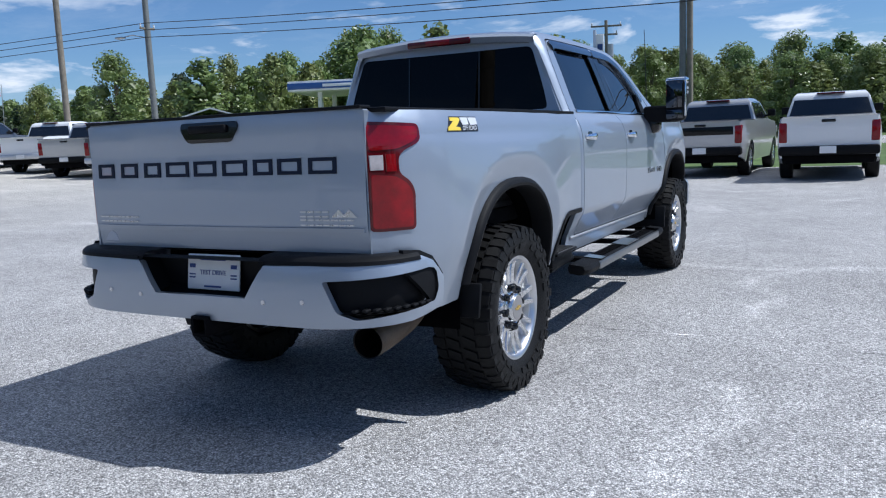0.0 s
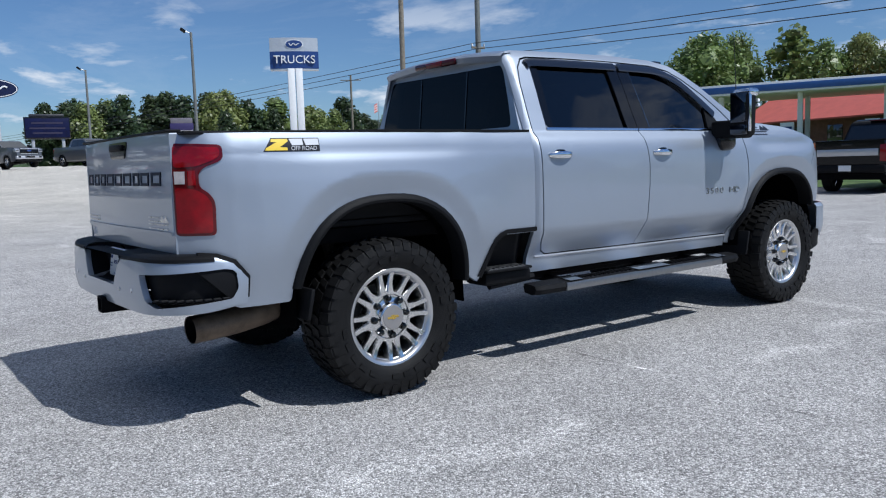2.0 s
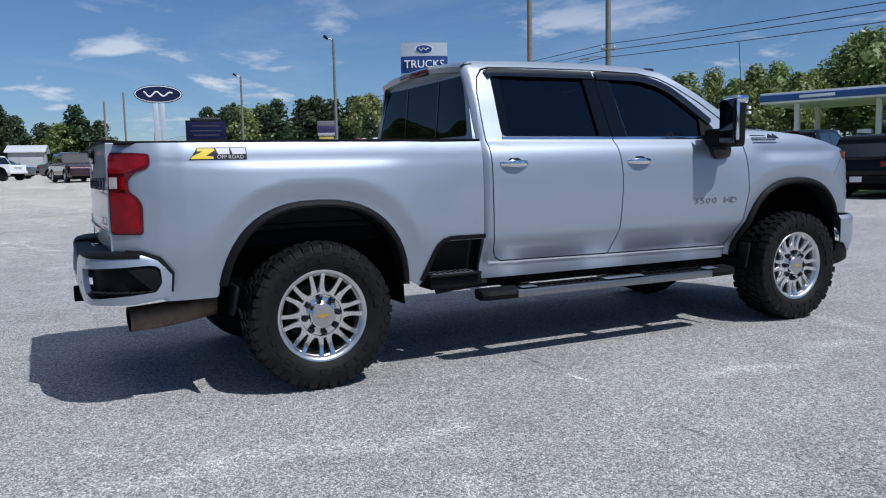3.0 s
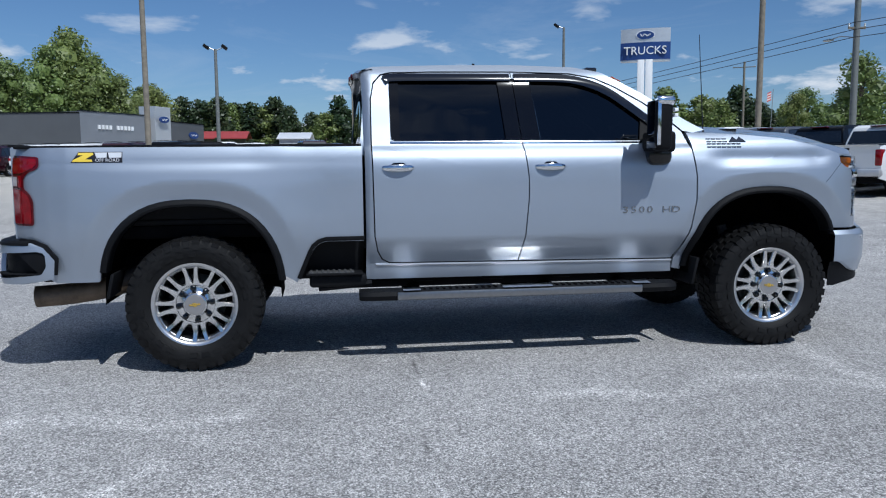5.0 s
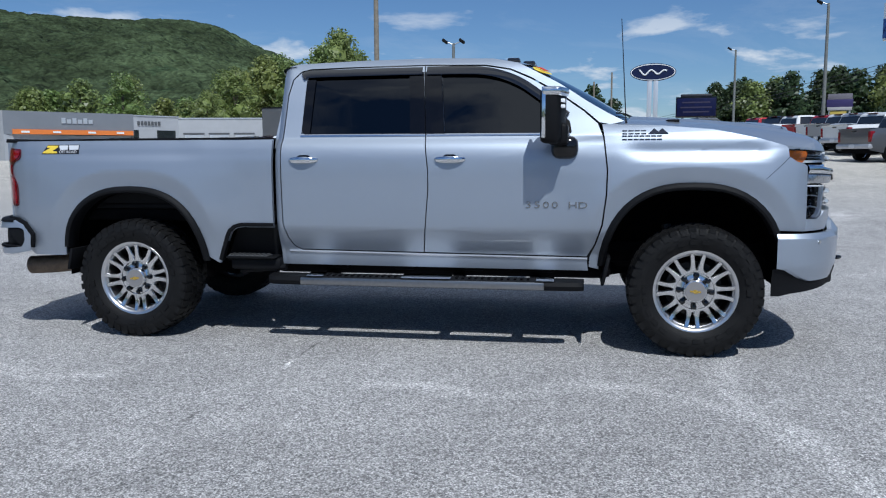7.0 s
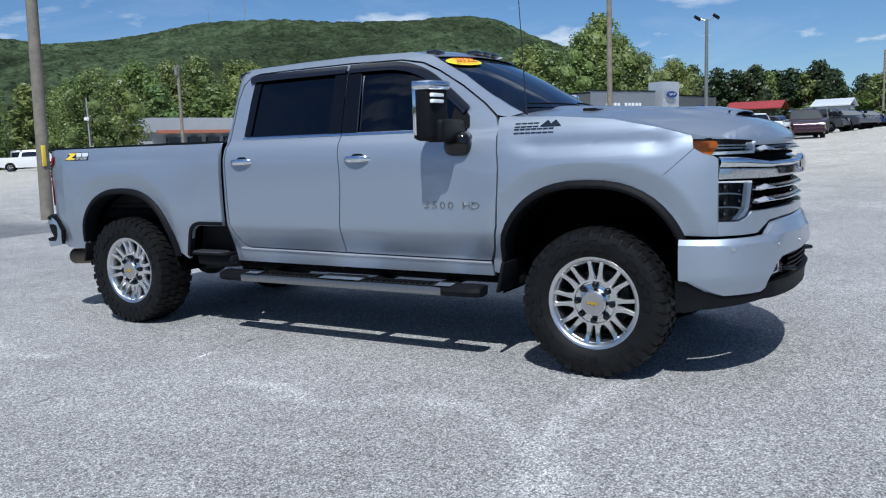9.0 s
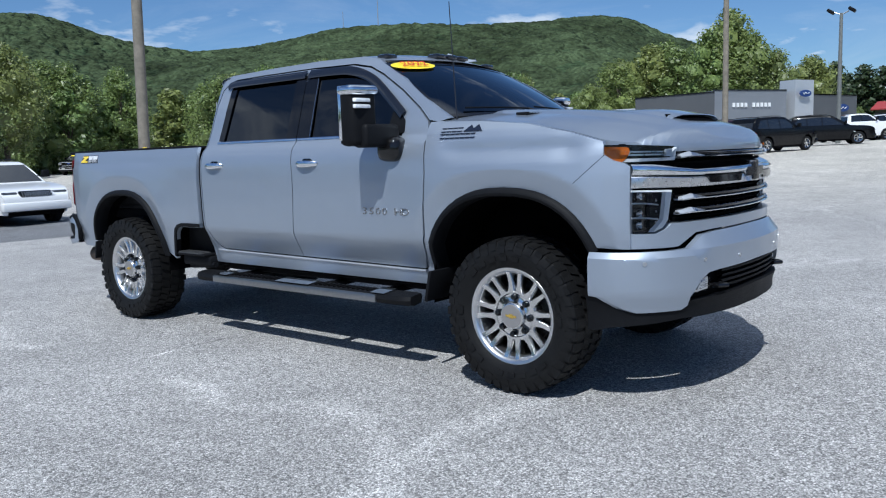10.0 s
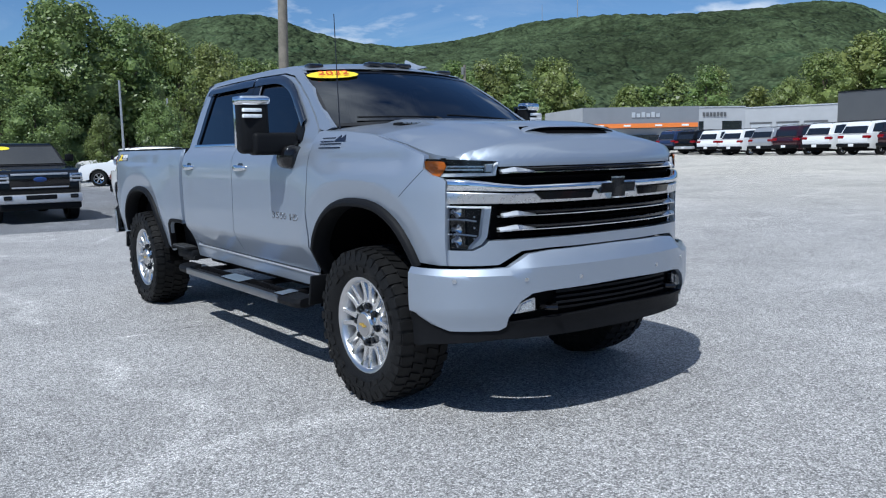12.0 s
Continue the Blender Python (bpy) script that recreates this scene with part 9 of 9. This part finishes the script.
def tree_template(name, seed, leaf, style, per=80, size=0.22):
    """A tree ten metres tall: tapered trunk with limbs, and a crown of leaf clumps."""
    rng = np.random.default_rng(seed)
    if style == "round":
        n, low, wide, up = 20, 0.30, 3.6, 0.66
    elif style == "tall":
        n, low, wide, up = 18, 0.22, 2.5, 0.60
    else:
        n, low, wide, up = 20, 0.06, 3.4, 0.52
    cs, rs = [], []
    for k in range(n):
        q = k / (n - 1)
        z = 10 * (low + (0.93 - low) * q) * 1.0
        span = wide * math.sin(math.pi * min(1, 0.16 + 0.84 * q * 0.98)) ** 0.7
        a = k * 2.4 + rng.normal() * 0.4
        r = (1.15 + 0.75 * rng.random()) * (1.0 if style != "tall" else 0.8) * (1 - 0.35 * q)
        off = max(0, span - r) * (0.45 + 0.55 * rng.random())
        cs.append((off * math.cos(a), off * math.sin(a), min(z, 10 - r * 0.85)))
        rs.append(r)
    bm = bmesh.new()
    tube(bm, [(0, 0, -0.3), (0.06, 0.03, 1.5), (0.0, 0.1, 4.0), (0.1, 0.0, 7.5)], [0.26, 0.20, 0.15, 0.05], 8)
    for c in cs[::2]:
        h = max(0.6, c[2] * 0.55)
        tube(bm, [(0, 0, h), (c[0] * 0.5, c[1] * 0.5, (h + c[2]) / 2 + 0.2), c], [0.10, 0.06, 0.02], 5, caps=False)
    trunk = finish(bm, "trunk", BARK)
    vs, fs = leaf_cloud(rng, cs, rs, per, size)
    # inner masses that stop the light
    ico = bmesh.new()
    bmesh.ops.create_icosphere(ico, subdivisions=1, radius=1.0)
    iv = np.array([v.co for v in ico.verts])
    itf = [tuple(v.index for v in f.verts) for f in ico.faces]
    ico.free()
    for c, r in zip(cs, rs):
        base = len(vs)
        jit = 1 + 0.22 * rng.normal(size=(len(iv), 1))
        vs.extend((np.array(c) + iv * jit * r * 0.56).tolist())
        fs.extend([tuple(base + i for i in f) for f in itf])
    me = bpy.data.meshes.new("crown")
    me.from_pydata(vs, [], fs)
    me.materials.append(leaf)
    ob = thing(name, "", "tree", "trees")
    mesh_part("trunk", trunk, ob)
    mesh_part("crown", me, ob)
    return ob


TEMPLATES = [tree_template("tree", 11, LEAF_A, "round"), tree_template("tree", 12, LEAF_B, "round"), tree_template("tree", 13, LEAF_B, "tall"), tree_template("tree", 14, LEAF_C, "tall"), tree_template("tree", 15, LEAF_A, "bushy"), tree_template("tree", 16, LEAF_B, "bushy"), tree_template("tree", 17, LEAF_C, "bushy"),
             tree_template("tree", 21, LEAF_A, "bushy", 290, 0.102), tree_template("tree", 22, LEAF_B, "bushy", 290, 0.102), tree_template("tree", 23, LEAF_B, "round", 290, 0.102),
             tree_template("tree", 31, LEAF_A, "bushy", 160, 0.122), tree_template("tree", 32, LEAF_B, "bushy", 160, 0.122), tree_template("tree", 33, LEAF_A, "round", 160, 0.122)]
WORDS = {0: "light green broadleaf tree with a round crown", 1: "green broadleaf tree with a round crown", 2: "slender mid-green tree beside the road", 3: "slender dark green tree beyond the lot", 4: "bushy light green tree clothed to the ground", 5: "bushy green tree clothed to the ground", 6: "bushy dark green tree clothed to the ground", 7: "leafy light green tree clothed to the ground", 8: "leafy green tree clothed to the ground", 9: "leafy broadleaf tree with a round crown", 10: "light green tree beyond the dealership", 11: "green tree beyond the dealership", 12: "round-crowned tree beyond the dealership"}
# places (x, y) and the height of each top
GROVES = {
    "road_right": [(-11, 55, 7.5), (-14, 56, 7.2), (-4, 48, 6.3), (-5, 46, 5.2), (-1, 48, 5.2), (1, 51, 5.6), (3, 46, 5.6), (-3, 51, 5.7), (-33, 84, 13.0), (-31, 89, 13.3), (-27, 87, 12.3), (-13, 61, 8.3), (-10, 59, 7.7), (-36, 84, 13.6), (-7, 51, 6.3)],
    "behind_station": [(-49, 76, 15.1), (-48, 80, 15.3), (-42, 81, 15.0), (-39, 82, 13.3), (-37, 86, 13.7), (-34, 90, 13.3), (-31, 91, 13.6), (-52, 71, 10.9), (-54, 68, 11.9), (-59, 64, 11.8), (-58, 69, 11.0), (-52, 78, 15.1), (-55, 75, 11.4)],
    "roadside_left": [(-57, 47, 10.6), (-56, 57, 10.6), (-55, 63, 10.1), (-48, 58, 10.5), (-79, 55, 9.2), (-62, 59, 8.8), (-49, 65, 10.1), (-100, 57, 10.1), (-86, 61, 10.3), (-79, 61, 9.1)],
    "far_left": [(-140, 38, 15.2), (-141, 43, 15.5), (-135, 47, 14.9), (-131, 51, 15.1), (-107, 43, 10.2), (-133, 59, 12.9), (-135, 65, 12.7), (-127, 69, 12.0), (-143, 26, 13.8), (-144, 31, 14.7), (-138, 45, 15.7), (-134, 54, 15.9), (-141, 29, 13.7), (-145, 36, 13.9), (-124, 75, 12.0), (-113, 75, 10.4), (-131, 62, 12.5), (-135, 51, 15.5), (-147, 27, 13.3), (-141, 32, 13.7), (-164, -7, 13.7), (-165, -1, 12.2), (-169, 4, 11.8)],
    "behind_dealer": [(-99, -45, 13.1), (-96, -39, 14.5), (-95, -35, 13.8), (-97, -29, 17.9), (-93, -30, 15.3), (-96, -26, 14.8), (-96, -23, 12.4), (-103, -21, 11.9), (-160, -29, 13.6), (-164, -22, 13.9), (-163, -16, 14.0), (-162, -9, 13.6), (-89, -40, 12.3), (-83, -41, 9.0), (-88, -54, 11.6), (-89, -70, 10.0), (-92, -43, 12.3), (-99, -38, 15.1), (-102, -26, 11.2), (-141, -30, 15.0), (-158, -26, 14.8), (-159, -19, 14.9), (-161, -13, 14.0), (-154, -5, 12.7), (-160, 0, 10.2), (-146, -28, 14.7), (-159, -23, 14.3)],
    "left_side": [(-83, -52, 11.3), (-74, -78, 15.0), (-78, -72, 13.8), (-81, -78, 14.8), (-89, -69, 10.5), (-71, -80, 14.2), (-66, -81, 13.8), (-61, -82, 12.6), (-58, -86, 10.5), (-44, -61, 9.8), (-45, -65, 9.3), (-49, -66, 9.6), (-47.5, -61.0, 9.4)],
    "hedge": [(-117, -21, 5.2), (-116, -18, 5.6), (-117, -14.5, 5.3), (-115, -12, 4.8), (-116, -9.5, 5.0), (-114, -7, 4.5), (-113, -16, 4.4), (-112, -10, 4.2)],
    "near_left": [(-17, -51, 10.3), (-22, -58, 10.8), (-28, -71, 11.9), (-38, -80, 12.4), (-45, -82, 12.5), (-11, -37, 4.5), (-8, -47, 11.3), (-10, -49, 11.8), (-6, -45, 8.4), (-13, -50, 11.0), (-16, -53, 11.1), (-31, -76, 12.8), (-36, -81, 12.7), (-5, -38, 4.8), (-9, -41, 3.9), (-15, -47, 5.4), (-4, -42, 6.3)],
}
KINDS = {"road_right": (7, 8, 8, 7), "behind_station": (12, 11, 2, 12), "roadside_left": (11, 2, 0, 5), "far_left": (6, 3, 6, 1), "behind_dealer": (10, 12, 11, 12), "hedge": (6, 5, 6, 6), "left_side": (10, 11, 12, 10), "near_left": (7, 9, 8, 7)}
trng = random.Random(5)
_used = set()


def plant(k, m):
    """A copy of a tree, whose own scale is taken out first."""
    if k not in _used:
        _used.add(k)
        TEMPLATES[k].matrix_basis = m
        tagged(TEMPLATES[k], WORDS[k])
        return
    s = TEMPLATES[k].scale
    tagged(copy_thing(TEMPLATES[k], m @ Matrix.Diagonal((1 / s[0], 1 / s[1], 1 / s[2], 1))), WORDS[k])


for grove, trees in GROVES.items():
    for i, (x, y, top) in enumerate(trees):
        k = KINDS[grove][i % 4]
        if grove == "behind_dealer" and x < -120:
            k = 6 if i % 2 else 3
        g = ground_z(x, y) if abs(x) < 110 else 2.0
        s = (top - g) / 10.0
        wide = s * trng.uniform(0.95, 1.3) * (1.25 if k in (2, 3) else 1.0)
        m = Matrix.Translation((x, y, g)) @ Euler((0, 0, trng.uniform(0, 6.28))).to_matrix().to_4x4() @ Matrix.Diagonal((wide, wide, s, 1))
        plant(k, m)
# belts of trees that fill behind and close the place: start, end, number, height
# belts from x = 40 outwards stand unseen, added to darken reflections in the pickup
for x0, y0, x1, y1, n, h in ((-20, 62, 26, 50, 26, 6.2), (-10, 47, 20, 46, 18, 4.8), (40, -60, 48, 60, 26, 7.0), (-150, 40, -128, 78, 12, 13), (-155, 10, -165, -40, 14, 12), (-120, -62, -60, -76, 16, 10), (-56, -90, -20, -70, 13, 10.5), (-16, -56, 12, -46, 12, 10), (-60, 70, -100, 66, 12, 9), (60, 60, 90, -10, 8, 11), (90, -10, 50, -80, 8, 11)):
    for i in range(n):
        q = (i + trng.uniform(-0.3, 0.3)) / max(1, n - 1)
        x, y = x0 + (x1 - x0) * q + trng.uniform(-2, 2), y0 + (y1 - y0) * q + trng.uniform(-2, 2)
        k = trng.choice((5, 11, 5, 11)) if 40 < y0 < 63 and x1 > 0 else trng.choice((5, 4, 5, 5, 4)) if y0 < -50 else trng.choice((5, 6, 6, 5, 4))
        s = h * trng.uniform(0.75, 1.1) / 10
        w = s * trng.uniform(1.1, 1.5)
        g = ground_z(x, y) if abs(x) < 110 else 2.0
        plant(k, Matrix.Translation((x, y, g - 0.1)) @ Euler((0, 0, trng.uniform(0, 6.28))).to_matrix().to_4x4() @ Matrix.Diagonal((w, w, s, 1)))

assert len(_used) == len(TEMPLATES)

# the wooded hill: height of the skyline by bearing
SKY = smooth_table([(-200, 1.0), (-185, 1.2), (-176, 1.8), (-168, 3.0), (-163, 4.6), (-160, 6.0), (-158.3, 6.7), (-156.3, 7.8), (-154, 8.5), (-151, 8.8), (-148, 8.8), (-144.5, 8.45), (-140, 8.15), (-134, 8.45), (-130.5, 8.1), (-126, 7.6), (-122.5, 7.35), (-119.3, 7.8), (-116, 8.7), (-113, 9.1), (-110.4, 8.9), (-108, 7.9), (-105, 6.6), (-100, 5.0), (-92, 3.5), (-80, 2.0)], 400)
RIDGE = 720.0


def hill_z(az, r):
    top = 1.4 + RIDGE * math.tan(radians(SKY(az))) - 4.5
    q = (r - 230) / (RIDGE - 230)
    if q <= 0:
        return 1.5
    base = top * (step01(q, -0.12, 1.02) if q < 1 else 1 - 0.35 * (q - 1))
    x, y = r * math.cos(radians(az)), r * math.sin(radians(az))
    fold = noise.noise(Vector((x / 130, y / 130, 0.3))) * 16 + noise.noise(Vector((x / 45, y / 45, 4.3))) * 6
    return max(1.5, base + fold * min(1, q * 2) * max(0, 1 - q ** 4))


def hill_ground():
    bm = bmesh.new()
    rows = []
    for i in range(26):
        r = 225 + (900 - 225) * i / 25
        rows.append([Vector((r * math.cos(radians(a)), r * math.sin(radians(a)), hill_z(a, r) - (0.5 if i else 3.0))) for a in np.linspace(-196, -82, 115)])
    grid(bm, rows)
    bmesh.ops.recalc_face_normals(bm, faces=bm.faces[:])
    return bm


solid("hill", hill_ground(), FOREST, "long wooded hill beyond the town", "hill", kind="structure")


def canopy():
    """The tree tops of the hill: one knobbly sheet of rounded crowns of two sizes."""
    bm = bmesh.new()
    rows = []
    for i in range(215):
        r = 285 + (RIDGE + 10 - 285) * (i / 214)
        row = []
        for a in np.linspace(-188, -84, 600):
            x, y = r * math.cos(radians(a)), r * math.sin(radians(a))
            wob = 1.2 * noise.noise(Vector((x / 9, y / 9, 1.0)))
            big = noise.voronoi(Vector((x / 8.5 + wob * 0.2, y / 8.5, 0.0)))[0][0]
            small = noise.voronoi(Vector((x / 3.6, y / 3.6, 5.0)))[0][0]
            row.append(Vector((x, y, hill_z(a, r) + 3.6 * (1 - min(1, big) ** 2) + 1.5 * (1 - min(1, small) ** 2) - 3.0)))
        rows.append(row)
    grid(bm, rows)
    me = finish(bm, "hill_forest", FOREST, angle=180)
    return tagged(new("hill_forest", me), "dense green forest covering the hill", "forest", kind="stuff")


canopy()
for x, y, z, h, r in ((-485, -494, 96, 26.5, 0.32), (-506, -473, 96, 35.5, 0.50)):
    mast = pole(x, y, h, r, r * 0.6, GALVANISED, "radio_mast", "slim radio mast on the hill", "mast")
    mast.location.z = z
